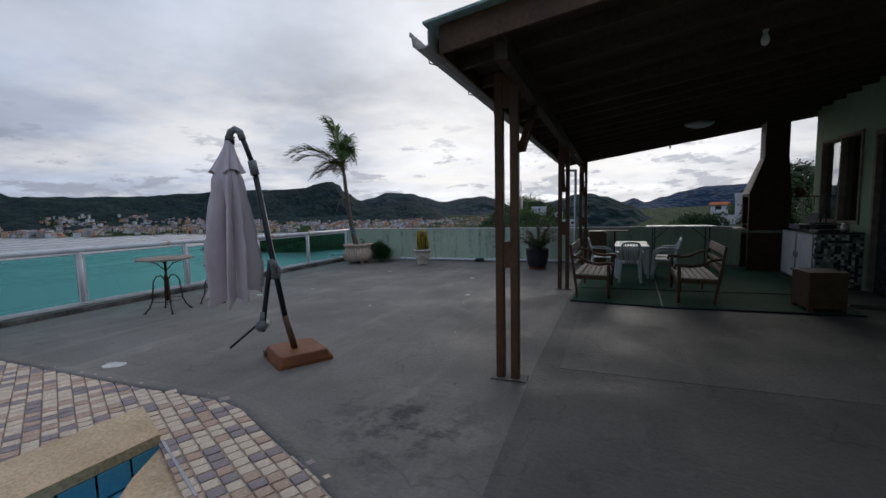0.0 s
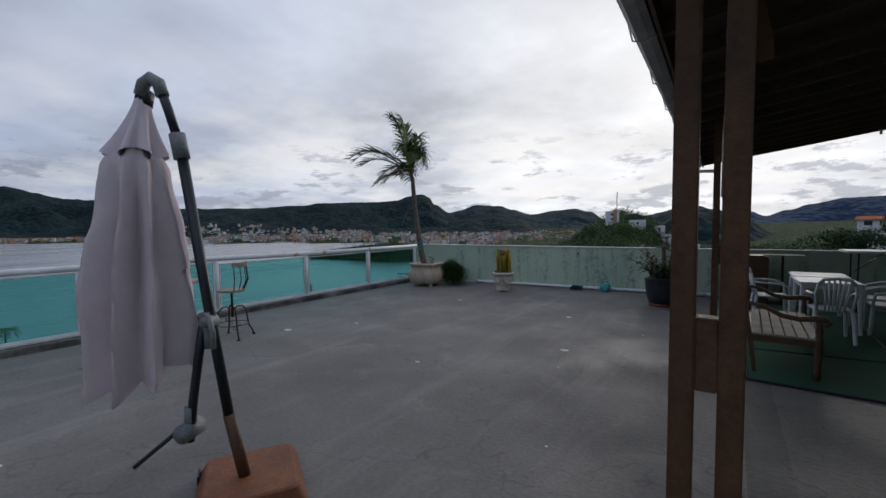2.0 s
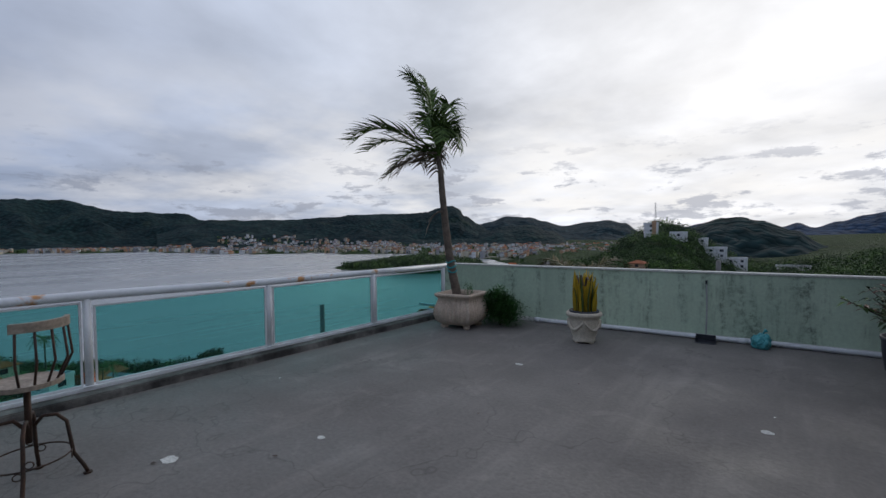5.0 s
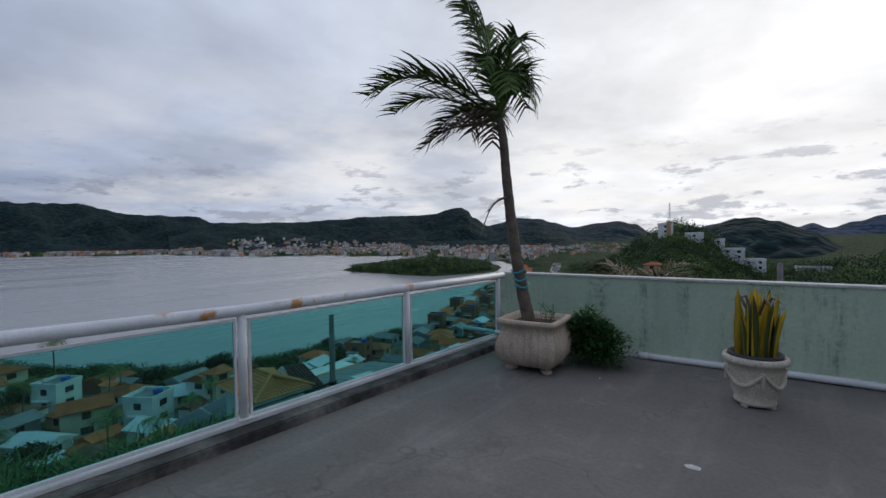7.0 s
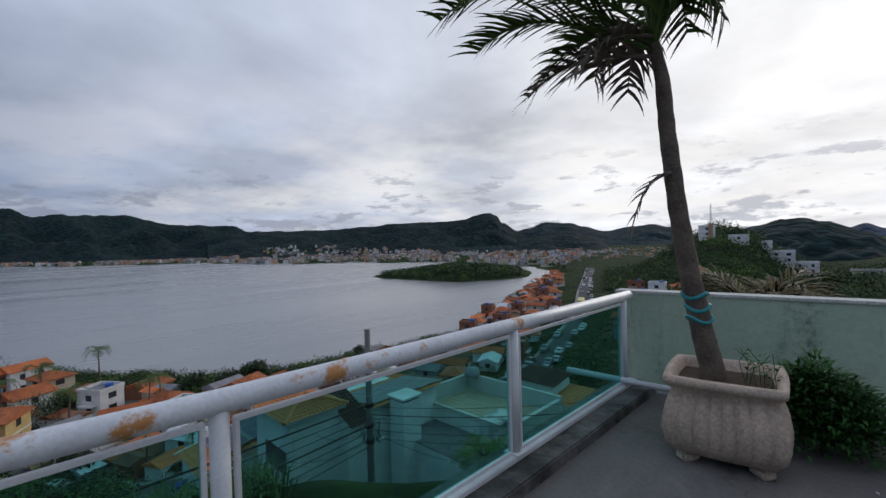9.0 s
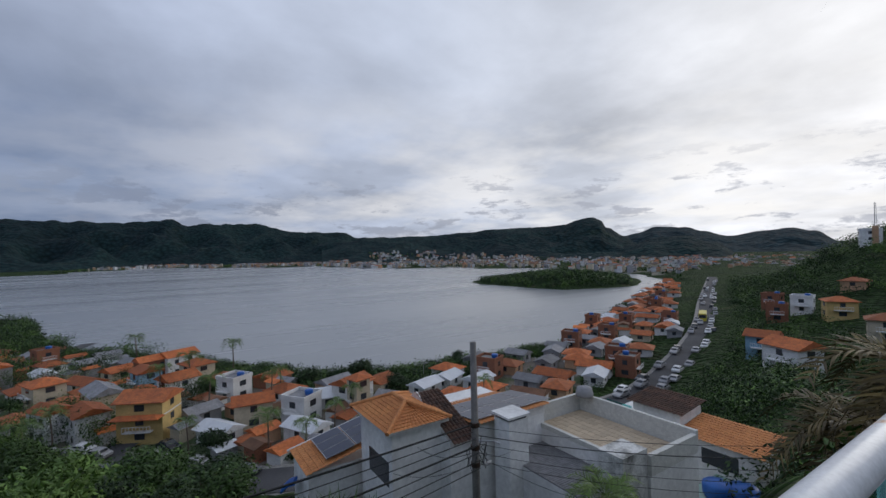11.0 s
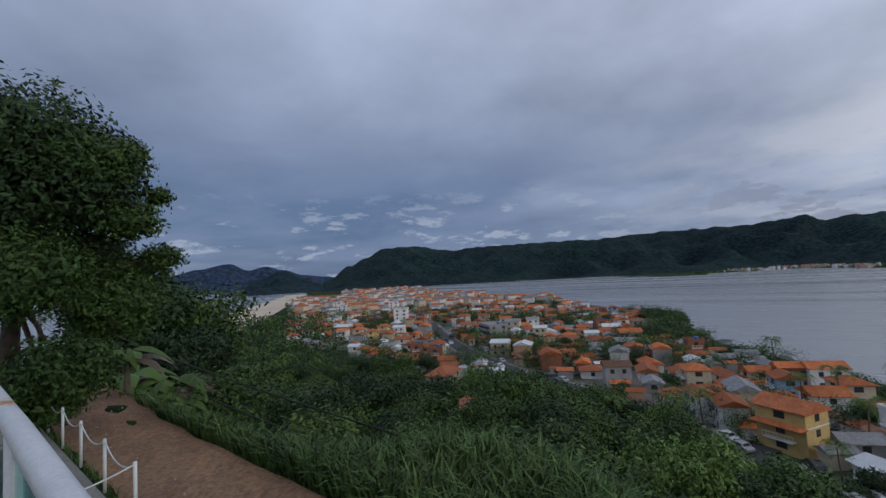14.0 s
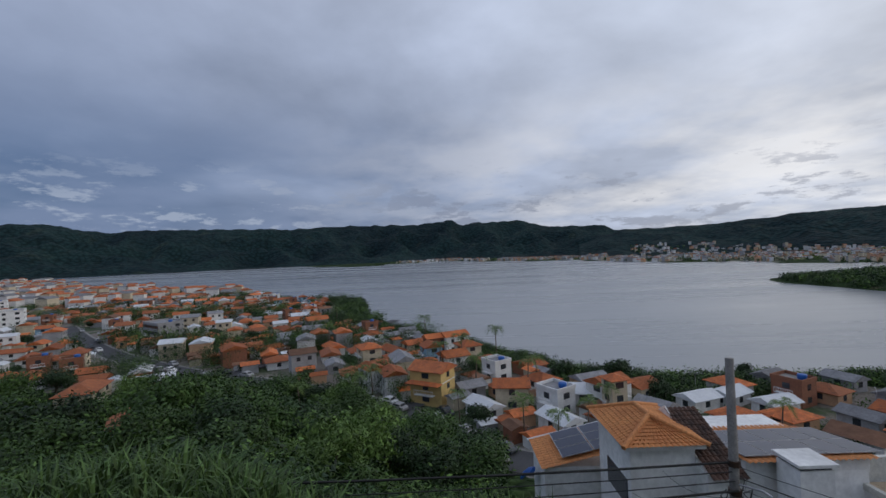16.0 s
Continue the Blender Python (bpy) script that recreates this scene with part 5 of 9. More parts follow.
def make_urn():
    urn = thing("garland_urn", "pale cement urn with moulded garlands", "planter", pose(-3.88, 12.88, 0, 0, 0, 10))
    prof = [(0.150, 0.02), (0.165, 0.03), (0.165, 0.05), (0.155, 0.06), (0.185, 0.14), (0.205, 0.24), (0.215, 0.34), (0.222, 0.385), (0.25, 0.40), (0.262, 0.42), (0.25, 0.455), (0.225, 0.46), (0.21, 0.42), (0.2, 0.38)]
    part("body", lathe(bmesh.new(), prof, 48, lambda a, z: 0.006 * math.sin(26 * a) if 0.39 < z < 0.44 else 0.0), "pale_pot", urn, smooth=True)
    for k in range(4):
        a0 = radians(90 * k + 10)
        pts = []
        for j in range(13):
            v = j / 12
            a = a0 + radians(90) * v
            z = 0.335 - 0.13 * math.sin(math.pi * v)
            r = 0.155 + 0.06 * smoothstep(0.06, 0.34, z) + 0.012
            pts.append((r * math.cos(a), r * math.sin(a), z))
        part("garland", tube(pts, [0.010 + 0.013 * math.sin(math.pi * j / 12) + 0.003 * (j % 2) for j in range(13)], 7), "pale_pot", urn, "moulded garland", smooth=True)
        p = pts[0]
        part("rosette", tube([(p[0], p[1], 0.345), (p[0] * 1.01, p[1] * 1.01, 0.22)], [0.022, 0.012], 7), "pale_pot", urn)
        a = radians(90 * k + 55)
        part("foot", boxed(-0.04, -0.03, 0.0, 0.04, 0.03, 0.03, 0.008), "pale_pot", urn, m=pose(0.13 * math.cos(a), 0.13 * math.sin(a), 0, 0, 0, 90 * k + 55))
    part("inner_pot", lathe(bmesh.new(), [(0.17, 0.42), (0.212, 0.42), (0.214, 0.485), (0.195, 0.485), (0.19, 0.44), (0.05, 0.44)], 32), "black_plastic", urn, "black plastic inner pot", smooth=True)
    pl = thing("snake_plant", "yellowing snake plant with stiff upright blades", "plant", pose(-3.88, 12.88, 0.44))
    rng = random.Random(21)
    for k in range(44):
        a, r = rng.uniform(0, 6.28), 0.15 * math.sqrt(rng.random())
        h = rng.uniform(0.40, 0.66) if rng.random() < 0.8 else rng.uniform(0.25, 0.4)
        lean = Vector((math.cos(a), math.sin(a))) * (0.05 + 0.4 * r) * rng.uniform(0.1, 1.0)
        bm = bmesh.new()
        w, tw = rng.uniform(0.026, 0.038), rng.uniform(0, 3.14)
        prev = None
        for j in range(8):
            v = j / 7
            c = Vector((r * math.cos(a) + lean.x * v * v, r * math.sin(a) + lean.y * v * v, h * v))
            ww = w * (0.7 + 0.5 * math.sin(math.pi * min(0.8, v + 0.1))) * (1 - v ** 5) + 0.001
            q = tw + 0.5 * v
            e = Vector((math.cos(q), math.sin(q), 0)) * ww
            f = Vector((-math.sin(q), math.cos(q), 0)) * ww * 0.35
            row = [bm.verts.new(c + e), bm.verts.new(c + f), bm.verts.new(c - e), bm.verts.new(c + f * 0.6)]
            if prev:
                for i in range(4):
                    bm.faces.new((prev[i], prev[(i + 1) % 4], row[(i + 1) % 4], row[i]))
            prev = row
        part("blade", bm, rng.choice(("sword_leaf", "sword_leaf", "sword_leaf", "sword_green")), pl, smooth=True)
    for k in range(4):
        a = rng.uniform(0, 6.28)
        part("dry_blade", tube([(0.05 * math.cos(a), 0.05 * math.sin(a), 0.4), (0.12 * math.cos(a), 0.12 * math.sin(a), 0.55), (0.2 * math.cos(a), 0.2 * math.sin(a), 0.50)], [0.018, 0.016, 0.005], 6, flat=0.3), "dry_frond", pl, "dry curled blade")


def make_black_pot():
    pot = thing("black_pot", "large black plastic pot on a terracotta saucer", "pot", pose(-0.44, 12.86, 0))
    part("body", lathe(bmesh.new(), [(0.20, 0.04), (0.225, 0.06), (0.27, 0.2), (0.295, 0.38), (0.30, 0.5), (0.312, 0.515), (0.312, 0.545), (0.29, 0.545), (0.28, 0.5), (0.1, 0.49)], 40), "black_plastic", pot, smooth=True)
    part("saucer", lathe(bmesh.new(), [(0.20, 0.0), (0.225, 0.01), (0.24, 0.05), (0.23, 0.055), (0.1, 0.045)], 32), "terracotta_base", pot, "terracotta saucer", smooth=True)
    part("soil", lathe(bmesh.new(), [(0.05, 0.49), (0.285, 0.5), (0.27, 0.52), (0.05, 0.525)], 24), "soil", pot)
    sh = thing("red_shrub", "bushy plant with red and green leaves", "plant", pose(-0.44, 12.86, 0.5))
    rng = random.Random(33)
    part("stump", tube([(0.02, 0, 0), (0.03, 0.01, 0.4), (0.02, 0.0, 0.62)], [0.04, 0.036, 0.032], 9), "palm_trunk", sh, smooth=True)
    bm = bmesh.new()
    for k in range(46):
        a = rng.uniform(0, 6.28)
        leaf_blade(bm, (0.02, 0, 0.62), (math.cos(a), math.sin(a), rng.uniform(-0.1, 0.5)), rng.uniform(0.12, 0.22), 0.014)
    part("top_tuft", bm, "leaf_dark", sh)
    for k in range(36):
        a, rad = rng.uniform(0, 6.28), rng.uniform(0.25, 0.62)
        h = rng.uniform(0.22, 0.58) if k < 32 else rng.uniform(0.65, 0.88)
        q = [Vector((0.1 * math.cos(a), 0.1 * math.sin(a), 0.0)), Vector((rad * 0.5 * math.cos(a), rad * 0.5 * math.sin(a), h * 0.6)), Vector((rad * math.cos(a), rad * math.sin(a), h))]
        st = part("stem", tube(q, 0.005, 5), "bark", sh)
        bm = bmesh.new()
        for j in range(30):
            v = rng.uniform(0.2, 1.0)
            p = q[0].lerp(q[1], v * 2) if v < 0.5 else q[1].lerp(q[2], v * 2 - 1)
            b = rng.uniform(0, 6.28)
            leaf_blade(bm, p, (math.cos(b), math.sin(b), rng.uniform(-0.2, 0.9)), rng.uniform(0.08, 0.15), 0.024, 0.3)
        part("leaves", bm, rng.choice(("leaf_red", "leaf_red", "leaf", "leaf_dark")), st)


def make_bench(m, flip):
    b = thing("garden_bench", "two-seat hardwood garden bench with slatted seat", "bench", m, "garden benches")
    L, D = 1.45, 0.58   # along y, along x; the back stands at x = 0
    for y in (0.0, L):
        back = [(0.10, 0.0), (0.02, 0.42), (-0.06, 0.95)]
        part("back_leg", tube([(0.06, y, 0.0), (0.03, y, 0.25), (0.0, y, 0.45), (-0.07, y, 0.96)], [0.026, 0.03, 0.032, 0.026], 4), "bench_wood", b)
        part("front_leg", lathe_at([(0.022, 0.0), (0.03, 0.12), (0.022, 0.15), (0.034, 0.20), (0.036, 0.36), (0.036, 0.44), (0.026, 0.47), (0.034, 0.51), (0.024, 0.56), (0.03, 0.62)], D, y), "bench_wood", b, "turned front leg", smooth=True)
        part("armrest", tube([(-0.03, y, 0.76), (0.12, y, 0.73), (0.28, y, 0.645), (0.42, y, 0.625), (0.56, y, 0.645), (0.63, y, 0.64), (0.655, y, 0.60), (0.62, y, 0.575)], [0.02, 0.026, 0.028, 0.03, 0.034, 0.036, 0.03, 0.02], 10, flat=0.75), "bench_wood", b, "curved scrolled armrest", smooth=True)
        part("side_rail", boxed(0.0, y - 0.02, 0.35, D, y + 0.02, 0.42, 0.004), "bench_wood", b)
    part("front_rail", boxed(D - 0.02, 0.0, 0.34, D + 0.02, L, 0.42, 0.005), "bench_wood", b)
    part("back_rail", boxed(-0.01, 0.0, 0.36, 0.03, L, 0.42, 0.005), "bench_wood", b)
    for k in range(6):
        x = 0.03 + 0.096 * k
        part("seat_slat", boxed(x, -0.03, 0.42, x + 0.082, L + 0.03, 0.442, 0.005), "seat_wood", b, "weathered seat slat")
    for z, hgt in ((0.55, 0.06), (0.67, 0.06), (0.82, 0.14)):
        t = (z - 0.45) / 0.51
        part("back_slat", boxed(-0.012, 0.02, 0.0, 0.012, L - 0.02, hgt, 0.004), "bench_wood", b, m=pose(-0.07 * t, 0, z, 0, -8, 0))
    return b


def lathe_at(profile, x, y):
    bm = lathe(bmesh.new(), profile, 12)
    bm.transform(Matrix.Translation((x, y, 0)))
    return bm


def make_plastic_set():
    def chair(m):
        c = thing("plastic_chair", "white moulded plastic armchair with slotted back", "chair", m, "plastic chairs round the table")
        part("seat", boxed(-0.21, -0.20, 0.415, 0.21, 0.22, 0.44, 0.012), "white_plastic", c)
        for sx in (-1, 1):
            part("front_leg", tube([(sx * 0.22, 0.24, 0.0), (sx * 0.20, 0.21, 0.43)], [0.022, 0.03], 6), "white_plastic", c)
            part("back_leg", tube([(sx * 0.21, -0.27, 0.0), (sx * 0.19, -0.20, 0.43)], [0.022, 0.03], 6), "white_plastic", c)
            part("arm", tube([(sx * 0.205, 0.22, 0.42), (sx * 0.24, 0.20, 0.60), (sx * 0.25, 0.05, 0.645), (sx * 0.235, -0.16, 0.65), (sx * 0.20, -0.24, 0.66)], 0.02, 7, flat=0.7), "white_plastic", c, smooth=True)
            part("back_side", tube([(sx * 0.18, -0.20, 0.43), (sx * 0.205, -0.25, 0.66), (sx * 0.185, -0.29, 0.80)], 0.018, 7), "white_plastic", c, smooth=True)
        part("top_rail", tube([(-0.185, -0.29, 0.79), (-0.14, -0.305, 0.855), (0, -0.315, 0.875), (0.14, -0.305, 0.855), (0.185, -0.29, 0.79)], 0.024, 8, flat=0.8), "white_plastic", c, smooth=True)
        for k in range(6):
            x = -0.125 + 0.05 * k
            part("back_slat", tube([(x * 0.75, -0.205, 0.43), (x * 0.85, -0.25, 0.62), (x * 1.1, -0.305, 0.855)], 0.0125, 6), "white_plastic", c, smooth=True)
        return c

    first = chair(pose(1.84, 11.42, 0, 0, 0, 4))
    for x, y, rz in ((1.22, 12.35, -84), (2.55, 12.15, 92), (2.62, 12.8, 82)):
        copy_thing(first, pose(x, y, 0, 0, 0, rz))

    def table(m):
        t = thing("plastic_table", "square white plastic table", "table", m, "plastic tables on the mat")
        part("tabletop", boxed(-0.36, -0.36, 0.70, 0.36, 0.36, 0.735, 0.012), "white_plastic", t)
        part("apron", boxed(-0.33, -0.33, 0.64, 0.33, 0.33, 0.70, 0.01), "white_plastic", t)
        for sx in (-1, 1):
            for sy in (-1, 1):
                part("leg", tube([(sx * 0.33, sy * 0.33, 0.0), (sx * 0.31, sy * 0.31, 0.66)], [0.024, 0.034], 6), "white_plastic", t)
        return t

    t = table(pose(1.87, 12.15, 0, 0, 0, 3))
    copy_thing(t, pose(1.86, 12.93, 0, 0, 0, 1))


def make_veranda():
    mats = thing("green_mat", "dark green artificial turf mats with black edges", "mat")
    part("mat_piece", flat_block([(0.92, 9.02), (2.33, 8.95), (2.33, 14.1), (0.74, 14.0)], 0.006, 0.016), "green_mat", mats)
    part("mat_piece", flat_block([(2.36, 8.93), (4.95, 9.25), (4.9, 14.2), (2.36, 14.12)], 0.006, 0.014), "green_mat", mats)
    for p in ([(0.92, 9.02, 0.016), (2.33, 8.95, 0.016)], [(0.92, 9.02, 0.016), (0.74, 14.0, 0.016)], [(2.345, 8.95, 0.018), (2.345, 14.0, 0.018)], [(2.36, 8.93, 0.016), (4.95, 9.25, 0.016)]):
        part("mat_edge", tube(p, 0.016, 6), "black_plastic", mats)
    part("mat_seam", tube([(0.95, 10.3, 0.017), (4.9, 10.75, 0.015)], 0.010, 6), "black_plastic", mats)
    make_bench(pose(0.93, 9.35, 0), False)
    make_bench(pose(3.18, 10.85, 0, 0, 0, 180), True)
    make_plastic_set()
    # tall folding table by the parapet
    t = thing("folding_table", "long white folding table on dark metal legs", "table", pose(2.98, 13.62, 0, 0, 0, 4))
    part("tabletop", boxed(-0.76, -0.30, 1.075, 0.76, 0.30, 1.112, 0.012), "white_plastic", t)
    for s in (-1, 1):
        for y in (-0.22, 0.22):
            part("leg", tube([(s * 0.60, y, 0.0), (s * 0.60, y, 1.075)], 0.014, 7), "black_plastic", t)
        part("spreader", tube([(s * 0.60, -0.22, 0.3), (s * 0.60, 0.22, 0.3)], 0.01, 6), "black_plastic", t)
        part("brace", tube([(s * 0.60, 0, 0.75), (s * 0.25, 0, 1.07)], 0.01, 6), "black_plastic", t)
    box_ = thing("wooden_box", "brown wooden box with rounded top corner", "box", pose(0.98, 14.05, 0, 0, 0, 6))
    part("panel", boxed(-0.2, -0.22, 0.0, 0.24, 0.22, 0.93, 0.02), "bench_wood", box_)
    part("top", boxed(-0.21, -0.23, 0.93, 0.18, 0.23, 0.955, 0.008), "bench_wood", box_)
    st = thing("side_stand", "small stand with a thin pale top", "stand", pose(1.45, 13.95, 0))
    part("top", boxed(-0.3, -0.16, 0.96, 0.32, 0.16, 0.975, 0.004), "grey_wood", st)
    part("stem", tube([(0, 0, 0), (0, 0, 0.96)], 0.022, 8), "iron", st)
    part("foot", boxed(-0.18, -0.14, 0.0, 0.18, 0.14, 0.02, 0.004), "iron", st)
    # barbecue with tapering hood and chimney
    bq = thing("barbecue", "dark brick barbecue with tapered hood and chimney", "barbecue", pose(4.85, 14.25, 0))
    part("base", open_box(-0.40, -0.38, 0.0, 0.42, 0.38, 0.92, 0.12, 0.70), "bbq_brick", bq)
    part("hearth", boxed(-0.44, -0.40, 0.92, 0.44, 0.40, 0.98, 0.008), "concrete", bq, "cement hearth slab")
    part("firebox", open_box(-0.40, -0.38, 0.98, 0.42, 0.38, 1.85, 0.1, 0.75), "bbq_brick", bq)
    bm = bmesh.new()
    rings = [[bm.verts.new((x, y, z)) for x, y in ((x0, -hy), (x1, -hy), (x1, hy), (x0, hy))] for x0, x1, hy, z in ((-0.40, 0.42, 0.38, 1.85), (-0.08, 0.38, 0.22, 2.72), (-0.08, 0.38, 0.22, 3.55))]
    for r0, r1 in zip(rings, rings[1:]):
        for i in range(4):
            bm.faces.new((r0[i], r0[(i + 1) % 4], r1[(i + 1) % 4], r1[i]))
    bm.faces.new(rings[0][::-1])
    bm.faces.new(rings[-1])
    part("hood", bm, "bbq_brick", bq, "tapered brick hood")
    for k in range(9):
        z = 2.74 + 0.09 * k
        part("brick", boxed(-0.10, -0.21 + 0.0, z, -0.08, 0.21, z + 0.08, 0.004), "white_brick", bq, "pale facing brick")
    for k in range(9):
        u0, u1 = k / 9, (k + 0.93) / 9
        pts = [(-0.402 + 0.32 * u, s * (0.37 - 0.16 * u), 1.85 + 0.87 * u) for u, s in ((u0, -1), (u0, 1), (u1, 1), (u1, -1))]
        bm = bmesh.new()
        f = bm.faces.new([bm.verts.new(p) for p in pts])
        r = bmesh.ops.extrude_face_region(bm, geom=[f])
        bmesh.ops.translate(bm, vec=(-0.014, 0, 0.005), verts=[g for g in r["geom"] if isinstance(g, bmesh.types.BMVert)])
        part("brick", bm, "white_brick", bq, "pale facing brick")
    part("grill_handle", tube([(-0.62, -0.1, 1.12), (-0.40, -0.1, 1.12), (-0.2, -0.1, 1.12)], 0.012, 6), "steel", bq, "steel grill bar")
    part("grill_shelf", boxed(-0.62, -0.30, 1.0, -0.44, 0.25, 1.03, 0.004), "white_brick", bq)
    # kitchen counter: white doors, mosaic end, dark worktop
    cab = thing("kitchen_cabinet", "low cabinet with two white doors and a mosaic end", "cabinet", pose(5.02, 11.5, 0))
    part("body", boxed(0.02, 0.0, 0.05, 0.70, 1.95, 1.04), "grey_plastic", cab)
    part("plinth", boxed(0.06, 0.02, 0.0, 0.70, 1.95, 0.05), "black_plastic", cab)
    for k in range(2):
        d = part("door", boxed(0.0, 0.12 + 0.92 * k, 0.07, 0.02, 1.02 + 0.92 * k, 1.02, 0.004), "white_paint", cab)
        part("door_frame", frame_bm(0.12 + 0.92 * k, 1.02 + 0.92 * k, 0.07, 1.02), "galvanised", d, "grey aluminium edge")
        part("handle", boxed(-0.02, 0.9 if k == 0 else 1.10, 0.5, 0.0, 0.915 if k == 0 else 1.115, 0.62, 0.003), "steel", d)
    rng = random.Random(2)
    for i in range(13):
        for j in range(19):
            x, z = 0.03 + i * 0.051, 0.06 + j * 0.051
            me = mosaic_mesh(rng.choice(("black_plastic", "black_plastic", "white_plastic", "grey_plastic", "wall_grey")))
            ob = new("mosaic_tile", me)
            ob.parent = cab
            ob.matrix_basis = Matrix.Translation((x, -0.006, z))
    for j in range(19):
        for i in range(2):
            ob = new("mosaic_tile", mosaic_mesh(rng.choice(("black_plastic", "white_plastic", "grey_plastic"))))
            ob.parent = cab
            ob.matrix_basis = pose(0.014, 0.01 + i * 0.051, 0.06 + j * 0.051, 0, 0, 90)
    top = tagged(part("worktop", boxed(4.99, 11.47, 1.04, 5.72, 13.5, 1.08, 0.008), "dark_window"), "dark polished stone worktop", "worktop")
    rack = thing("dish_rack", "dark wire dish rack on the worktop", "rack", pose(5.35, 12.0, 1.08))
    for k in range(8):
        part("wire", tube([(-0.2, -0.2 + 0.055 * k, 0.01), (-0.2, -0.2 + 0.055 * k, 0.12), (0.2, -0.2 + 0.055 * k, 0.12), (0.2, -0.2 + 0.055 * k, 0.01)], 0.006, 5), "black_plastic", rack)
    part("tray", boxed(-0.22, -0.24, 0.0, 0.22, 0.24, 0.02, 0.005), "black_plastic", rack)
    pan = thing("black_basket", "black basket with a tall hoop handle", "basket", pose(5.45, 12.55, 1.08))
    part("body", boxed(-0.18, -0.16, 0.0, 0.18, 0.16, 0.14, 0.02), "black_plastic", pan)
    part("handle", tube([(0, -0.15, 0.12), (0, -0.12, 0.26), (0, 0, 0.33), (0, 0.12, 0.26), (0, 0.15, 0.12)], 0.012, 7), "black_plastic", pan, smooth=True)
    case = thing("tin_box", "grey tin box with its lid propped open", "box", pose(5.22, 12.95, 1.08, 0, 0, 10))
    part("body", boxed(-0.14, -0.2, 0.0, 0.14, 0.2, 0.09, 0.006), "grey_plastic", case)
    part("lid", boxed(-0.01, -0.2, 0.09, 0.01, 0.2, 0.32, 0.004), "grey_plastic", case, m=pose(0.12, 0, 0.02, 0, 18, 0))
    herb = thing("potted_herb", "small leafy green plant on the worktop", "plant", pose(5.15, 13.35, 1.08))
    part("pot", lathe(bmesh.new(), [(0.05, 0.0), (0.07, 0.1), (0.075, 0.12), (0.05, 0.115)], 16), "black_plastic", herb)
    bm = bmesh.new()
    for k in range(70):
        a = rng.uniform(0, 6.28)
        leaf_blade(bm, (rng.uniform(-0.05, 0.05), rng.uniform(-0.05, 0.05), rng.uniform(0.1, 0.2)), (math.cos(a), math.sin(a), rng.uniform(-0.2, 0.8)), rng.uniform(0.07, 0.15), 0.03)
    part("leaves", bm, "fern", herb)
    jug = thing("steel_jug", "small dull steel jug on the worktop", "jug", pose(5.5, 11.68, 1.08))
    part("body", lathe(bmesh.new(), [(0.05, 0.0), (0.075, 0.03), (0.06, 0.11), (0.045, 0.13), (0.05, 0.15), (0.03, 0.148)], 18), "steel", jug, smooth=True)
    part("handle", tube([(-0.055, 0, 0.12), (-0.11, 0, 0.1), (-0.07, 0, 0.03)], 0.007, 6), "steel", jug)
    hang = thing("hanging_basket", "dark shelf with potted plants on the house corner", "shelf", pose(5.45, 13.75, 1.75))
    part("shelf", boxed(-0.25, -0.14, 0.0, 0.25, 0.14, 0.03, 0.005), "dark_wood", hang)
    part("bracket", tube([(0.2, 0, 0.0), (0.2, 0, -0.3), (-0.15, 0, 0.0)], 0.014, 6), "dark_wood", hang)
    pot2 = thing("shelf_plant", "drooping plant in a brown pot on the shelf", "plant", pose(5.4, 13.75, 1.78))
    part("pot", lathe(bmesh.new(), [(0.06, 0.0), (0.1, 0.12), (0.09, 0.13), (0.05, 0.12)], 16), "terracotta_base", pot2)
    bm = bmesh.new()
    for k in range(90):
        a = rng.uniform(0, 6.28)
        leaf_blade(bm, (rng.uniform(-0.08, 0.08), rng.uniform(-0.08, 0.08), rng.uniform(0.1, 0.2)), (math.cos(a), math.sin(a), rng.uniform(-0.9, 0.8)), rng.uniform(0.08, 0.2), 0.02)
    part("leaves", bm, "leaf_red", pot2)
    # crate before the counter
    cr = thing("wooden_crate", "brown wooden chest with a raised lid board", "chest", pose(4.50, 9.6, 0, 0, 0, 8))
    part("body", boxed(-0.24, -0.26, 0.06, 0.24, 0.26, 0.58, 0.008), "bench_wood", cr)
    part("lid", boxed(-0.26, -0.28, 0.58, 0.26, 0.28, 0.605, 0.006), "bench_wood", cr)
    for x in (-0.2, 0.2):
        for y in (-0.22, 0.22):
            part("foot", boxed(x - 0.035, y - 0.035, 0.0, x + 0.035, y + 0.035, 0.06), "bench_wood", cr)
    for z in (0.17, 0.30, 0.42):
        part("batten", boxed(-0.245, -0.265, z, 0.245, -0.26, z + 0.012), "dark_wood", cr)
    # lamps
    for x, y in ((2.95, 6.3),):
        lb = thing("bulb_lamp", "bare light bulb in a white holder", "lamp", pose(x, y, roof_z(x) - 0.11))
        part("holder", tube([(0, 0, 0), (0, 0, -0.08)], 0.024, 12), "white_plastic", lb)
        part("bulb", lathe(bmesh.new(), [(0.014, -0.08), (0.018, -0.10), (0.034, -0.14), (0.036, -0.165), (0.024, -0.195), (0.006, -0.203)], 16), "white_plastic", lb, "unlit glass bulb", smooth=True)
    sk = thing("lamp_socket", "empty lamp socket hanging from the roof edge", "lamp", pose(2.75, 14.3, roof_z(2.75) - 0.11))
    part("cord", tube([(0, 0, 0), (0, 0, -0.07)], 0.006, 6), "black_plastic", sk)
    part("socket", tube([(0, 0, -0.07), (0, 0, -0.15)], 0.02, 10), "white_plastic", sk)
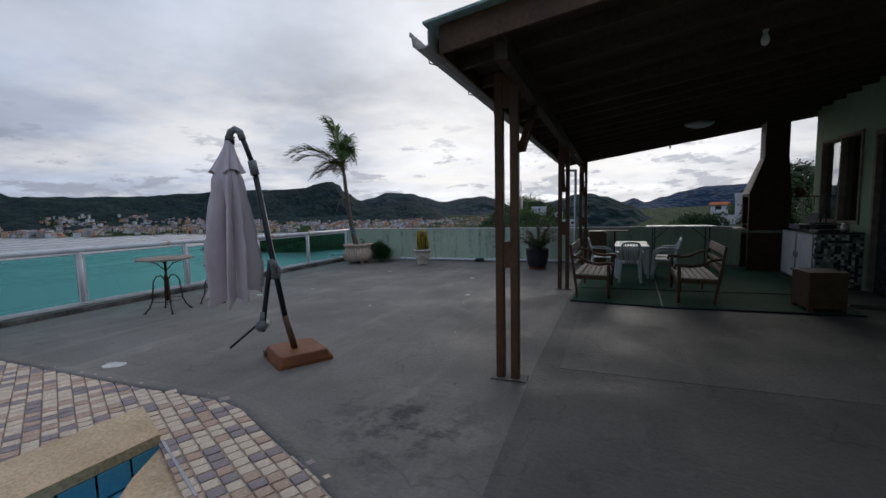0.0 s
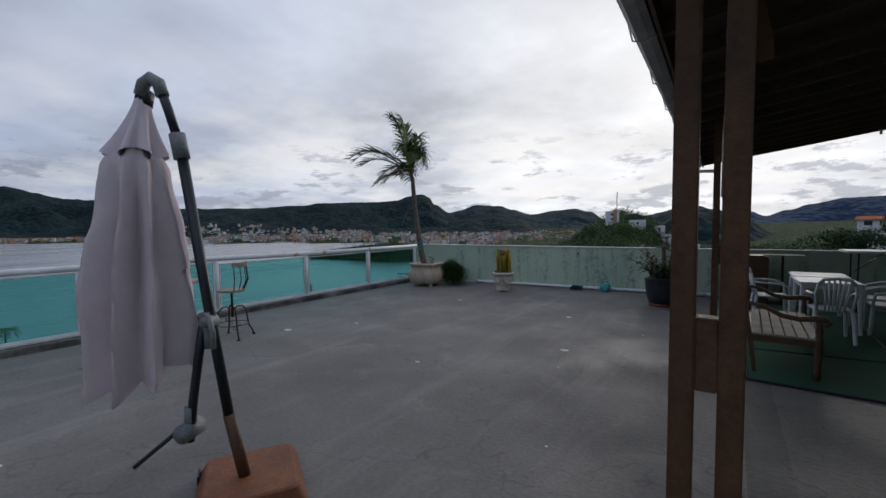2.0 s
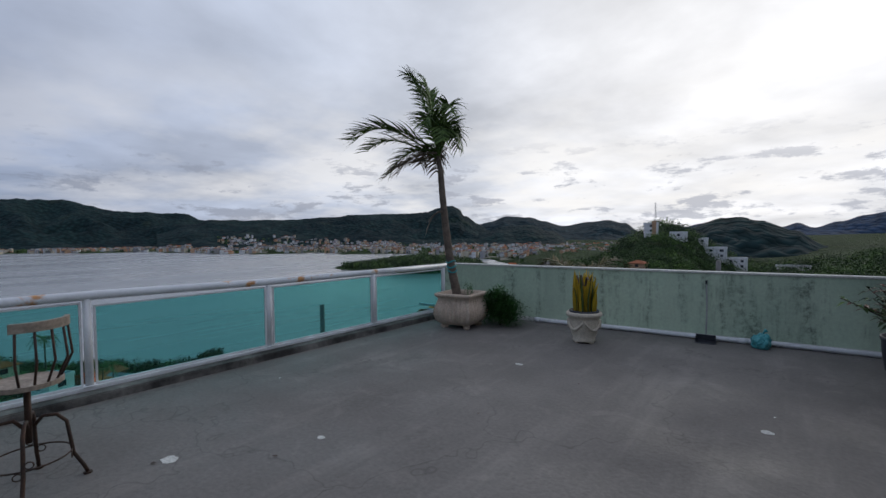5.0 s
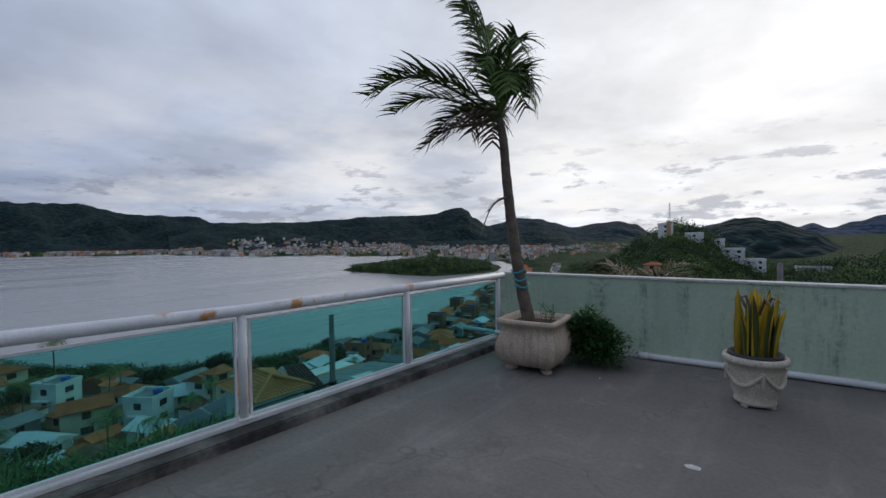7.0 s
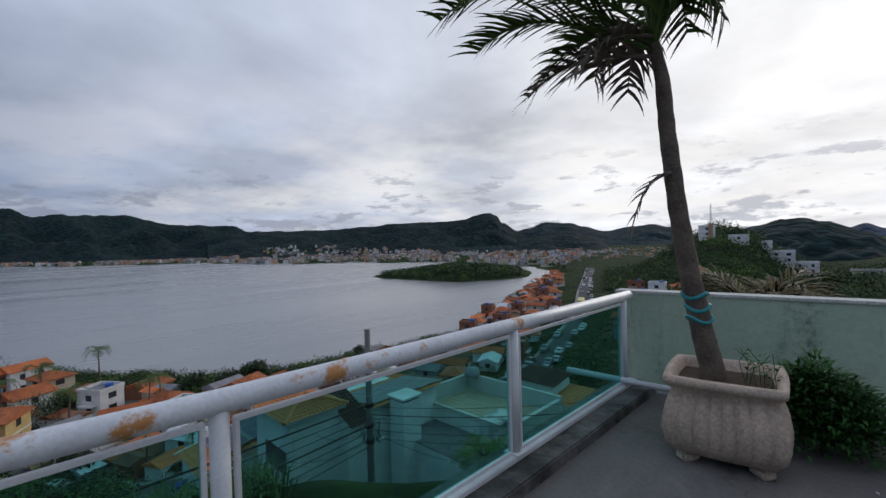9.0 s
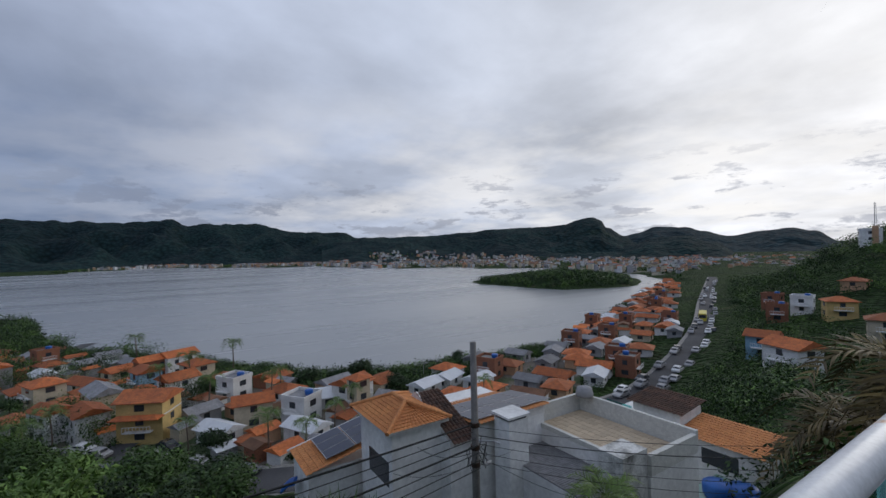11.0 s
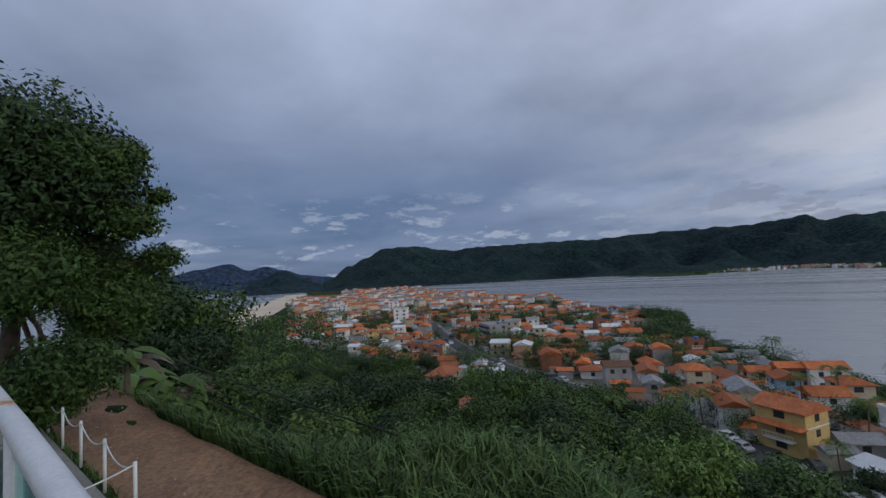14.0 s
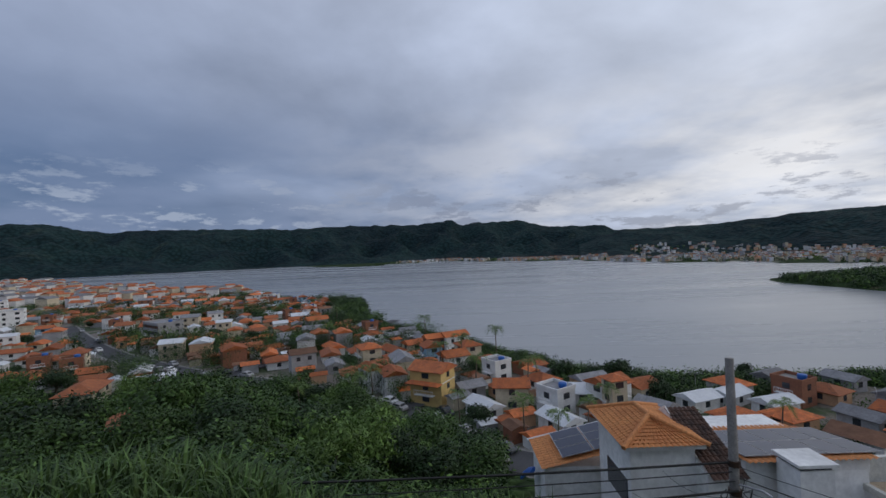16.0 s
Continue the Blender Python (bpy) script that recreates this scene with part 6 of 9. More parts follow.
    fl = thing("ceiling_lamp", "oval fluorescent ceiling lamp with pale diffuser", "lamp", pose(3.1, 11.8, roof_z(3.1) - 0.11, 0, 0, 10))
    part("frame", lathe(bmesh.new(), [(0.24, -0.05), (0.27, -0.04), (0.27, 0.0), (0.1, 0.0)], 28), "steel", fl, smooth=True)
    part("diffuser", lathe(bmesh.new(), [(0.03, -0.10), (0.14, -0.09), (0.22, -0.06), (0.24, -0.04)], 28), "white_plastic", fl, "pale plastic diffuser", smooth=True)
    sm = thing("junction_box", "small pale box on the roof boards", "box", pose(2.8, 9.5, roof_z(2.8) - 0.055))
    part("cover", boxed(-0.07, -0.05, -0.03, 0.07, 0.05, 0.055, 0.008), "galvanised", sm)


MOSAIC = {}


def mosaic_mesh(key):
    if key not in MOSAIC:
        bm = boxed(0.0, 0.0, 0.0, 0.047, 0.01, 0.047)
        me = bpy.data.meshes.new("mosaic_tile")
        bm.to_mesh(me)
        bm.free()
        me.materials.append(M[key])
        MOSAIC[key] = me
    return MOSAIC[key]


def frame_bm(y0, y1, z0, z1):
    bm = bmesh.new()
    for a in ((y0, z0, y1, z0 + 0.02), (y0, z1 - 0.02, y1, z1), (y0, z0 + 0.02, y0 + 0.02, z1 - 0.02), (y1 - 0.02, z0 + 0.02, y1, z1 - 0.02)):
        box(bm, -0.005, a[0], a[1], 0.001, a[2], a[3])
    return bm


def open_box(x0, y0, z0, x1, y1, z1, wall, depth):
    """A masonry block, hollow towards the seating."""
    bm = bmesh.new()
    box(bm, x0, y0, z0, x1, y0 + wall, z1)
    box(bm, x0, y1 - wall, z0, x1, y1, z1)
    box(bm, x0 + depth, y0 + wall, z0, x1, y1 - wall, z1)
    box(bm, x0, y0 + wall, z1 - 0.06, x0 + depth, y1 - wall, z1)
    return bm


def make_small_things():
    # drain pipe along the parapet's foot
    p = thing("drain_pipe", "white plastic drain pipe along the parapet foot", "pipe")
    x0, x1 = -5.15, 0.30
    part("pipe", tube([(x, wall_y(x) - 0.065, 0.042 + 0.004 * math.sin(3 * x)) for x in [x0 + (x1 - x0) * k / 14 for k in range(15)]], 0.037, 10), "white_plastic", p, smooth=True)
    for x in (-5.1, -2.0, 0.27):
        part("joint", tube([(x - 0.05, wall_y(x - 0.05) - 0.065, 0.043), (x + 0.05, wall_y(x + 0.05) - 0.065, 0.043)], 0.044, 10), "white_plastic", p, smooth=True)
    sp = thing("overflow_pipe", "short white pipe through the parapet corner", "pipe")
    part("pipe", tube([(-6.55, 13.36, 0.16), (-7.6, 13.30, 0.17)], 0.03, 9), "white_plastic", sp, smooth=True)
    d = thing("dustpan", "black dustpan with a long grey handle by the parapet", "dustpan", pose(-2.45, 13.93, 0, 0, 0, 6))
    bm = bmesh.new()
    box(bm, -0.13, -0.14, 0.0, 0.13, 0.10, 0.006)
    box(bm, -0.13, 0.09, 0.0, 0.13, 0.10, 0.09)
    box(bm, -0.13, -0.10, 0.0, -0.12, 0.10, 0.07)
    box(bm, 0.12, -0.10, 0.0, 0.13, 0.10, 0.07)
    part("pan", bm, "black_plastic", d)
    part("handle", tube([(0, 0.10, 0.05), (0.01, 0.14, 0.5), (0.0, 0.155, 0.86)], 0.010, 7), "galvanised", d)
    part("grip", tube([(0.0, 0.155, 0.84), (0.0, 0.158, 0.90)], 0.014, 7), "black_plastic", d)
    bag = thing("plastic_bag", "crumpled teal plastic bag on the floor", "bag", pose(-1.78, 13.98, 0))
    bm = bmesh.new()
    bmesh.ops.create_icosphere(bm, subdivisions=4, radius=0.12)
    for v in bm.verts:
        n = noise.noise(v.co * 14) * 0.035 + noise.noise(v.co * 34) * 0.018
        v.co = v.co * (1 + n / 0.12 * 0.9)
        v.co.z = max(-0.09, v.co.z * 1.0) + 0.09
    part("film", bm, M["teal_bag"], bag)
    part("knot", tube([(0, 0, 0.19), (0.02, 0.0, 0.23), (0.05, 0.01, 0.26)], [0.02, 0.012, 0.03], 7), M["teal_bag"], bag)
    # worn spots and litter on the floor
    rng = random.Random(17)
    for x, y, r in ((-3.4, 4.15, 0.13), (-5.0, 7.7, 0.07), (-1.0, 9.0, 0.06), (-4.4, 8.6, 0.04), (-2.3, 7.6, 0.035), (-1.6, 10.9, 0.05), (-4.1, 11.3, 0.05)):
        pts = [(x + r * rng.uniform(0.7, 1.15) * math.cos(a), y + r * rng.uniform(0.5, 0.9) * math.sin(a)) for a in (2 * math.pi * i / 11 for i in range(11))]
        ob = part("chipped_patch", flat_block(pts, -0.002, 0.003), "chalk")
        tagged(ob, "pale chipped patch in the screed", "patch", kind="structure")
    for k in range(26):
        x, y = rng.uniform(-6.4, 0.4), rng.uniform(4.3, 13.3)
        bm = bmesh.new()
        leaf_blade(bm, (0, 0, 0.004), (1, 0, 0.05), rng.uniform(0.03, 0.07), rng.uniform(0.008, 0.016), 0.0)
        lf = part("fallen_leaf", bm, rng.choice(("dry_frond", "chalk", "dark_wood")))
        lf.matrix_basis = pose(x, y, 0.001, 0, 0, rng.uniform(0, 360))
        tagged(lf, "small dry leaf on the floor", "leaf", "fallen leaves")


M["teal_string"] = mat("teal_string", (0.03, 0.30, 0.30), (0.02, 0.22, 0.23), 0.5, 8, 60, 0.1)
M["teal_bag"] = mat("teal_bag", (0.08, 0.36, 0.38), (0.05, 0.26, 0.28), 0.35, 8, 40, 0.2)
tile_ground()
make_umbrella()
make_bistro()
make_palm()
make_fern()
make_urn()
make_black_pot()
make_veranda()
make_small_things()

# ---- lane, slope and vegetation ----
def land_z(x, y):
    return max(ground(x, y), LAKE + 0.4)


def lane_and_chain():
    rng = random.Random(4)
    verts, faces = [], []
    n, m = 10, 70
    for j in range(m + 1):
        y = -14.0 + 22.0 * j / m
        for i in range(n + 1):
            u = i / n
            x = -9.15 - 2.25 * u - 0.5 * smoothstep(-3, -14, y) * u + 0.12 * noise.noise((y * 0.7, i * 0.3, 0)) * (1 if i in (0, n) else 0)
            z = -2.24 + 0.05 * noise.noise((x * 1.4, y * 0.8, 0)) - 0.05 * math.exp(-((u - 0.3) / 0.1) ** 2) - 0.05 * math.exp(-((u - 0.72) / 0.1) ** 2)
            verts.append((x, y, z))
    for j in range(m):
        for i in range(n):
            a = j * (n + 1) + i
            faces.append((a, a + 1, a + n + 2, a + n + 1))
    tagged(poly_mesh("road_lane", verts, faces, "dirt", smooth=True), "rutted red dirt lane below the terrace", "lane", kind="structure")
    tagged(part("pavement_lane", boxed(-8.95, -14.0, -2.5, -7.22, 13.5, -2.12, 0.02), "concrete"), "dark concrete walk between house and lane", "pavement", kind="structure")
    st = []
    for k in range(260):
        u = rng.random()
        st.append((rng.uniform(-11.3, -9.2), rng.uniform(-12, 7.5), rng.uniform(0.01, 0.045)))
    vs, fs = [], []
    for x, y, r in st:
        b = len(vs)
        z = -2.24
        for k in range(5):
            a = 2 * math.pi * k / 5 + x
            vs.append((x + r * math.cos(a) * rng.uniform(0.7, 1.1), y + r * math.sin(a) * rng.uniform(0.7, 1.1), z - 0.02))
        vs.append((x, y, z + r * 0.7))
        fs += [(b + k, b + (k + 1) % 5, b + 5) for k in range(5)]
    tagged(poly_mesh("gravel", vs, fs, "concrete"), "loose stones on the dirt lane", "gravel", kind="stuff")
    fence = thing("chain_fence", "white posts linked by a sagging white chain", "fence", pose(-8.98, 0, -2.12))
    ys = [-6.1, -4.1, -2.1, -0.1, 1.8]
    for y in ys:
        part("post", tube([(0, y, 0), (0, y, 1.0)], 0.03, 10), "white_paint", fence, smooth=True)
    spans = [((0, a, 0.96), (0, b, 0.96), 0.22) for a, b in zip(ys, ys[1:])] + [((0, 1.8, 0.96), (1.6, 1.9, 0.90), 0.10)]
    for p, q, sag in spans:
        p, q = Vector(p), Vector(q)
        ch = part("chain", tube([p.lerp(q, u / 12) - Vector((0, 0, 4 * sag * (u / 12) * (1 - u / 12))) for u in range(13)], 0.013, 6), "white_plastic", fence, "white plastic chain", smooth=True)


def blades(bm_v, bm_f, x, y, z, h, w, rng, lean=0.5):
    a = rng.uniform(0, 6.28)
    d = Vector((math.cos(a), math.sin(a), 0))
    s = Vector((-d.y, d.x, 0)) * w
    p = Vector((x, y, z))
    q = p + d * h * lean * 0.35 + Vector((0, 0, h * 0.65))
    t = p + d * h * lean + Vector((0, 0, h * rng.uniform(0.7, 0.95)))
    n = len(bm_v)
    bm_v += [p - s, p + s, q + s * 0.8, q - s * 0.8, t]
    bm_f += [(n, n + 1, n + 2, n + 3), (n + 3, n + 2, n + 4)]


def make_grass():
    rng = random.Random(9)
    vs, fs = [], []
    for k in range(15000):
        y = rng.uniform(-12, 12)
        x = -11.45 - 0.5 * smoothstep(-3, -14, y) - abs(rng.gauss(0, 1.3))
        blades(vs, fs, x, y, ground(x, y) - 0.05, rng.uniform(0.3, 0.85), rng.uniform(0.012, 0.022), rng, rng.uniform(0.3, 0.9))
    for k in range(11000):
        az, r = rng.uniform(76, 150), 7.5 + 8 * rng.random() ** 0.9
        x, y = at_polar(az, r)
        if x > -11.6:
            continue
        blades(vs, fs, x, y, ground(x, y) - 0.05, rng.uniform(0.4, 1.1), rng.uniform(0.015, 0.03), rng, rng.uniform(0.2, 0.8))
    for k in range(900):
        y = rng.uniform(-9, 8)
        blades(vs, fs, -9.03 + rng.uniform(-0.1, 0.06), y, -2.25, rng.uniform(0.1, 0.3), 0.01, rng)
    tagged(poly_mesh("grass", vs, fs, "grass"), "long green grass on the bank below the lane", "grass", kind="stuff")


def leaf_cloud(rng, blobs, count, size, flat=0.8):
    """Leaf clumps scattered through overlapping lumps, with gaps between them."""
    vs, fs = [], []
    weights = [b[3] ** 2 for b in blobs]
    for cx, cy, cz, r in rng.choices(blobs, weights, k=count):
        d = Vector((rng.gauss(0, 1), rng.gauss(0, 1), rng.gauss(0, 1)))
        d.normalize()
        q = r * (rng.uniform(0.55, 1.0) if rng.random() < 0.6 else abs(rng.gauss(0.75, 0.32)))
        q = min(q, 1.12 * r)
        q *= 1.0 + 0.34 * noise.noise((d.x * 2.1 + cx, d.y * 2.1 + cy, d.z * 2.1 + cz))
        p = Vector((cx, cy, cz)) + Vector((d.x * q * 1.15, d.y * q * 1.15, d.z * q * flat))
        nrm = (d + Vector((rng.uniform(-1, 1), rng.uniform(-1, 1), rng.uniform(-0.3, 1.0)))).normalized()
        u = nrm.orthogonal().normalized()
        w = nrm.cross(u)
        a = rng.uniform(0, 6.28)
        u, w = u * math.cos(a) + w * math.sin(a), w * math.cos(a) - u * math.sin(a)
        s = size * rng.uniform(0.6, 1.3)
        n = len(vs)
        vs += [p - u * s, p + w * s * 0.45 - nrm * s * 0.15, p + u * s, p - w * s * 0.45 - nrm * s * 0.15]
        fs.append((n, n + 1, n + 2, n + 3))
    return vs, fs


def make_tree(name, label, m, rng, height, radius, leaves, size, material, lumps=9, category="tree", group=""):
    t = thing(name, label, category, m, group)
    bm = bmesh.new()
    trunk_h = height * 0.45
    sweep(bm, [(0, 0, -0.5), (0.1, 0.05, trunk_h * 0.5), (0.0, 0.1, trunk_h)], [0.05 * height ** 0.75, 0.04 * height ** 0.75, 0.03 * height ** 0.75], 8)
    blobs = []
    for k in range(lumps):
        a = 2 * math.pi * k / lumps + rng.uniform(-0.4, 0.4)
        rr = radius * rng.uniform(0.25, 0.68) if k else 0
        h = height - radius * rng.uniform(0.35, 1.1) if k else height - radius * 0.55
        b = (rr * math.cos(a), rr * math.sin(a), h, radius * rng.uniform(0.34, 0.55))
        blobs.append(b)
        sweep(bm, [(0, 0.1, trunk_h * rng.uniform(0.7, 1.0)), (b[0] * 0.5, b[1] * 0.5, (trunk_h + h) / 2), (b[0], b[1], h)], [0.016 * height ** 0.8, 0.011 * height ** 0.8, 0.004 * height ** 0.8], 5)
    part("trunk", bm, "bark", t)
    vs, fs = leaf_cloud(rng, blobs, leaves, size)
    poly_mesh("crown", vs, fs, material, t)
    return t


def make_palm_tree(m, rng, height, spread, label="coconut palm with a slender leaning trunk", fronds=15, material="frond", droop=1.0, group="coconut palms", dense=False):
    t = thing("palm_tree", label, "palm", m, group)
    lean = rng.uniform(-0.06, 0.06) * height
    part("trunk", tube([(0, 0, -0.5), (lean * 0.3, 0, height * 0.5), (lean, 0, height)], [0.17, 0.13, 0.10], 8), "palm_trunk", t, smooth=True)
    bl, br = bmesh.new(), bmesh.new()
    for k in range(fronds):
        a = 2 * math.pi * k / fronds * 2.4
        up = rng.uniform(0.1, 1.0)
        frond(bl, (lean, 0, height), (math.cos(a), math.sin(a)), spread * rng.uniform(0.8, 1.1), spread * 0.55 * up, spread * (0.75 - 0.4 * up) * droop, 22 if dense else 16, spread * 0.34, 0.7, Vector((0, 0, 0)), rng, bmr=br, width=0.022 if dense else 0.028 * spread / 2.0)
    part("ribs", br, material, t)
    part("crown", bl, material, t)
    return t


def far_from_road(x, y, d):
    return all((p.x - x) ** 2 + (p.y - y) ** 2 > d * d for p in road_line)


# ---- houses ----
def tile_plane(bm, p00, p10, p01, rows, cols, depth=0.05):
    """A roof plane of barrel tiles: p00-p10 along the eave, p00-p01 up the slope."""
    p00, p10, p01 = Vector(p00), Vector(p10), Vector(p01)
    u, v = p10 - p00, p01 - p00
    n = u.cross(v).normalized()
    if n.z < 0:
        n = -n
    per = 4
    prev = None
    for r in range(rows):
        for e in (0, 1):
            vv = (r + e) / rows
            row = []
            for c in range(cols * per + 1):
                h = depth * abs(math.sin(math.pi * c / per / 1.0)) + (0.035 if e == 0 else 0.0)
                row.append(bm.verts.new(p00 + u * (c / (cols * per)) + v * vv + n * h))
            if prev:
                for c in range(len(row) - 1):
                    bm.faces.new((prev[c], prev[c + 1], row[c + 1], row[c]))
            prev = row
    return bm


def hip_roof(w, d, z, h, over=0.4, gable=False):
    bm = bmesh.new()
    x, y = w / 2 + over, d / 2 + over
    ins = 0.0 if gable else min(y, x * 0.9)
    vs = [bm.verts.new(p) for p in ((-x, -y, z), (x, -y, z), (x, y, z), (-x, y, z), (-x + ins, 0, z + h), (x - ins, 0, z + h))]
    lo = [bm.verts.new((v.co.x, v.co.y, z - 0.12)) for v in vs[:4]]
    for f in ((0, 1, 5, 4), (2, 3, 4, 5), (1, 2, 5), (3, 0, 4)):
        bm.faces.new([vs[i] for i in f])
    for i in range(4):
        bm.faces.new((lo[i], lo[(i + 1) % 4], vs[(i + 1) % 4], vs[i]))
    bm.faces.new(lo[::-1])
    return bm


def house(label, w, d, floors, roof, wall, roofm, m, rng, group="town houses", extra=True, size=0.7):
    h = thing("house", label, "house", m, group)
    w, d = w * size, d * size
    H = 2.35 * floors
    part("wall", boxed(-w / 2, -d / 2, -2.0, w / 2, d / 2, H), wall, h)
    if roof == "flat":
        bm = bmesh.new()
        for a in ((-w / 2 - 0.1, -d / 2 - 0.1, w / 2 + 0.1, -d / 2 + 0.1), (-w / 2 - 0.1, d / 2 - 0.1, w / 2 + 0.1, d / 2 + 0.1), (-w / 2 - 0.1, -d / 2 + 0.1, -w / 2 + 0.1, d / 2 - 0.1), (w / 2 - 0.1, -d / 2 + 0.1, w / 2 + 0.1, d / 2 - 0.1)):
            box(bm, a[0], a[1], H, a[2], a[3], H + 0.7)
        part("parapet", bm, wall, h)
        part("roof", boxed(-w / 2 + 0.1, -d / 2 + 0.1, H, w / 2 - 0.1, d / 2 - 0.1, H + 0.1), roofm, h)
        if extra:
            tank = part("water_tank", lathe(bmesh.new(), [(0.65, H + 0.1), (0.75, H + 0.2), (0.8, H + 0.95), (0.7, H + 1.05), (0.2, H + 1.12)], 14), "blue_tank", h, "blue plastic water tank", smooth=True)
            tank.matrix_basis = Matrix.Translation((w * 0.22, d * 0.15, 0))
    else:
        part("roof", hip_roof(w, d, H, min(w, d) * 0.24, 0.5, roof == "gable"), roofm, h)
        if roof == "gable":
            bm = bmesh.new()
            for s in (-1, 1):
                vs = [bm.verts.new(p) for p in ((s * w / 2, -d / 2, H), (s * w / 2, d / 2, H), (s * w / 2, 0, H + min(w, d) * 0.22))]
                bm.faces.new(vs)
            part("gable_end", bm, wall, h)
    for f in range(floors):
        z0 = 2.35 * f + 0.85
        for side in range(4):
            span = w if side % 2 == 0 else d
            n = max(1, int(span / 3.9))
            for k in range(n):
                c = -span / 2 + span * (k + 0.5) / n
                ww = rng.choice((0.55, 0.65, 0.8))
                if side == 0:
                    b = boxed(c - ww, -d / 2 - 0.04, z0, c + ww, -d / 2 + 0.05, z0 + 1.1)
                elif side == 2:
                    b = boxed(c - ww, d / 2 - 0.05, z0, c + ww, d / 2 + 0.04, z0 + 1.1)
                elif side == 1:
                    b = boxed(w / 2 - 0.05, c - ww, z0, w / 2 + 0.04, c + ww, z0 + 1.1)
                else:
                    b = boxed(-w / 2 - 0.04, c - ww, z0, -w / 2 + 0.05, c + ww, z0 + 1.1)
                part("window", b, "dark_window", h)
    if extra and floors > 1:
        bm = bmesh.new()
        box(bm, -w * 0.3, -d / 2 - 1.0, 2.25, w * 0.3, -d / 2, 2.4)
        for k in range(9):
            x = -w * 0.3 + w * 0.6 * k / 8
            box(bm, x - 0.03, -d / 2 - 1.0, 2.4, x + 0.03, -d / 2 - 0.94, 3.25)
        box(bm, -w * 0.3, -d / 2 - 1.02, 3.25, w * 0.3, -d / 2 - 0.92, 3.33)
        part("balcony", bm, "wall_white", h, "white railed balcony")
    return h


PROTO_SPECS = [
    ("low white house under an orange hipped tile roof", 9, 7.5, 1, "hip", "wall_white", "roof_tile"),
    ("two-storey white house under an orange tile roof", 9, 8, 2, "gable", "wall_white", "roof_tile"),
    ("cream house with an orange tile roof", 8, 7, 1, "gable", "wall_cream", "roof_tile"),
    ("two-storey yellow house with an orange tile roof", 9, 7, 2, "hip", "wall_yellow", "roof_tile"),
    ("peach house with an orange tile roof", 8.5, 7, 1, "hip", "wall_peach", "roof_tile"),
    ("flat-roofed white house with a blue tank", 7.5, 7, 2, "flat", "wall_white", "roof_grey"),
    ("bare brick house with a flat roof and tank", 7.5, 6.5, 2, "flat", "brick", "concrete"),
    ("grey house under a sheet roof", 8, 6, 1, "gable", "wall_grey", "roof_grey"),
    ("long white house with an old tile roof", 11, 7, 1, "gable", "wall_white", "roof_tile"),
    ("pale blue two-storey house with a tile roof", 7.5, 7, 2, "gable", "wall_blue", "roof_tile"),
    ("white shed under a pale metal roof", 9, 6, 1, "gable", "wall_white", "roof_white"),
    ("cream two-storey house with a hipped tile roof", 9, 8, 2, "hip", "wall_cream", "roof_tile"),
]
protos = []


def lake_side(x, y):
    """How far a place lies on the lagoon's side of the avenue."""
    p = min(road_line, key=lambda p: (p.x - x) ** 2 + (p.y - y) ** 2)
    return p.x - x


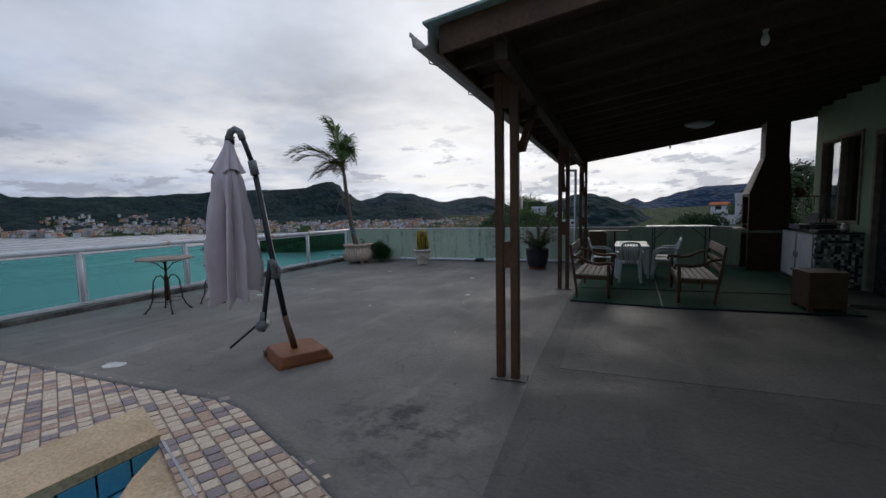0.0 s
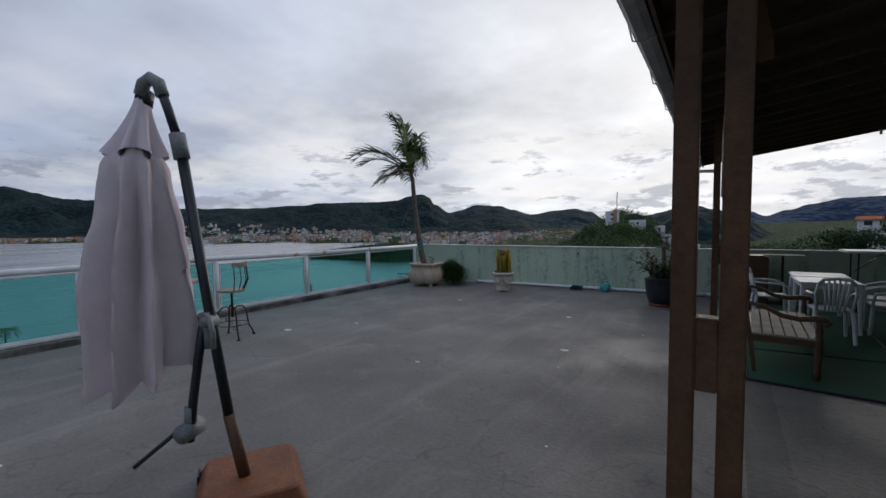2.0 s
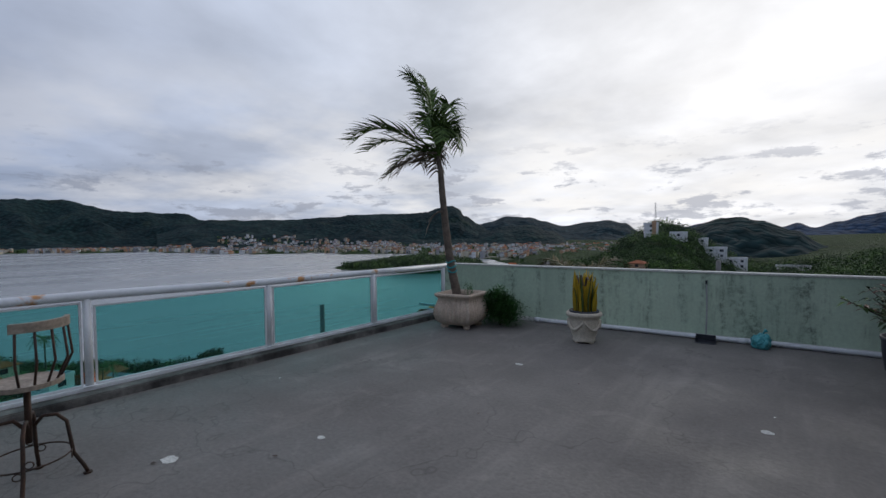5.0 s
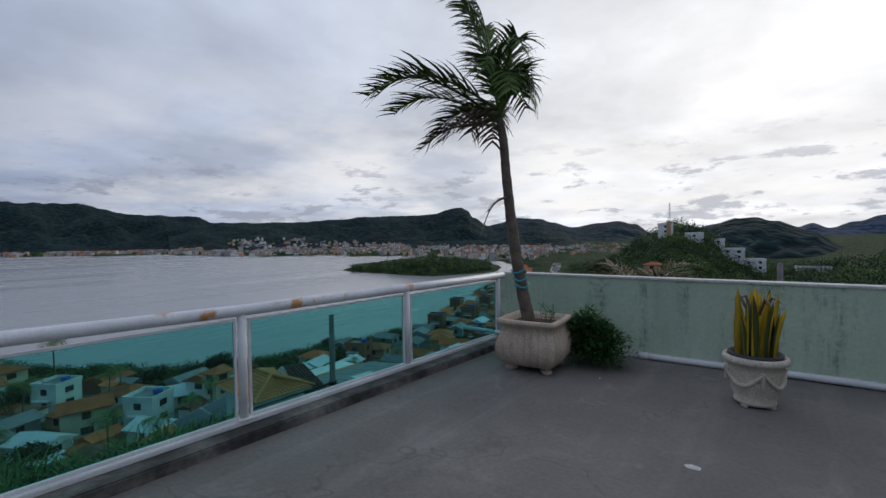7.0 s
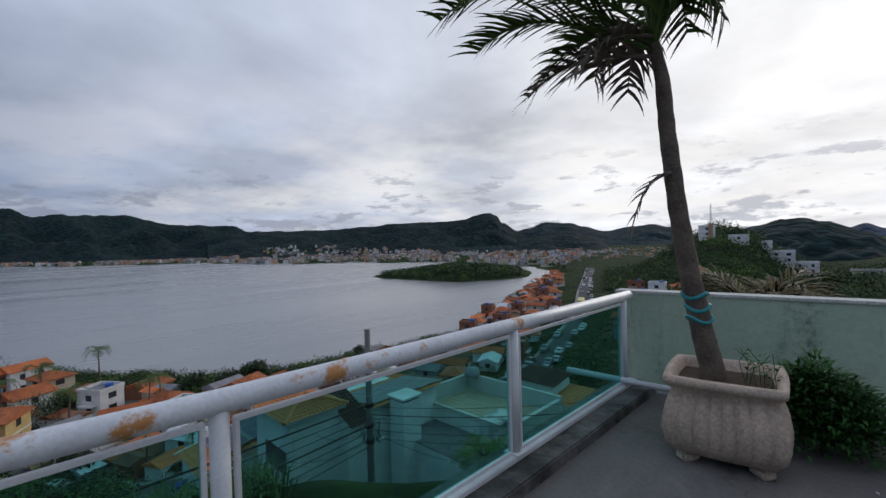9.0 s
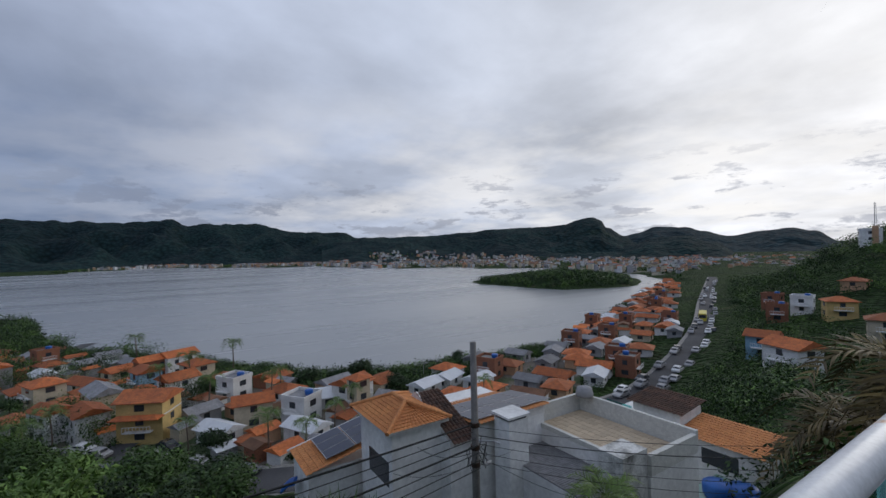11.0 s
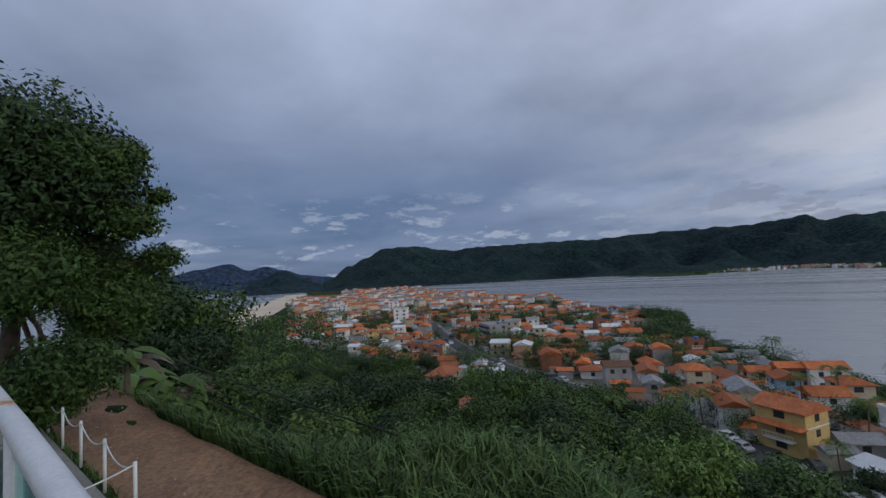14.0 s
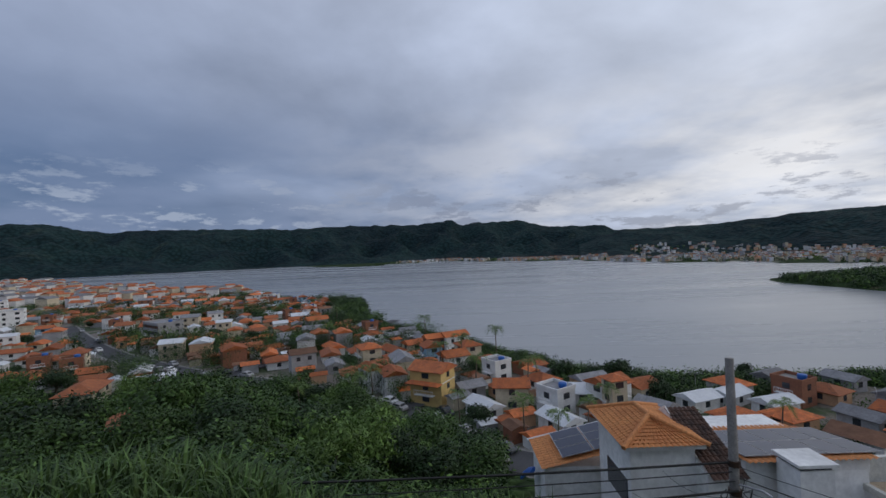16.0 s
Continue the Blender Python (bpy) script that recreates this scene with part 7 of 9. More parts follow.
def town():
    rng = random.Random(42)
    taken = []

    def free(x, y, r):
        return all((x - a) ** 2 + (y - b) ** 2 > (r + c) ** 2 for a, b, c in taken)

    def put(i, x, y, rz, dz=0.0):
        taken.append((x, y, 7.3 if PROTO_SPECS[i][1] < 10 else 8.6))
        m = pose(x, y, land_z(x, y) + dz, 0, 0, rz)
        if i < len(protos) and protos[i] is not None:
            return copy_thing(protos[i], m)
        sp = PROTO_SPECS[i]
        h = house(sp[0], *sp[1:], m, rng)
        protos[i] = h
        return h

    protos.extend([None] * len(PROTO_SPECS))
    # the ones that stand out
    h = house("three-storey yellow house with stepped orange roofs", 10.5, 8.5, 3, "gable", "wall_yellow", "roof_tile", pose(-97, 6.8, land_z(-97, 6.8), 0, 0, 62), rng, "")
    part("lower_roof", hip_roof(7.4, 1.8, 4.75, 0.5, 0.2), "roof_tile", h, "lower strip of tile roof", m=pose(0, -3.8, 0))
    part("belt", boxed(-3.73, -3.03, 4.62, 3.73, 3.03, 4.8), "wall_white", h, "white belt course")
    taken.append((-97, 6.8, 7))
    h = house("cream two-storey house with a dark red tile roof", 9, 7, 2, "gable", "wall_cream", "roof_tile", pose(-92, 22.5, land_z(-92, 22.5), 0, 0, 84), rng, "", False)
    taken.append((-92, 22.5, 6))
    h = house("long low shed under a white metal roof", 12, 8, 1, "gable", "wall_white", "roof_white", pose(-95, 35, land_z(-95, 35), 0, 0, 80), rng, "", False)
    taken.append((-95, 35, 7))
    h = house("white five-storey apartment block with balconies", 16, 13, 5, "flat", "wall_white", "roof_grey", pose(-212, -200, land_z(-212, -200), 0, 0, 40), rng, "apartment blocks")
    taken.append((-212, -200, 12))
    for x, y, rz in ((-305, -395, 35), (-340, -360, 30), (-262, -330, 40), (-420, -470, 25), (-300, -300, 42)):
        copy_thing(h, pose(x, y, land_z(x, y) - 2, 0, 0, rz))
        taken.append((x, y, 12))
    h = house("grey three-storey shop building with dark glass bands", 18, 12, 3, "flat", "wall_grey", "roof_grey", pose(-184, -108, land_z(-184, -108), 0, 0, 55), rng, "", size=0.8)
    for f in range(3):
        part("glass_band", boxed(-7.26, -4.9, 2.35 * f + 0.8, 7.26, -4.7, 2.35 * f + 1.9), "dark_window", h, "dark ribbon window")
    taken.append((-184, -108, 13))
    h = house("large open-sided house under a broad orange roof", 15, 10, 1, "hip", "wall_cream", "roof_tile", pose(-104, -73, land_z(-104, -73) + 1.0, 0, 0, 20), rng, "")
    taken.append((-104, -73, 9))
    h = house("old tile roof showing between the trees", 9, 5.5, 1, "gable", "wall_cream", "roof_tile", pose(-61.5, -30.6, ground(-61.5, -30.6) + 2.0, 0, 0, 35), rng, "")
    house("brick tower house with a small tile roof", 4.5, 4.5, 3, "hip", "wall_cream", "roof_tile", pose(-86, 40.5, land_z(-86, 40.5), 0, 0, 15), rng, "")
    taken.append((-86, 40.5, 4))
    for x, y, i, rz in ((-60, 160, 6, 20), (-57, 170, 5, 10), (-46, 160, 3, 30), (-37, 101, 1, -20), (-47, 116, 9, 10), (-33, 140, 11, 15), (-50, 190, 4, 0), (-70, 185, 6, 0)):
        put(i, x, y, rz)
    # the crowded strip between the avenue and the water
    n = 0
    for _ in range(2600):
        az, r = rng.uniform(29, 58), rng.uniform(66, 420)
        x, y = at_polar(az, r)
        if shore_gap(az, r) > -8 or lake_side(x, y) < 4 or not far_from_road(x, y, 6.8) or not free(x, y, -1.6):
            continue
        put(rng.choice((4, 6, 7, 7, 8, 2, 10, 0, 6, 0)), x, y, rng.choice((0, 90)) + 24 + rng.uniform(-7, 7))
        n += 1
        if n >= 85:
            break
    # the town: dense near the street and thinning to the shore
    weights = (20, 7, 14, 2, 6, 4, 5, 7, 13, 2, 7, 5)
    for _ in range(9000):
        az = rng.uniform(45, 150)
        lim = table_at(NEAR_SHORE, az) if az < 134 else 1300
        r = 70 + (min(lim, 470) - 70) * rng.random() ** 0.75
        x, y = at_polar(az, r)
        if not town_edge(x, y) or shore_gap(az, r) > (-25 if az > 48 else -15) or (99 < az < 106 and r > 200) or not far_from_road(x, y, 9.5):
            continue
        if az < 60 and not far_from_road(x, y, 9.5):
            continue
        if az < 40 and far_from_road(x, y, 32):
            continue
        if az > 141 and r > 420:
            continue
        if az < 62:
            if lake_side(x, y) < 4:
                continue
        gap = 0.0 if r < 400 else 1.5
        if not free(x, y, gap):
            continue
        i = rng.choices(range(len(PROTO_SPECS)), weights)[0]
        if az < 60 and rng.random() < 0.4:
            i = rng.choice((5, 6, 7))
        put(i, x, y, rng.choice((0, 90)) + 28 + rng.uniform(-10, 10))
        n += 1
        if n >= 300:
            break
    return taken


def near_houses():
    rng = random.Random(6)
    # white house with a small hipped tower, solar panels and an old tile roof
    h = thing("house", "white house with hipped tile roof, old tiles and solar panels", "house", pose(-26.0, 19.3, 0))
    part("tower", boxed(-1.8, -1.3, -16.0, 1.8, 1.3, -6.45), "wall_white", h)
    part("tower_fascia", boxed(-2.1, -1.6, -6.55, 2.1, 1.6, -6.4, 0.01), "wall_white", h, "white eaves board")
    z, t = -6.4, -5.72
    roof = bmesh.new()
    x, y = 2.2, 1.7
    tile_plane(roof, (-x, -y, z), (x, -y, z), (-x, 0, t), 9, 22)
    tile_plane(roof, (-x, y, z), (x, y, z), (-x, 0, t), 9, 22)
    for v in list(roof.verts):
        lim = (x - 0.02) - max(0.0, (v.co.z - z) / (t - z)) * 1.5
        if abs(v.co.x) > lim:
            v.co.x = math.copysign(lim, v.co.x)
    part("tile_roof", roof, "roof_tile_new", h, "new orange barrel tiles")
    bm = bmesh.new()
    for s in (-1, 1):
        tile_plane(bm, (s * x, -y, z), (s * x, y, z), (s * (x - 1.5), -y, t), 9, 14)
    for v in bm.verts:
        f = max(0.0, min(1.0, (v.co.z - z) / (t - z)))
        v.co.y *= max(0.02, 1 - f)
    part("tile_roof", bm, "roof_tile_new", h, "new orange barrel tiles")
    part("ridge", tube([(-0.7, 0, t + 0.06), (0.7, 0, t + 0.06)], 0.11, 8), "roof_tile_new", h)
    for sx in (-1, 1):
        for sy in (-1, 1):
            part("ridge", tube([(sx * 0.7, 0, t + 0.06), (sx * x, sy * y, z + 0.05)], 0.10, 8), "roof_tile_new", h)
    part("window", boxed(-0.7, -1.34, -9.1, 1.45, -1.28, -8.0), "dark_window", h, "dark sliding window")
    part("wing", boxed(-3.0, 1.3, -16.0, 2.6, 7.4, -7.3), "wall_white", h)
    PANEL_Z = lambda xx: -6.75 - 0.13 * (3.0 - xx)
    part("upper_wall", boxed(2.35, 2.75, -7.3, 2.6, 7.4, -6.84), "wall_white", h)
    bm = bmesh.new()
    tile_plane(bm, (3.0, 1.3, -7.35), (3.0, 2.7, -7.35), (-0.6, 1.3, -5.9), 14, 7, 0.06)
    part("old_tiles", bm, "roof_tile_old", h, "blackened old barrel tiles")
    bm = tile_plane(bmesh.new(), (-3.4, 2.7, PANEL_Z(-3.4)), (-3.4, 7.6, PANEL_Z(-3.4)), (2.95, 2.7, PANEL_Z(2.95)), 18, 22, 0.06)
    part("new_tiles", bm, "roof_tile_new", h, "orange barrel tiles")
    part("gable_end", flat_gable(((2.6, 1.32, -7.4), (-3.0, 1.32, -7.3), (-0.6, 1.32, -5.8))), "wall_white", h)
    part("gable_end", flat_gable(((2.6, 7.4, -7.4), (-3.0, 7.4, -7.55), (2.6, 7.4, -6.82))), "wall_white", h)
    for i in range(5):
        for j in range(2):
            y0 = 2.2 + i * 1.05
            xa, xb = 2.6 - 1.68 * j, 0.98 - 1.68 * j
            q = [(xa, y0 + 0.55, PANEL_Z(xa) + 0.04), (xa, y0 + 1.55, PANEL_Z(xa) + 0.04), (xb, y0 + 1.55, PANEL_Z(xb) + 0.04), (xb, y0 + 0.55, PANEL_Z(xb) + 0.04)]
            solar_panel(q, h)
    part("chimney", boxed(2.9, 3.7, -16.0, 4.0, 4.9, -6.55), "wall_white", h, "white rendered flue")
    part("chimney_cap", boxed(2.8, 3.6, -6.42, 4.1, 5.0, -6.3, 0.01), "wall_white", h)
    part("chimney_cap_leg", boxed(2.95, 3.75, -6.55, 3.95, 4.85, -6.42), "dark_window", h)
    # lean-to with blue rail and panels
    part("lean_to", boxed(-5.2, -3.9, -16.0, -2.3, 0.6, -9.3), "wall_white", h)
    bm = tile_plane(bmesh.new(), (-5.4, -4.1, -9.25), (-2.0, -4.1, -9.25), (-5.4, 0.4, -8.3), 14, 14, 0.05)
    part("lean_to_tiles", bm, "roof_tile_new", h, "orange barrel tiles")
    for i in range(3):
        for j in range(2):
            x0, y0 = -5.0 + i * 0.95, -3.0 + j * 1.6
            zz = lambda yy: -9.25 + (yy + 4.1) / 4.5 * 0.95 + 0.12
            solar_panel([(x0, y0, zz(y0)), (x0 + 0.9, y0, zz(y0)), (x0 + 0.9, y0 + 1.55, zz(y0 + 1.55)), (x0, y0 + 1.55, zz(y0 + 1.55))], h)
    part("gutter", tube([(-5.5, -4.2, -9.3), (-5.5, 0.5, -8.3)], 0.07, 8), "white_plastic", h)
    part("slide", tube([(-4.9, -4.6, -11.0), (-4.2, -4.4, -10.4), (-3.4, -4.3, -10.0)], 0.25, 8, flat=0.4), "blue_tank", h, "bright blue plastic sheet")
    # flat-roofed house with tiled roof terrace
    g = thing("house", "white house with a beige tiled roof terrace and parapet", "house", pose(-20.7, 28.4, 0.4))
    part("wall", boxed(-3.3, -1.9, -17.0, 3.5, 1.9, -8.45), "wall_white", g)
    part("terrace_floor", boxed(-3.1, -1.7, -8.45, 3.3, 1.7, -8.4), "grout", g)
    for i in range(16):
        for j in range(8):
            ob = new("terrace_tile", terrace_tile())
            ob.parent = g
            ob.matrix_basis = Matrix.Translation((-3.05 + i * 0.395, -1.66 + j * 0.415, -8.4))
    for a in ((-3.4, 1.75, 3.5, 1.95, -7.45), (-3.4, -1.75, -3.2, 1.75, -7.5), (3.3, -1.9, 3.55, 1.75, -7.6), (-3.4, -1.95, 1.4, -1.75, -8.2)):
        part("parapet", boxed(a[0], a[1], -8.45, a[2], a[3], a[4], 0.01), "chalk", g, "stained white parapet")
    part("stair_wall", boxed(2.2, -3.6, -17.0, 3.4, -1.95, -7.3), "stained_white", g, "mould-stained white stair wall")
    bm = bmesh.new()
    for k in range(34):
        x0 = -2.6 + k * 0.135
        box(bm, x0, -4.6, -9.2, x0 + 0.09, -1.96, -9.14, m=pose(0, 0, 0))
        box(bm, x0 + 0.09, -4.6, -9.2, x0 + 0.135, -1.96, -9.17)
    part("sheet_roof", bm, "roof_grey", g, "grey corrugated sheet roof")
    part("side_wall", boxed(-2.6, -4.6, -17.0, 2.0, -1.95, -9.2), "wall_white", g)
    part("tank", lathe(bmesh.new(), [(0.45, -7.45), (0.5, -7.3), (0.42, -6.95), (0.15, -6.85)], 16), "wall_grey", g, "grey round tank", smooth=True, m=pose(-2.6, 1.5, 0))
    # house with the orange roof beyond
    k = thing("house", "white house with orange and blackened tile roofs", "house", pose(-20.5, 38.8, 0))
    part("wall", boxed(-2.6, -2.0, -18.0, 3.2, 0.7, -10.2), "wall_white", k)
    part("tile_roof", tile_plane(bmesh.new(), (-1.2, -2.4, -10.2), (3.6, -2.4, -10.2), (-1.2, 0.9, -9.72), 12, 20, 0.05), "roof_tile_new", k, "orange tile roof")
    part("upper_wall", boxed(-4.6, -1.6, -18.0, -1.3, 1.0, -9.3), "wall_white", k)
    part("old_roof", tile_plane(bmesh.new(), (-5.0, -2.0, -9.3), (-1.0, -2.0, -9.3), (-5.0, 1.2, -8.92), 12, 16, 0.05), "roof_tile_old", k, "blackened tile roof")
    part("window", boxed(0.2, -2.05, -11.6, 2.2, -1.95, -10.7), "dark_window", k)
    part("glass_rail", boxed(-6.6, -1.8, -10.6, -4.6, -1.76, -9.7), "teal_glass", k, "teal glass balustrade")
    part("deck", boxed(-6.7, -1.9, -18.0, -4.6, 2.0, -10.6), "wall_white", k)
    part("yard", boxed(1.0, -6.0, -18.0, 6.5, -2.0, -12.0), "wall_mint", k, "green painted yard wall")
    for x, y in ((2.2, -4.5), (3.2, -3.8), (4.4, -4.8)):
        part("water_tank", lathe(bmesh.new(), [(0.6, -12.0), (0.7, -11.8), (0.72, -11.3), (0.6, -11.2), (0.1, -11.1)], 16), "blue_tank", k, "blue plastic water tank", smooth=True, m=pose(x, y, 0))


TERRACE = []


def terrace_tile():
    if not TERRACE:
        bm = boxed(0, 0, 0, 0.368, 0.388, 0.014)
        me = bpy.data.meshes.new("terrace_tile")
        bm.to_mesh(me)
        bm.free()
        me.materials.append(M["terrace_beige"])
        TERRACE.append(me)
    return TERRACE[0]


def flat_gable(pts):
    bm = bmesh.new()
    f = bm.faces.new([bm.verts.new(p) for p in pts])
    r = bmesh.ops.extrude_face_region(bm, geom=[f])
    bmesh.ops.translate(bm, vec=(0, 0.05, 0), verts=[g for g in r["geom"] if isinstance(g, bmesh.types.BMVert)])
    return bm


def solar_panel(q, parent):
    q = [Vector(p) for p in q]
    n = (q[1] - q[0]).cross(q[3] - q[0]).normalized()
    n = n if n.z > 0 else -n

    def plate(pts, lift, thick):
        bm = bmesh.new()
        lo = [bm.verts.new(p + n * lift) for p in pts]
        hi = [bm.verts.new(p + n * (lift + thick)) for p in pts]
        bm.faces.new(hi)
        bm.faces.new(lo[::-1])
        for i in range(4):
            bm.faces.new((lo[i], lo[(i + 1) % 4], hi[(i + 1) % 4], hi[i]))
        return bm

    p = part("solar_panel", plate(q, 0.10, 0.035), "galvanised", parent, "dark blue solar panel")
    c = sum(q, Vector()) / 4
    part("cell_field", plate([c + (v - c) * 0.95 for v in q], 0.136, 0.003), "solar", p)


M["terrace_beige"] = mat("terrace_beige", (0.50, 0.40, 0.28), (0.42, 0.33, 0.23), 0.7, 2.0, 20, 0.05, vary=0.12)
M["stained_white"] = mat("stained_white", (0.62, 0.62, 0.60), (0.12, 0.12, 0.11), 0.9, 1.1, 12, 0.2, contrast=(0.45, 0.68))


def vegetation(taken):
    rng = random.Random(77)
    protos_t = []
    specs = [("tree", "broad leafy tree on the wooded slope", 8.0, 3.6, 3400, 0.225, "leaf"), ("tree", "dark dense tree on the slope", 7.0, 3.2, 3200, 0.21, "leaf_dark"),
             ("tree", "pale green tree on the slope", 6.0, 2.7, 2800, 0.19, "leaf_light"), ("tree", "rounded dark tree beside the houses", 6.0, 3.0, 1500, 0.32, "leaf_dark")]
    for k, (n, lab, h, r, c, s, mt) in enumerate(specs):
        x, y = ((-45, -15), (-52, 4), (-38, 2), (-105, 48))[k]
        protos_t.append(make_tree(n, lab, pose(x, y, land_z(x, y)), rng, h, r, c, s, mt, 15, group="slope trees" if k < 3 else "town trees"))
    spots = []
    count = 0
    for _ in range(9000):
        az, r = rng.uniform(84, 163), rng.uniform(24, 150)
        x, y = at_polar(az, r)
        if town_edge(x - 4, y) or x > -15 or not far_from_road(x, y, 5.5):
            continue
        if any((x - a) ** 2 + (y - b) ** 2 < 17 + r * 0.16 for a, b in spots) or (abs(x + 63) < 7 and abs(y + 35) < 6):
            continue
        if az < 100 and r < 42 or abs(az - 126.4) < 4.5 and 34 < r < 75 or abs(az - 130.6) < 4 and 84 < r < 140:
            continue
        if az < 128 and r < 27:
            continue
        spots.append((x, y))
        s = rng.uniform(0.6, 0.95) if r < 42 else rng.uniform(0.95, 1.45)
        # keep low where the slope looks down on the roofs
        t = copy_thing(rng.choice(protos_t[:3]), pose(x, y, ground(x, y) - 1.2, 0, 0, rng.uniform(0, 360)))
        t.scale = (s, s, s * rng.uniform(0.75, 1.0))
        count += 1
        if count >= 195:
            break
    # trees among the houses
    count = 0
    for _ in range(6000):
        az, r = rng.uniform(33, 140), rng.uniform(66, 420)
        x, y = at_polar(az, r)
        if shore_gap(az, r) > -4 or not town_edge(x, y) or not far_from_road(x, y, 6.5) or any((x - a) ** 2 + (y - b) ** 2 < (c - 2.2) ** 2 for a, b, c in taken):
            continue
        t = copy_thing(protos_t[3], pose(x, y, land_z(x, y) - 0.5, 0, 0, rng.uniform(0, 360)))
        s = rng.uniform(0.4, 0.95)
        t.scale = (s, s, s)
        count += 1
        if count >= 75:
            break
    # coconut palms
    first = make_palm_tree(pose(-75, 22, land_z(-75, 22)), rng, 7.0, 2.6)
    for x, y, s in ((-70, 26, 0.9), (-84, 12, 0.8), (-98, -6, 1.0), (-101, 16, 1.1), (-99, 27, 1.0), (-104, 30, 0.9), (-78, 33, 0.8), (-92, -8, 1.0), (-88, -18, 0.95), (-118, 8, 1.1), (-122, 14, 1.2), (-150, -30, 1.2),
                    (-160, 2, 1.2), (-72, 60, 0.9), (-132, 24, 1.2), (-76, -4, 0.7), (-200, -40, 1.2), (-230, -60, 1.3), (-82, 38, 0.9)):
        t = copy_thing(first, pose(x, y, land_z(x, y), 0, 0, rng.uniform(0, 360)))
        t.scale = (s, s, s)
    # bare tree among the green
    d = thing("dead_tree", "bare branching tree on the wooded slope", "tree", pose(-47, -12.5, ground(-47, -12.5)))
    bm = bmesh.new()
    sweep(bm, [(0, 0, -1), (0.1, 0, 2.5), (0, 0.2, 4.0)], [0.16, 0.12, 0.09], 7)
    for k in range(26):
        a, z = rng.uniform(0, 6.28), rng.uniform(2.2, 4.2)
        ln = rng.uniform(1.2, 2.6)
        e = Vector((ln * math.cos(a), ln * math.sin(a), z + rng.uniform(0.7, 1.9)))
        sweep(bm, [(0, 0.1, z), e * 0.55 + Vector((0, 0, z * 0.45)), e], [0.05, 0.035, 0.012], 5)
        for j in range(3):
            sweep(bm, [e * 0.7 + Vector((0, 0, z * 0.3)), e + Vector((rng.uniform(-0.7, 0.7), rng.uniform(-0.7, 0.7), rng.uniform(0.1, 0.7)))], [0.02, 0.006], 4)
    part("trunk", bm, "bark", d)
    # big tree over the lane
    bt = make_tree("tree", "tall dark leafy tree overhanging the dirt lane", pose(-8.6, -9.6, -2.3), rng, 11.3, 4.0, 42000, 0.105, "leaf_dark", 24)
    blobs = [(-1.5, 0.5, 5.3, 1.5), (-3.0, 0.8, 4.7, 1.1), (-2.2, 2.2, 3.6, 1.3), (-0.6, 3.8, 1.9, 1.2), (-2.4, 2.8, 6.4, 0.9), (-3.6, 2.4, 5.2, 0.6), (0.5, 3.2, 4.6, 1.6), (-1.6, 3.0, 8.2, 1.2), (-2.6, 2.0, 9.0, 0.6), (-0.4, 3.4, 0.9, 0.7), (-3.3, 2.9, 7.3, 0.4)]
    vs, fs = leaf_cloud(rng, blobs, 42000, 0.09)
    poly_mesh("lower_crown", vs, fs, "leaf", bt)
    br = bmesh.new()
    for b in blobs:
        sweep(br, [(0, 0, 4.0), (b[0] * 0.5, b[1] * 0.5, (b[2] + 4.5) / 2), (b[0], b[1], b[2])], [0.11, 0.07, 0.02], 5)
    part("limb_frame", br, "bark", bt)
    make_tree("tree", "spreading tree at the bend of the lane", pose(-20.5, -28.5, ground(-20.5, -28.5)), rng, 2.6 - ground(-20.5, -28.5), 5.0, 9000, 0.24, "leaf", 14)
    make_tree("tree", "dark tree behind the lane bend", pose(-15.5, -26, ground(-15.5, -26)), rng, 3.6 - ground(-15.5, -26), 4.6, 9000, 0.24, "leaf_dark", 14)
    make_tree("tree", "dark tree on the bank above the lane", pose(-17.5, -19.5, ground(-17.5, -19.5)), rng, -0.6 - ground(-17.5, -19.5), 2.8, 6500, 0.18, "leaf_dark", 12)
    # banana plants
    ban = thing("banana_plant", "banana plant with torn arching leaves", "banana plant", pose(-12.6, -9.5, ground(-12.6, -9.5)), "banana plants")
    part("stem", tube([(0, 0, -0.3), (0.02, 0, 1.0), (0, 0, 1.9)], [0.13, 0.10, 0.06], 9), "palm_trunk", ban, smooth=True)
    for k in range(9):
        a = 2.4 * k
        bm = bmesh.new()
        prev = None
        for j in range(9):
            v = j / 8
            c = Vector((math.cos(a), math.sin(a), 0)) * (1.5 * v) + Vector((0, 0, 1.8 + 1.1 * v - 1.6 * v * v + 0.15 * (k % 3)))
            w = 0.26 * math.sin(math.pi * min(1, 0.08 + v * 0.95)) + 0.01
            s = Vector((-math.sin(a), math.cos(a), 0))
            row = [bm.verts.new(c + s * w - Vector((0, 0, w * 0.5))), bm.verts.new(c), bm.verts.new(c - s * w - Vector((0, 0, w * 0.5)))]
            if prev and not (j % 3 == 1 and k % 2):
                bm.faces.new((prev[0], prev[1], row[1], row[0]))
            if prev:
                bm.faces.new((prev[1], prev[2], row[2], row[1]))
            prev = row
        part("leaf", bm, "leaf_light" if k % 3 else "dry_frond", ban)
    for x, y, s, rz in ((-13.0, -10.4, 0.8, 40), (-12.0, -11.0, 1.2, 120), (-14.2, -11.6, 1.0, 200), (-13.2, -12.4, 1.2, 300), (-13.8, -13.0, 1.0, 20), (-14.6, -13.2, 1.6, 80), (-12.9, -14.4, 1.6, 160)):
        t = copy_thing(ban, pose(x, y, ground(x, y), 0, 0, rz))
        t.scale = (s, s, s)
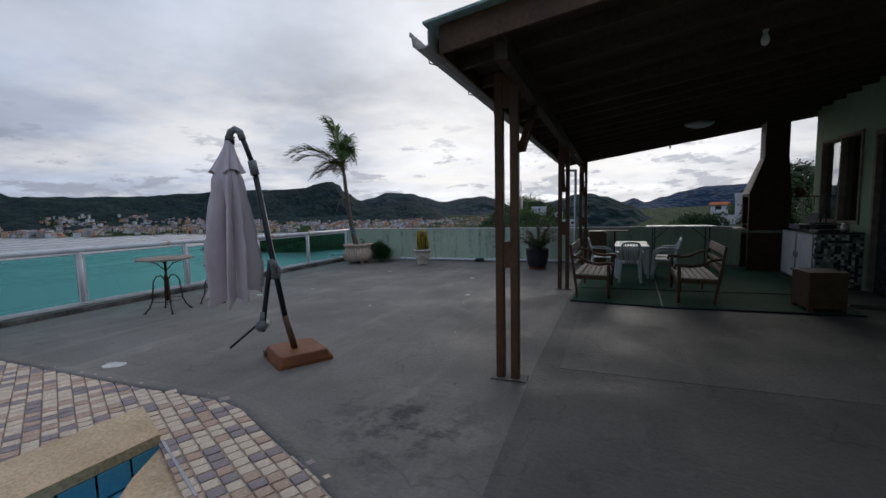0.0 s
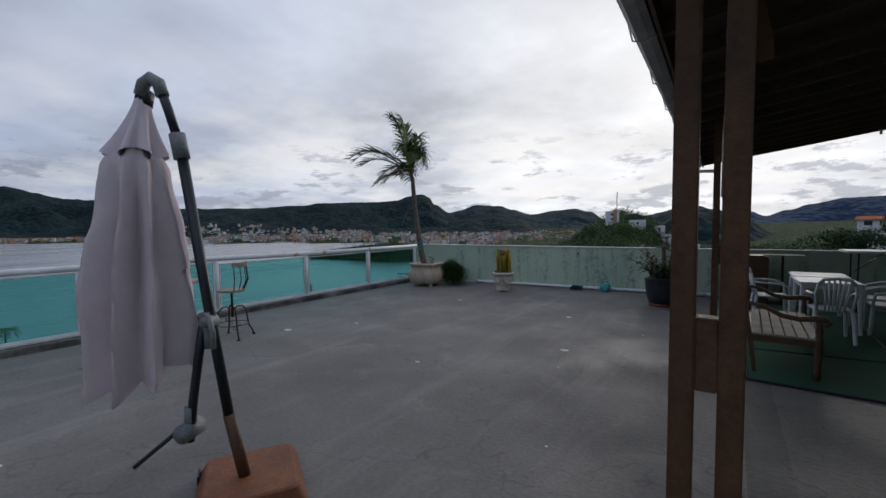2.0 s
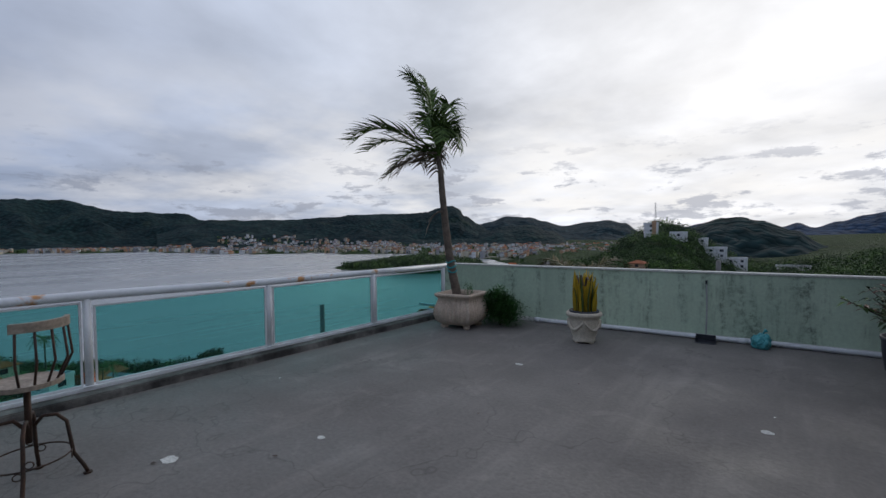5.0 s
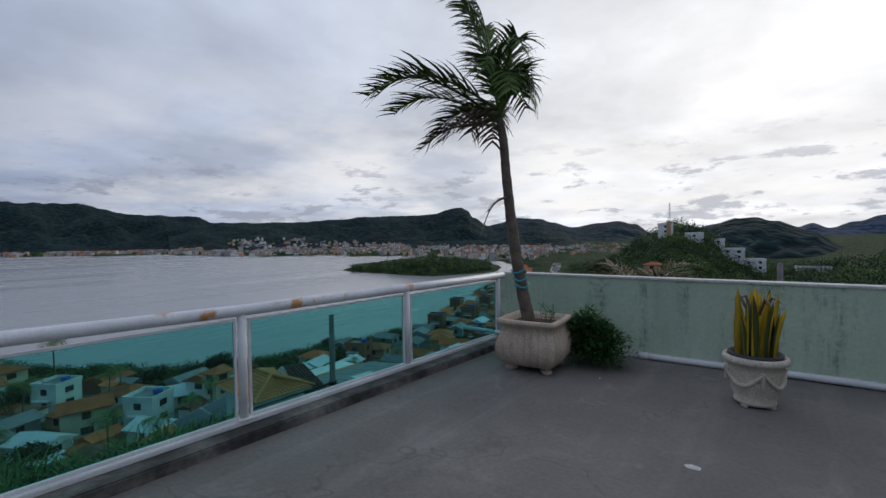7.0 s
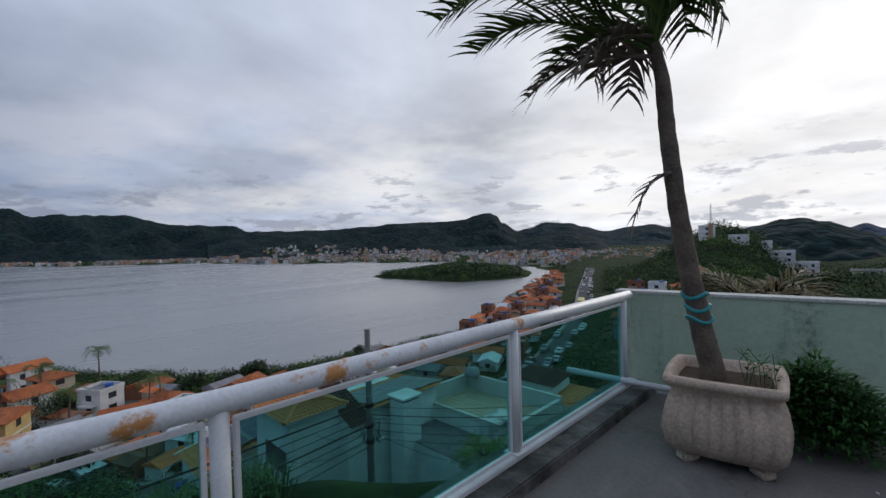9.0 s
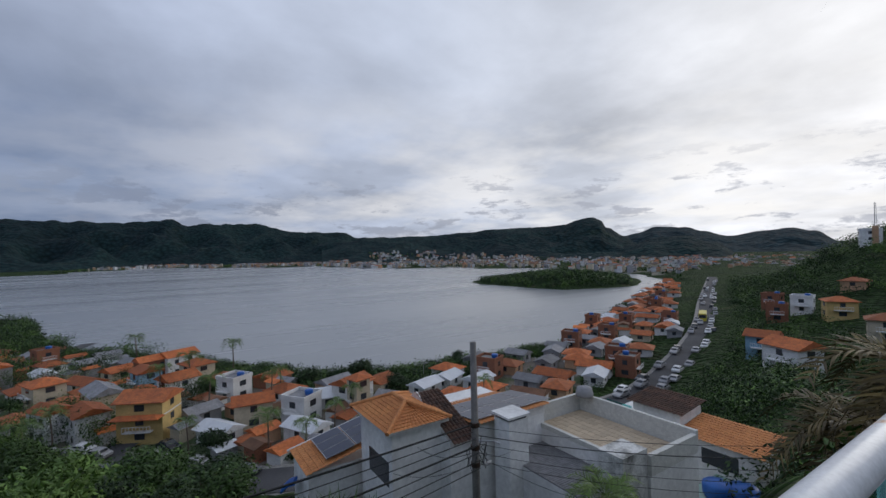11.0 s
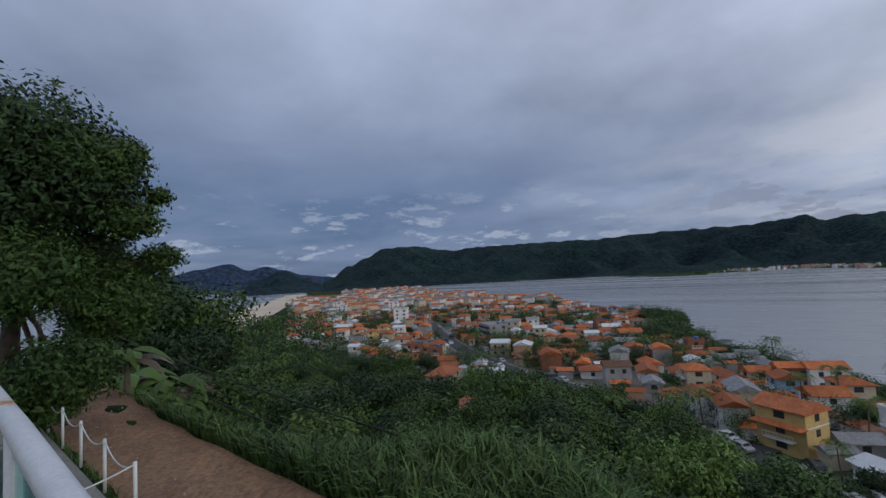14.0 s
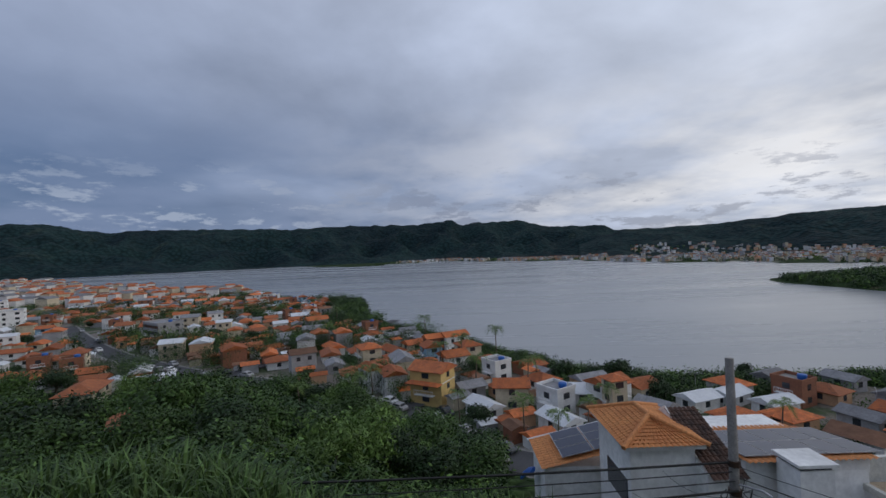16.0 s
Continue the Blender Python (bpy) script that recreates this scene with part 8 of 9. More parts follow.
    # arching palms beyond the parapet, half dry
    for x, y, z, h, sp in ((-8.2, 19.6, -5.4, 4.6, 2.0), (-7.2, 20.6, -5.0, 5.0, 2.1), (-8.8, 20.9, -6.4, 4.2, 2.0), (-7.5, 18.8, -5.6, 3.6, 1.8), (-8.4, 19.0, -7.2, 3.4, 1.7)):
        make_palm_tree(pose(x, y, z), rng, h, sp, "clumping palm with brown-tipped arching fronds", 34, "areca", 1.25, "clumping palms", True)
    make_tree("bush", "leafy green bush beyond the parapet", pose(-7.4, 17.6, -4.2), rng, 3.6, 1.6, 2200, 0.12, "leaf", 9, "bush")
    make_palm_tree(pose(-17.0, 23.0, -11.5), rng, 4.0, 1.5, "short fan-leaved palm between the houses", 22, "frond", 0.7, "")
    # royal palm and trees on the bank behind the house
    make_palm_tree(pose(19.5, 62.0, ground(19.5, 62)), rng, 9.0, 3.4, "tall palm on the wooded bank", 16, "leaf_dark", 1.0, "")
    for x, y, s, k in ((14, 44, 0.9, 0), (19, 50, 1.0, 1), (24, 40, 1.0, 1), (11, 52, 0.8, 0), (28, 52, 1.2, 0), (17, 66, 1.0, 1), (8, 62, 0.8, 1), (30, 66, 1.1, 1), (22, 78, 1.2, 0), (12, 80, 1.0, 1), (36, 46, 1.0, 0), (13, 32, 0.6, 0), (20, 33, 0.7, 1), (27, 31, 0.7, 0), (6, 40, 0.5, 1), (9, 70, 0.9, 2), (4, 90, 0.9, 0), (2, 56, 0.5, 1)):
        t = copy_thing(protos_t[k], pose(x, y, ground(x, y) - 0.8, 0, 0, rng.uniform(0, 360)))
        t.scale = (s, s, s)


M["roof_tile_dull"] = mat("roof_tile_dull", (0.24, 0.12, 0.07), (0.15, 0.08, 0.05), 0.9, 0.05, 0.6, 0.2, island=0.3)
M["roof_tile_mixed"] = mat("roof_tile_mixed", (0.56, 0.165, 0.05), (0.36, 0.105, 0.04), 0.85, 0.12, 2.0, 0.4, grain=0.3, island=0.5)
M["areca"] = leaf_mat("areca", (0.13, 0.085, 0.028), (0.035, 0.045, 0.014), 0.6)


def woods(taken):
    """Far woods: shore scrub, island, knoll and valley, as clumps of leaves."""
    rng = random.Random(13)
    groups = {"leaf": ([], []), "leaf_dark": ([], []), "leaf_light": ([], [])}

    def clump(x, y, z, r, n, size):
        vs, fs = groups[rng.choice(("leaf", "leaf_dark", "leaf_dark", "leaf_dark", "leaf_light"))] if rng.random() < 0.85 else groups["leaf"]
        a, b = leaf_cloud(rng, [(x, y, z, r), (x + r * 0.5, y - r * 0.3, z - r * 0.3, r * 0.7)], n, size)
        k = len(vs)
        vs += a
        fs += [tuple(k + i for i in f) for f in b]

    for _ in range(2000):   # scrub along the near shore
        az = rng.uniform(34, 112)
        r = table_at(NEAR_SHORE, az) - rng.uniform(0.5, 22 if az > 48 else 11)
        x, y = at_polar(az, r)
        clump(x, y, land_z(x, y) + rng.uniform(0.4, 1.4), rng.uniform(1.3, 2.5), 90, 0.27)
    for _ in range(420):   # wooded spit
        az, r = rng.uniform(100.6, 104.5), rng.uniform(215, 325)
        x, y = at_polar(az, r)
        if shore_gap(az, r) < -3:
            clump(x, y, land_z(x, y) + 1.2, rng.uniform(1.8, 3.2), 40, 0.6)
    for _ in range(950):   # island
        az, r = rng.uniform(34, 54.5), rng.uniform(350, 505)
        x, y = at_polar(az, r)
        z = ground(x, y)
        if z > LAKE + 1.2:
            clump(x, y, z + 1.6, rng.uniform(2.4, 4.4), 44, 0.85)
    for _ in range(2200):   # knoll and valley on the right
        az, r = rng.uniform(-24, 27), 40 + 330 * rng.random() ** 0.8
        x, y = at_polar(az, r)
        if not far_from_road(x, y, 12) or (az > 20 and r < 60) or (12 < az < 31 and abs(x + 55) < 26 and abs(y - 160) < 22 and rng.random() < 0.7):
            continue
        s = 0.6 + r / 260
        clump(x, y, ground(x, y) + 0.9 * s, rng.uniform(1.6, 2.9) * s, 110, 0.24 * s + 0.06)
    for _ in range(1700):   # trees behind the avenue
        az, r = rng.uniform(18, 50), rng.uniform(50, 330)
        x, y = at_polar(az, r)
        if lake_side(x, y) > -4 or not far_from_road(x, y, 9) or any((x - a) ** 2 + (y - b) ** 2 < 42 for a, b, c in taken):
            continue
        clump(x, y, ground(x, y) + 1.2, rng.uniform(1.6, 3.0), 110, 0.24)
    for _ in range(620):   # slope between the terrace and the avenue
        az, r = rng.uniform(14, 50), rng.uniform(24, 95)
        x, y = at_polar(az, r)
        if not far_from_road(x, y, 8) or r < 36 and az > 26:
            continue
        clump(x, y, ground(x, y) + 0.5, rng.uniform(1.1, 2.2), 130, 0.17)
    for _ in range(1300):   # undergrowth of the wooded slope
        az, r = rng.uniform(84, 165), 12.5 + 98 * rng.random() ** 1.25
        x, y = at_polar(az, r)
        if x > -13.6 or abs(az - 126.4) < 4 and 40 < r < 70 or town_edge(x - 3, y) or not far_from_road(x, y, 5):
            continue
        clump(x, y, ground(x, y) + 0.2, rng.uniform(0.9, 1.7), 150, 0.11 + r * 0.0012)
    for _ in range(11000):   # garden trees that stand above the roofs
        az, r = rng.uniform(84, 141), rng.uniform(90, 520)
        x, y = at_polar(az, r)
        if shore_gap(az, r) > -6 or not town_edge(x, y) or not far_from_road(x, y, 4.6) or any((x - a) ** 2 + (y - b) ** 2 < (c - 3.4) ** 2 for a, b, c in taken):
            continue
        if noise.noise((x * 0.022, y * 0.022, 7.0)) < -0.02 or rng.random() < 0.35:
            continue
        k = rng.uniform(0.95, 1.55)
        if r < 165 and (rng.random() < 0.4 or any((x - a) ** 2 + (y - b) ** 2 < (c - 1.8) ** 2 for a, b, c in taken)):
            continue
        count, leaf = (220, 0.19) if r < 165 else (90, 0.33)
        clump(x, y, land_z(x, y) + 3.2 * k, 2.0 * k, count, leaf)
        clump(x + 0.6, y + 0.4, land_z(x, y) + 1.4 * k, 1.7 * k, count // 2, leaf)
    for _ in range(3600):   # gardens between the houses
        az, r = rng.uniform(34, 140), rng.uniform(66, 480)
        x, y = at_polar(az, r)
        if shore_gap(az, r) > -6 or not town_edge(x, y) or not far_from_road(x, y, 5.2) or any((x - a) ** 2 + (y - b) ** 2 < (c - 2.6) ** 2 for a, b, c in taken):
            continue
        if noise.noise((x * 0.03, y * 0.03, 2.0)) < -0.05:
            continue
        clump(x, y, land_z(x, y) + rng.uniform(0.4, 1.4), rng.uniform(0.9, 1.7), 60, 0.24)
    for _ in range(500):   # trees of the far town and past the beach
        az = rng.uniform(112, 150)
        r = rng.uniform(380, 1200)
        if shore_gap(az, r) > -5:
            continue
        x, y = at_polar(az, r)
        clump(x, y, land_z(x, y) + 2.0, rng.uniform(3, 5), 26, 1.3)
    for _ in range(700):   # woods towards the beach
        az, r = rng.uniform(138, 176), rng.uniform(60, 420)
        x, y = at_polar(az, r)
        if town_edge(x - 6, y) and az < 143 or ground(x, y) < LAKE + 1:
            continue
        s = 0.8 + r / 200
        clump(x, y, ground(x, y) + 1.4 * s, rng.uniform(1.8, 3.0) * s, 50, 0.4 * s)
    for _ in range(1000):   # trees between the houses of the far shore
        az = rng.uniform(17, 100)
        r = (table_at(FAR_SHORE, az) if az > 28 else 560) + 4 + (520 if az < 67 else 200) * rng.random()
        x, y = at_polar(az, r)
        u = (r - 1150) / 900
        z = -31 + 150 * (0.35 * u + 0.65 * u ** 1.7) if u > 0 and 33 < az < 72 else -30.4
        clump(x, y, z + 2.0, rng.uniform(3, 6.5), 16, 1.9)
    for key, (vs, fs) in groups.items():
        tagged(poly_mesh("woods", vs, fs, key), "dense green scrub and woods round the lagoon", "woods", kind="stuff")


def gabled_block(sets, x, y, z, w, d, h, a, wall, roof):
    vs, fs = sets[wall]
    n = len(vs)
    c, s = math.cos(a), math.sin(a)
    q = [(x + c * u - s * v, y + s * u + c * v) for u, v in ((-w, -d), (w, -d), (w, d), (-w, d))]
    vs += [(p[0], p[1], z - 3) for p in q] + [(p[0], p[1], z + h) for p in q]
    fs += [tuple(n + i for i in f) for f in ((0, 1, 5, 4), (1, 2, 6, 5), (2, 3, 7, 6), (3, 0, 4, 7), (4, 5, 6, 7))]
    vs, fs = sets[roof]
    n = len(vs)
    q = [(x + c * u - s * v, y + s * u + c * v) for u, v in ((-w - 0.4, -d - 0.4), (w + 0.4, -d - 0.4), (w + 0.4, d + 0.4), (-w - 0.4, d + 0.4), (-w - 0.4, 0), (w + 0.4, 0))]
    vs += [(p[0], p[1], z + h + (0 if i < 4 else w * 0.35)) for i, p in enumerate(q)]
    fs += [tuple(n + i for i in f) for f in ((0, 1, 5, 4), (2, 3, 4, 5), (1, 2, 5), (3, 0, 4))]


def town_fill(taken):
    """The rest of the lakeside town, too many to count: small houses, lean-tos and yard walls in the gaps."""
    rng = random.Random(64)
    sets = {k: ([], []) for k in ("wall_white", "wall_cream", "wall_peach", "wall_grey", "brick", "roof_tile_mixed", "roof_grey", "roof_white", "roof_tile_dull", "dark_window")}
    spots = [(x, y, c - 1.6) for x, y, c in taken]
    walls = ("wall_white", "wall_white", "wall_white", "wall_white", "wall_cream", "wall_peach", "wall_grey", "brick")
    roofs = ("roof_tile_mixed", "roof_tile_mixed", "roof_tile_mixed", "roof_grey", "roof_white", "roof_tile_mixed", "roof_tile_dull")

    def clear(x, y, r):
        return all((x - a) ** 2 + (y - b) ** 2 > (r + c) ** 2 for a, b, c in spots)

    for size, tries in ((3.4, 2400), (1.7, 3600)):
        for _ in range(tries):
            az = rng.uniform(34, 146)
            lim = min(table_at(NEAR_SHORE, az) if az < 134 else 620, 620)
            r = 68 + (lim - 68) * rng.random() ** 0.8
            x, y = at_polar(az, r)
            if not town_edge(x, y) or shore_gap(az, r) > (-20 if az > 48 else -10) or (99 < az < 106 and r > 200) or az > 141 and r > 430 or (az < 62 and lake_side(x, y) < 4):
                continue
            if not far_from_road(x, y, 5.4 + size * 0.5) or not clear(x, y, size * 0.55 if size < 2 else 2.6):
                continue
            w, d = size * rng.uniform(0.8, 1.25), size * rng.uniform(0.6, 0.95)
            h = rng.choice((2.6, 2.8, 5.2)) if size > 2 else rng.uniform(1.9, 2.5)
            a = radians(28 + rng.choice((0, 90)) + rng.uniform(-10, 10))
            z = land_z(x, y)
            gabled_block(sets, x, y, z, w, d, h, a, rng.choice(walls), rng.choice(roofs))
            spots.append((x, y, size))
            for f in range(int(h / 2.5)):
                for u in (-0.45, 0.45):
                    for v in (-1, 1):
                        vs, fs = sets["dark_window"]
                        n = len(vs)
                        for du, z0 in ((-0.5, 0.9), (0.5, 0.9), (0.5, 2.0), (-0.5, 2.0)):
                            px, py = u * w + du, v * (d + 0.03)
                            vs.append((x + math.cos(a) * px - math.sin(a) * py, y + math.sin(a) * px + math.cos(a) * py, z + 2.5 * f + z0))
                        fs.append((n, n + 1, n + 2, n + 3))
    for key, (vs, fs) in sets.items():
        if fs:
            tagged(poly_mesh("town_houses", vs, fs, key), "crowded small houses and sheds of the lakeside town", "town", kind="stuff")


def far_town():
    """The town on the far shore: small gabled blocks, far too many to count."""
    rng = random.Random(99)
    sets = {k: ([], []) for k in ("wall_white", "wall_cream", "wall_peach", "wall_grey", "roof_tile", "roof_grey", "roof_tile_dull")}

    for _ in range(3600):
        az = rng.uniform(16, 97)
        base = table_at(FAR_SHORE, az) if az > 28 else 520
        if az < 67:
            depth = 560 * rng.random() ** 1.15
        else:
            depth = (90 + 130 * (1 - smoothstep(67, 80, az))) * rng.random()
            if rng.random() < smoothstep(82, 99, az) * 0.8:
                continue
        r = base + 8 + depth
        if az < 33:
            r += 60
        if noise.noise((az * 0.35, r * 0.012, 5.0)) < -0.12:
            continue
        x, y = at_polar(az, r)
        z = -29.8
        u = (r - 1150) / 900
        if u > 0 and 33 < az < 72:
            z = -31 + 150 * (0.35 * u + 0.65 * u ** 1.7)
        k = rng.uniform(0.42, 0.95) * (0.8 + r / 2500)
        gabled_block(sets, x, y, z, 3.4 * k, 2.8 * k, rng.choice((2.8, 2.8, 5.4, 5.6, 8.0)) * 0.9, rng.uniform(0, 3.14), rng.choice(("wall_white", "wall_white", "wall_cream", "wall_peach", "wall_grey")), rng.choice(("roof_tile", "roof_grey", "roof_grey", "roof_tile_dull", "roof_tile_dull", "wall_grey")))
    for _ in range(1500):   # the far end of the lakeside town
        az = rng.uniform(112, 149)
        r = rng.uniform(400, 1500)
        if shore_gap(az, r) > -12 or (az > 143 and r > 900):
            continue
        x, y = at_polar(az, r)
        k = rng.uniform(0.9, 1.5) * (0.85 + r / 2500)
        gabled_block(sets, x, y, -30.0, 3.8 * k, 3.1 * k, rng.choice((2.8, 2.8, 5.6, 8.4)), rng.uniform(0, 3.14), rng.choice(("wall_white", "wall_white", "wall_cream")), rng.choice(("roof_tile", "roof_tile", "roof_grey")))
    for key, (vs, fs) in sets.items():
        tagged(poly_mesh("far_town", vs, fs, key), "distant lakeside houses with pale walls and tile roofs", "town", kind="stuff")
    # villas on the knoll and up the valley
    r2 = random.Random(5)
    for az, r, w, d, fl, rz, lab in ((12.6, 232, 10, 8, 2, 20, "modern villa with a tan stair tower on the knoll"), (9.6, 228, 12, 8, 1, 10, "low white villa on the knoll"), (5.9, 235, 14, 10, 2, 12, "white stepped apartment block in the valley"),
                                     (4.0, 240, 14, 9, 2, 12, "white stepped apartment block in the valley"), (-0.8, 300, 24, 10, 1, 5, "long white building in the valley"), (7.4, 250, 9, 8, 1, 20, "white house on the knoll"),
                                     (-12.5, 150, 8, 7, 2, -20, "tan house on the wooded bank"), (-15.5, 95, 8, 7, 2, -20, "white house on the wooded bank"), (-19.0, 80, 9, 8, 2, -20, "pale house high on the bank")):
        x, y = at_polar(az, r)
        h = house(lab, w, d, fl, "flat" if "tan house" not in lab else "gable", "wall_white", "roof_grey" if "tan house" not in lab else "roof_tile", pose(x, y, ground(x, y) + (0.4 if r > 200 else 0.0), 0, 0, rz), r2, "", False, 0.62 if r > 200 else 0.5)
        if "stair tower" in lab:
            part("stair_tower", boxed(0.2, -2.9, -1.0, 2.0, -2.2, 6.2), "wall_peach", h, "tan stair tower")
    mast = thing("radio_mast", "thin lattice radio mast on the knoll", "mast", pose(*at_polar(12.2, 262), ground(*at_polar(12.2, 262))))
    for k in range(3):
        a = 2.1 * k
        part("leg", tube([(0.5 * math.cos(a), 0.5 * math.sin(a), 0), (0.25 * math.cos(a), 0.25 * math.sin(a), 13)], 0.08, 4), "galvanised", mast)
    for k in range(9):
        part("brace", tube([(0.5, 0, 1.4 * k), (-0.25, 0.43, 1.4 * k + 0.7), (-0.25, -0.43, 1.4 * k + 1.4)], 0.05, 4), "galvanised", mast)


def poles_and_cables():
    rng = random.Random(31)

    def pole(m, label):
        p = thing("utility_pole", label, "pole", m, "utility poles")
        part("shaft", tube([(0, 0, -1.0), (0, 0, 9.6)], [0.17, 0.11], 10), "pole_concrete", p, smooth=True)
        for z in (6.6, 5.8, 5.2):
            part("clamp", tube([(0, 0, z), (0, 0, z + 0.16)], 0.17, 10), "iron", p)
        part("bracket_arm", tube([(0, 0, 6.1), (0.7, 0.3, 6.25), (0.9, 0.4, 6.2)], 0.03, 6), "galvanised", p)
        for k in range(7):
            a = rng.uniform(0, 6.28)
            part("cable_coil", tube([(0.2 * math.cos(a), 0.2 * math.sin(a), 5.9), (0.42 * math.cos(a + 0.5), 0.42 * math.sin(a + 0.5), 5.5 + 0.1 * k), (0.36 * math.cos(a + 1), 0.36 * math.sin(a + 1), 5.1), (0.15 * math.cos(a + 1.6), 0.15 * math.sin(a + 1.6), 5.6)], 0.013, 5), "cable", p)
        part("splice_box", tube([(0.25, 0.2, 5.3), (0.25, 0.5, 5.3)], 0.07, 8), "galvanised", p)
        return p

    b = Vector((-19.0, 18.8, -11.3))
    first = pole(pose(*b), "grey concrete utility pole tangled with cables")
    far = Vector((-12.2, -34.0, -7.4))
    copy_thing(first, pose(*far))
    third = Vector((-4.5, 33.0, -9.5))
    copy_thing(first, pose(*third))
    n = 0

    def cable(p, q, sag, r=0.013):
        p, q = Vector(p), Vector(q)
        ob = part("cable", tube([p.lerp(q, u / 16) - Vector((0, 0, 4 * sag * (u / 16) * (1 - u / 16))) for u in range(17)], r, 5, caps=False), "cable", smooth=True)
        tagged(ob, "slack black overhead cable", "cable", "overhead cables")

    for k in range(7):
        dz = -0.24 * k
        cable(b + Vector((0.05 * k, 0, 6.7 + dz)), far + Vector((0.0, 0, 9.0 + dz * 1.2)), 1.1 + 0.12 * k, 0.034 if k in (0, 3) else 0.016)
    for k in range(5):
        cable(b + Vector((0, 0, 6.6 - 0.3 * k)), third + Vector((0, 0, 6.8 - 0.25 * k)), 0.9 + 0.1 * k, 0.016 if k == 1 else 0.009)
    for q in ((-23.6, 19.0, -7.2), (-24.0, 22.5, -7.6), (-22.5, 24.0, -8.0), (-18.0, 25.2, -9.2), (-24.5, 18.0, -8.4)):
        cable(b + Vector((0, 0, 5.5 + rng.uniform(-0.3, 0.4))), q, 0.35, 0.009)
    lp = thing("street_lamp", "small street lamp on the lakeside road", "lamp", pose(-98, 62, land_z(-98, 62)), "street lamps")
    part("pole", tube([(0, 0, 0), (0, 0, 3.6), (0.3, 0, 4.1), (0.8, 0, 4.3)], 0.05, 6), "galvanised", lp)
    part("head", boxed(0.7, -0.1, 4.26, 1.1, 0.1, 4.34), "galvanised", lp)
    for x, y in ((-108, 38), (-112, 20), (-84, 86), (-118, -2), (-138, -40)):
        copy_thing(lp, pose(x, y, land_z(x, y), 0, 0, rng.uniform(0, 360)))


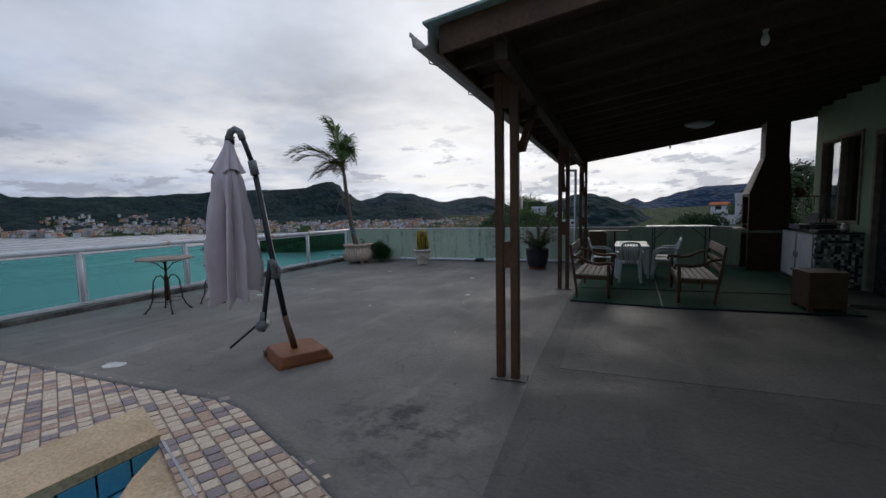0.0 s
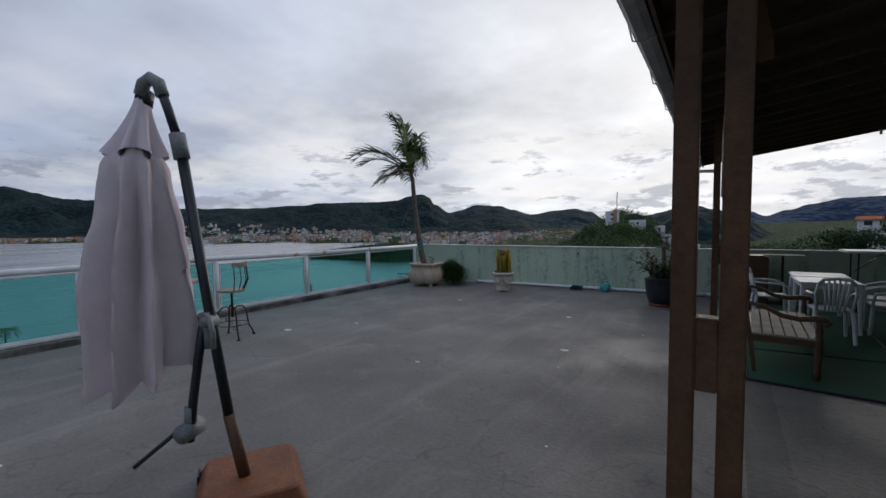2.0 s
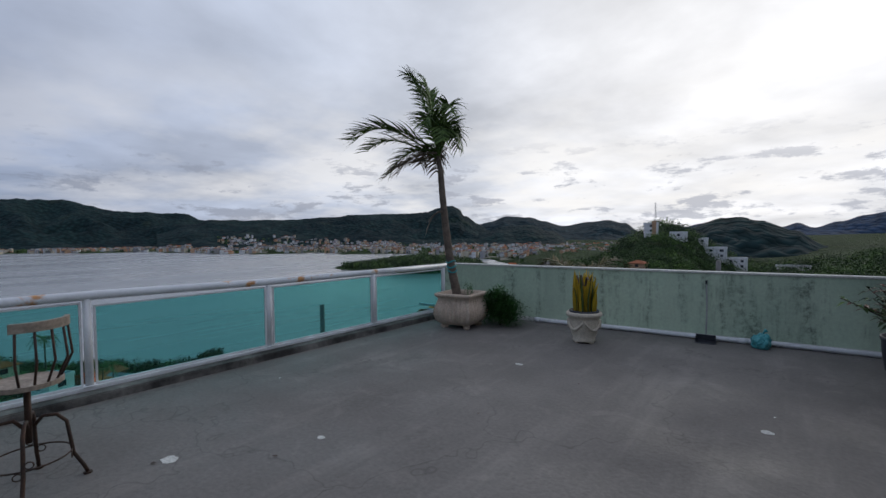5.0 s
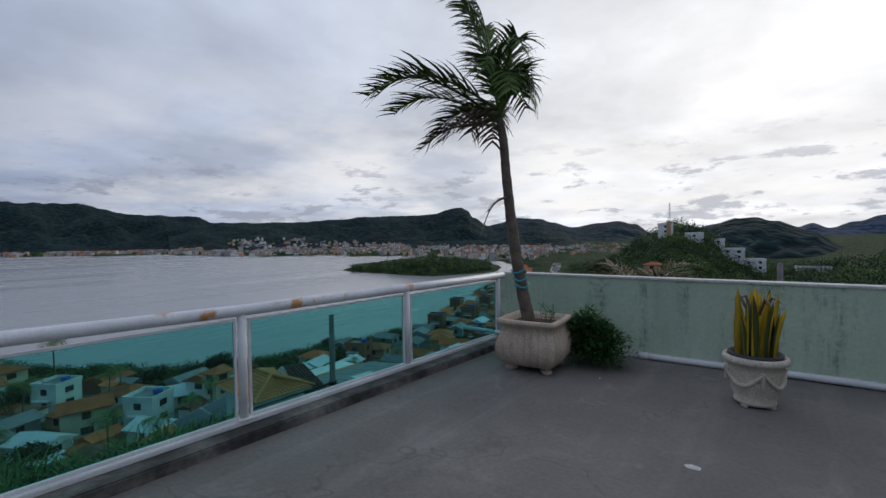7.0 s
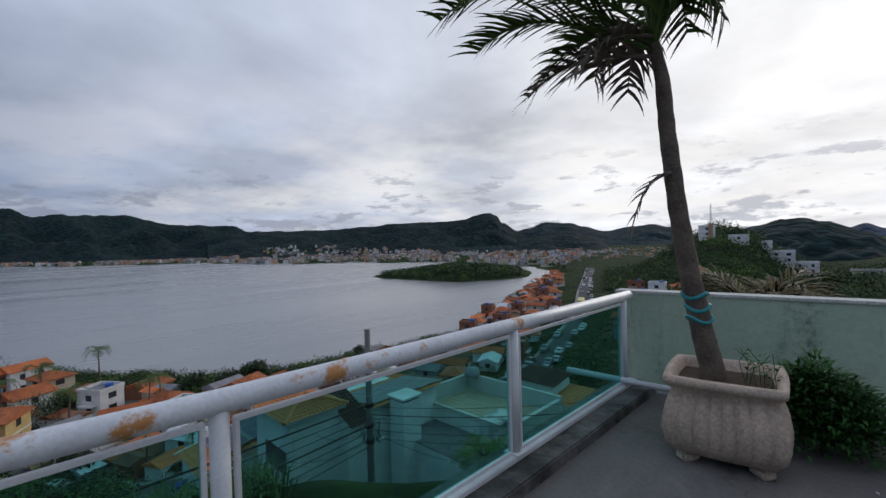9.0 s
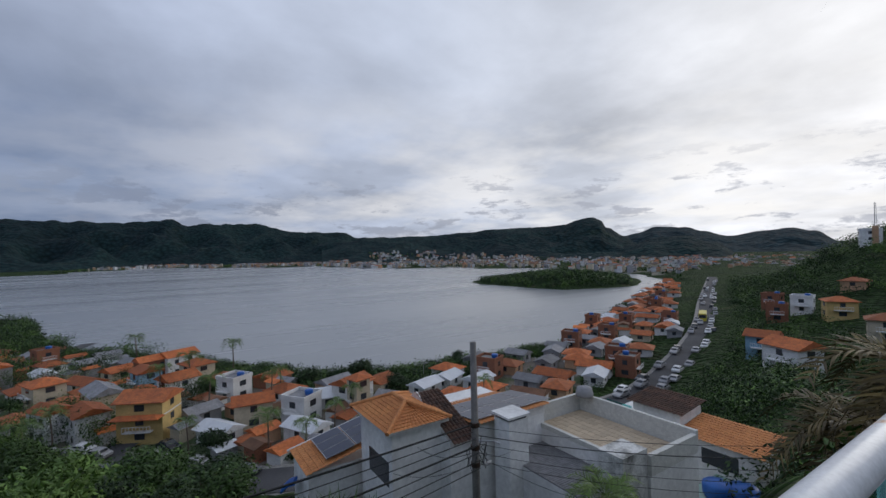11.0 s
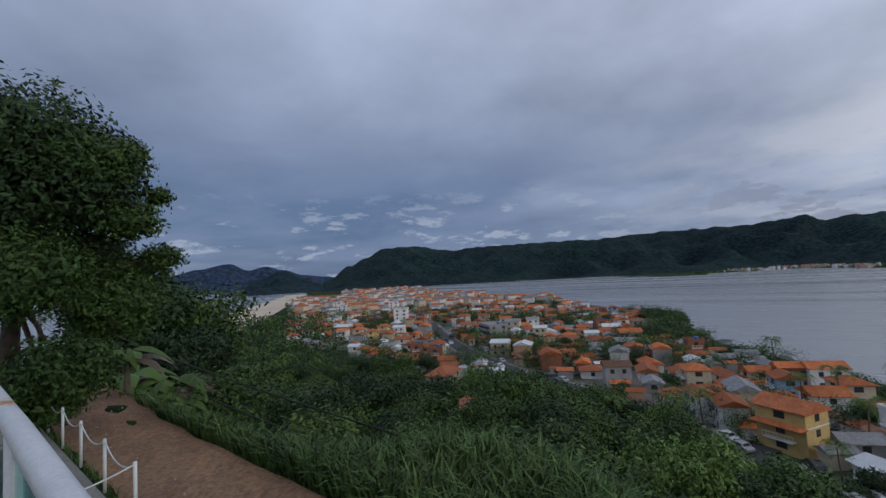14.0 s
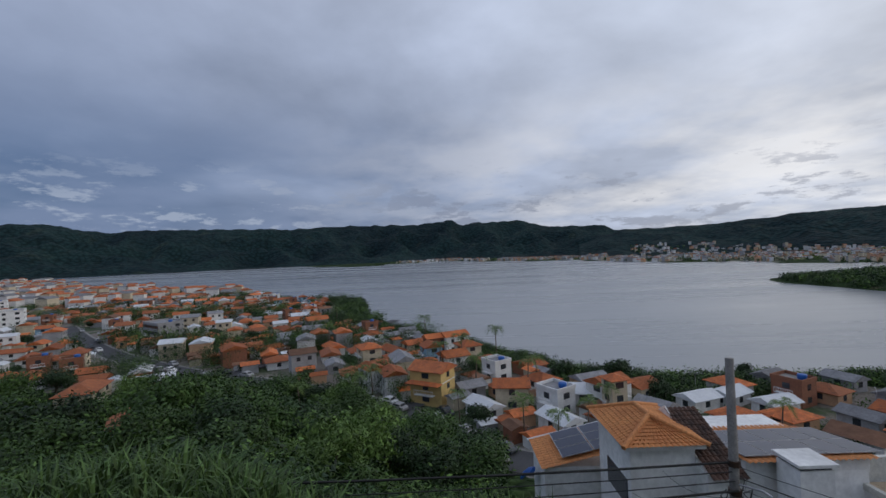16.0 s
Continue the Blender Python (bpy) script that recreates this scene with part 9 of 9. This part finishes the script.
def vehicles():
    rng = random.Random(12)

    def car(m, paint, label):
        c = thing("car", label, "car", m, "cars on the avenue")
        bm = bmesh.new()
        prof = [(-2.05, 0.32), (-2.1, 0.7), (-1.85, 0.88), (-1.5, 0.92), (-1.05, 1.38), (0.35, 1.42), (1.0, 0.95), (1.85, 0.82), (2.08, 0.6), (2.05, 0.32)]
        l = [bm.verts.new((-0.84 * (0.86 if z > 1.2 else 1), y, z)) for y, z in prof]
        r = [bm.verts.new((0.84 * (0.86 if z > 1.2 else 1), y, z)) for y, z in prof]
        bm.faces.new(l)
        bm.faces.new(r[::-1])
        for i in range(len(prof)):
            j = (i + 1) % len(prof)
            bm.faces.new((l[i], l[j], r[j], r[i]))
        part("body", bm, paint, c)
        part("rear_window", flat_quad([(-0.66, -1.42, 1.0), (0.66, -1.42, 1.0), (0.6, -1.12, 1.33), (-0.6, -1.12, 1.33)], (0, -0.02, 0.015)), "dark_window", c)
        part("windscreen", flat_quad([(-0.66, 0.92, 1.03), (0.66, 0.92, 1.03), (0.6, 0.45, 1.37), (-0.6, 0.45, 1.37)], (0, 0.015, 0.02)), "dark_window", c)
        for s in (-1, 1):
            part("side_window", boxed(s * 0.80 - 0.02, -1.0, 0.98, s * 0.80 + 0.02, 0.55, 1.28), "dark_window", c)
            for y in (-1.3, 1.3):
                w = part("wheel", tube([(s * 0.70, y, 0.31), (s * 0.87, y, 0.31)], 0.31, 14), "black_plastic", c)
                part("rim", tube([(s * 0.865, y, 0.31), (s * 0.885, y, 0.31)], 0.18, 10), "galvanised", w)
        return c

    paints = (("wall_white", "white hatchback car"), ("dark_window", "dark saloon car"), ("galvanised", "silver hatchback car"), ("wall_grey", "grey hatchback car"))
    base = []
    k = 0
    for i in range(4, len(road_line) - 4):
        p, q = road_line[i], road_line[i + 1]
        for lane in (-1, 1):
            if rng.random() < (0.6 if p.y > 90 else 0.18):
                d = (q - p).normalized()
                pos = p.lerp(q, rng.random()) + Vector((-d.y, d.x)) * (lane * rng.choice((1.6, 2.8)))
                rz = math.degrees(math.atan2(d.y, d.x)) - 90 + (180 if lane > 0 else 0)
                m = pose(pos.x, pos.y, max(ground(p.x, p.y), LAKE + 1.5) + 0.36, 0, 0, rz)
                w = rng.randrange(4)
                if len(base) <= 3 and all(b[0] != w for b in base):
                    base.append((w, car(m, paints[w][0], paints[w][1] + " on the avenue")))
                else:
                    copy_thing(next((b[1] for b in base if b[0] == w), base[0][1]), m)
    for x, y in ((-86.5, 7.2), (-89.5, 9.4)):
        copy_thing(base[0][1], pose(x, y, land_z(x, y) + 0.1, 0, 0, -60))
    bus = thing("bus", "yellow and green city bus on the avenue", "bus", pose(-88.2, 175.0, max(ground(-88.2, 175), LAKE + 1.5) + 0.4, 0, 0, 25))
    part("body", boxed(-1.25, -5.2, 0.4, 1.25, 5.2, 3.1, 0.15), "bus_yellow", bus)
    part("band", boxed(-1.27, -5.0, 0.5, 1.27, 5.0, 1.1), "bus_green", bus, "green lower band")
    part("windscreen", boxed(-1.1, -5.24, 1.5, 1.1, -5.18, 2.7), "dark_window", bus)
    part("side_windows", boxed(-1.27, -4.6, 1.7, 1.27, 4.6, 2.5), "dark_window", bus)
    for s in (-1, 1):
        for y in (-3.2, 3.2):
            part("wheel", tube([(s * 1.0, y, 0.45), (s * 1.26, y, 0.45)], 0.45, 14), "black_plastic", bus)


def flat_quad(pts, off):
    bm = bmesh.new()
    f = bm.faces.new([bm.verts.new(Vector(p) + Vector(off)) for p in pts])
    r = bmesh.ops.extrude_face_region(bm, geom=[f])
    bmesh.ops.translate(bm, vec=Vector(off) * 0.6, verts=[g for g in r["geom"] if isinstance(g, bmesh.types.BMVert)])
    return bm


M["bus_yellow"] = mat("bus_yellow", (0.62, 0.52, 0.06), (0.55, 0.46, 0.05), 0.4, 1.0, 10, 0.0, grain=0.05)
M["bus_green"] = mat("bus_green", (0.12, 0.36, 0.06), (0.10, 0.30, 0.05), 0.4, 1.0, 10, 0.0, grain=0.05)

lane_and_chain()
make_grass()
near_houses()
occupied = town()
vegetation(occupied)
woods(occupied)
town_fill(occupied)
far_town()
poles_and_cables()
vehicles()
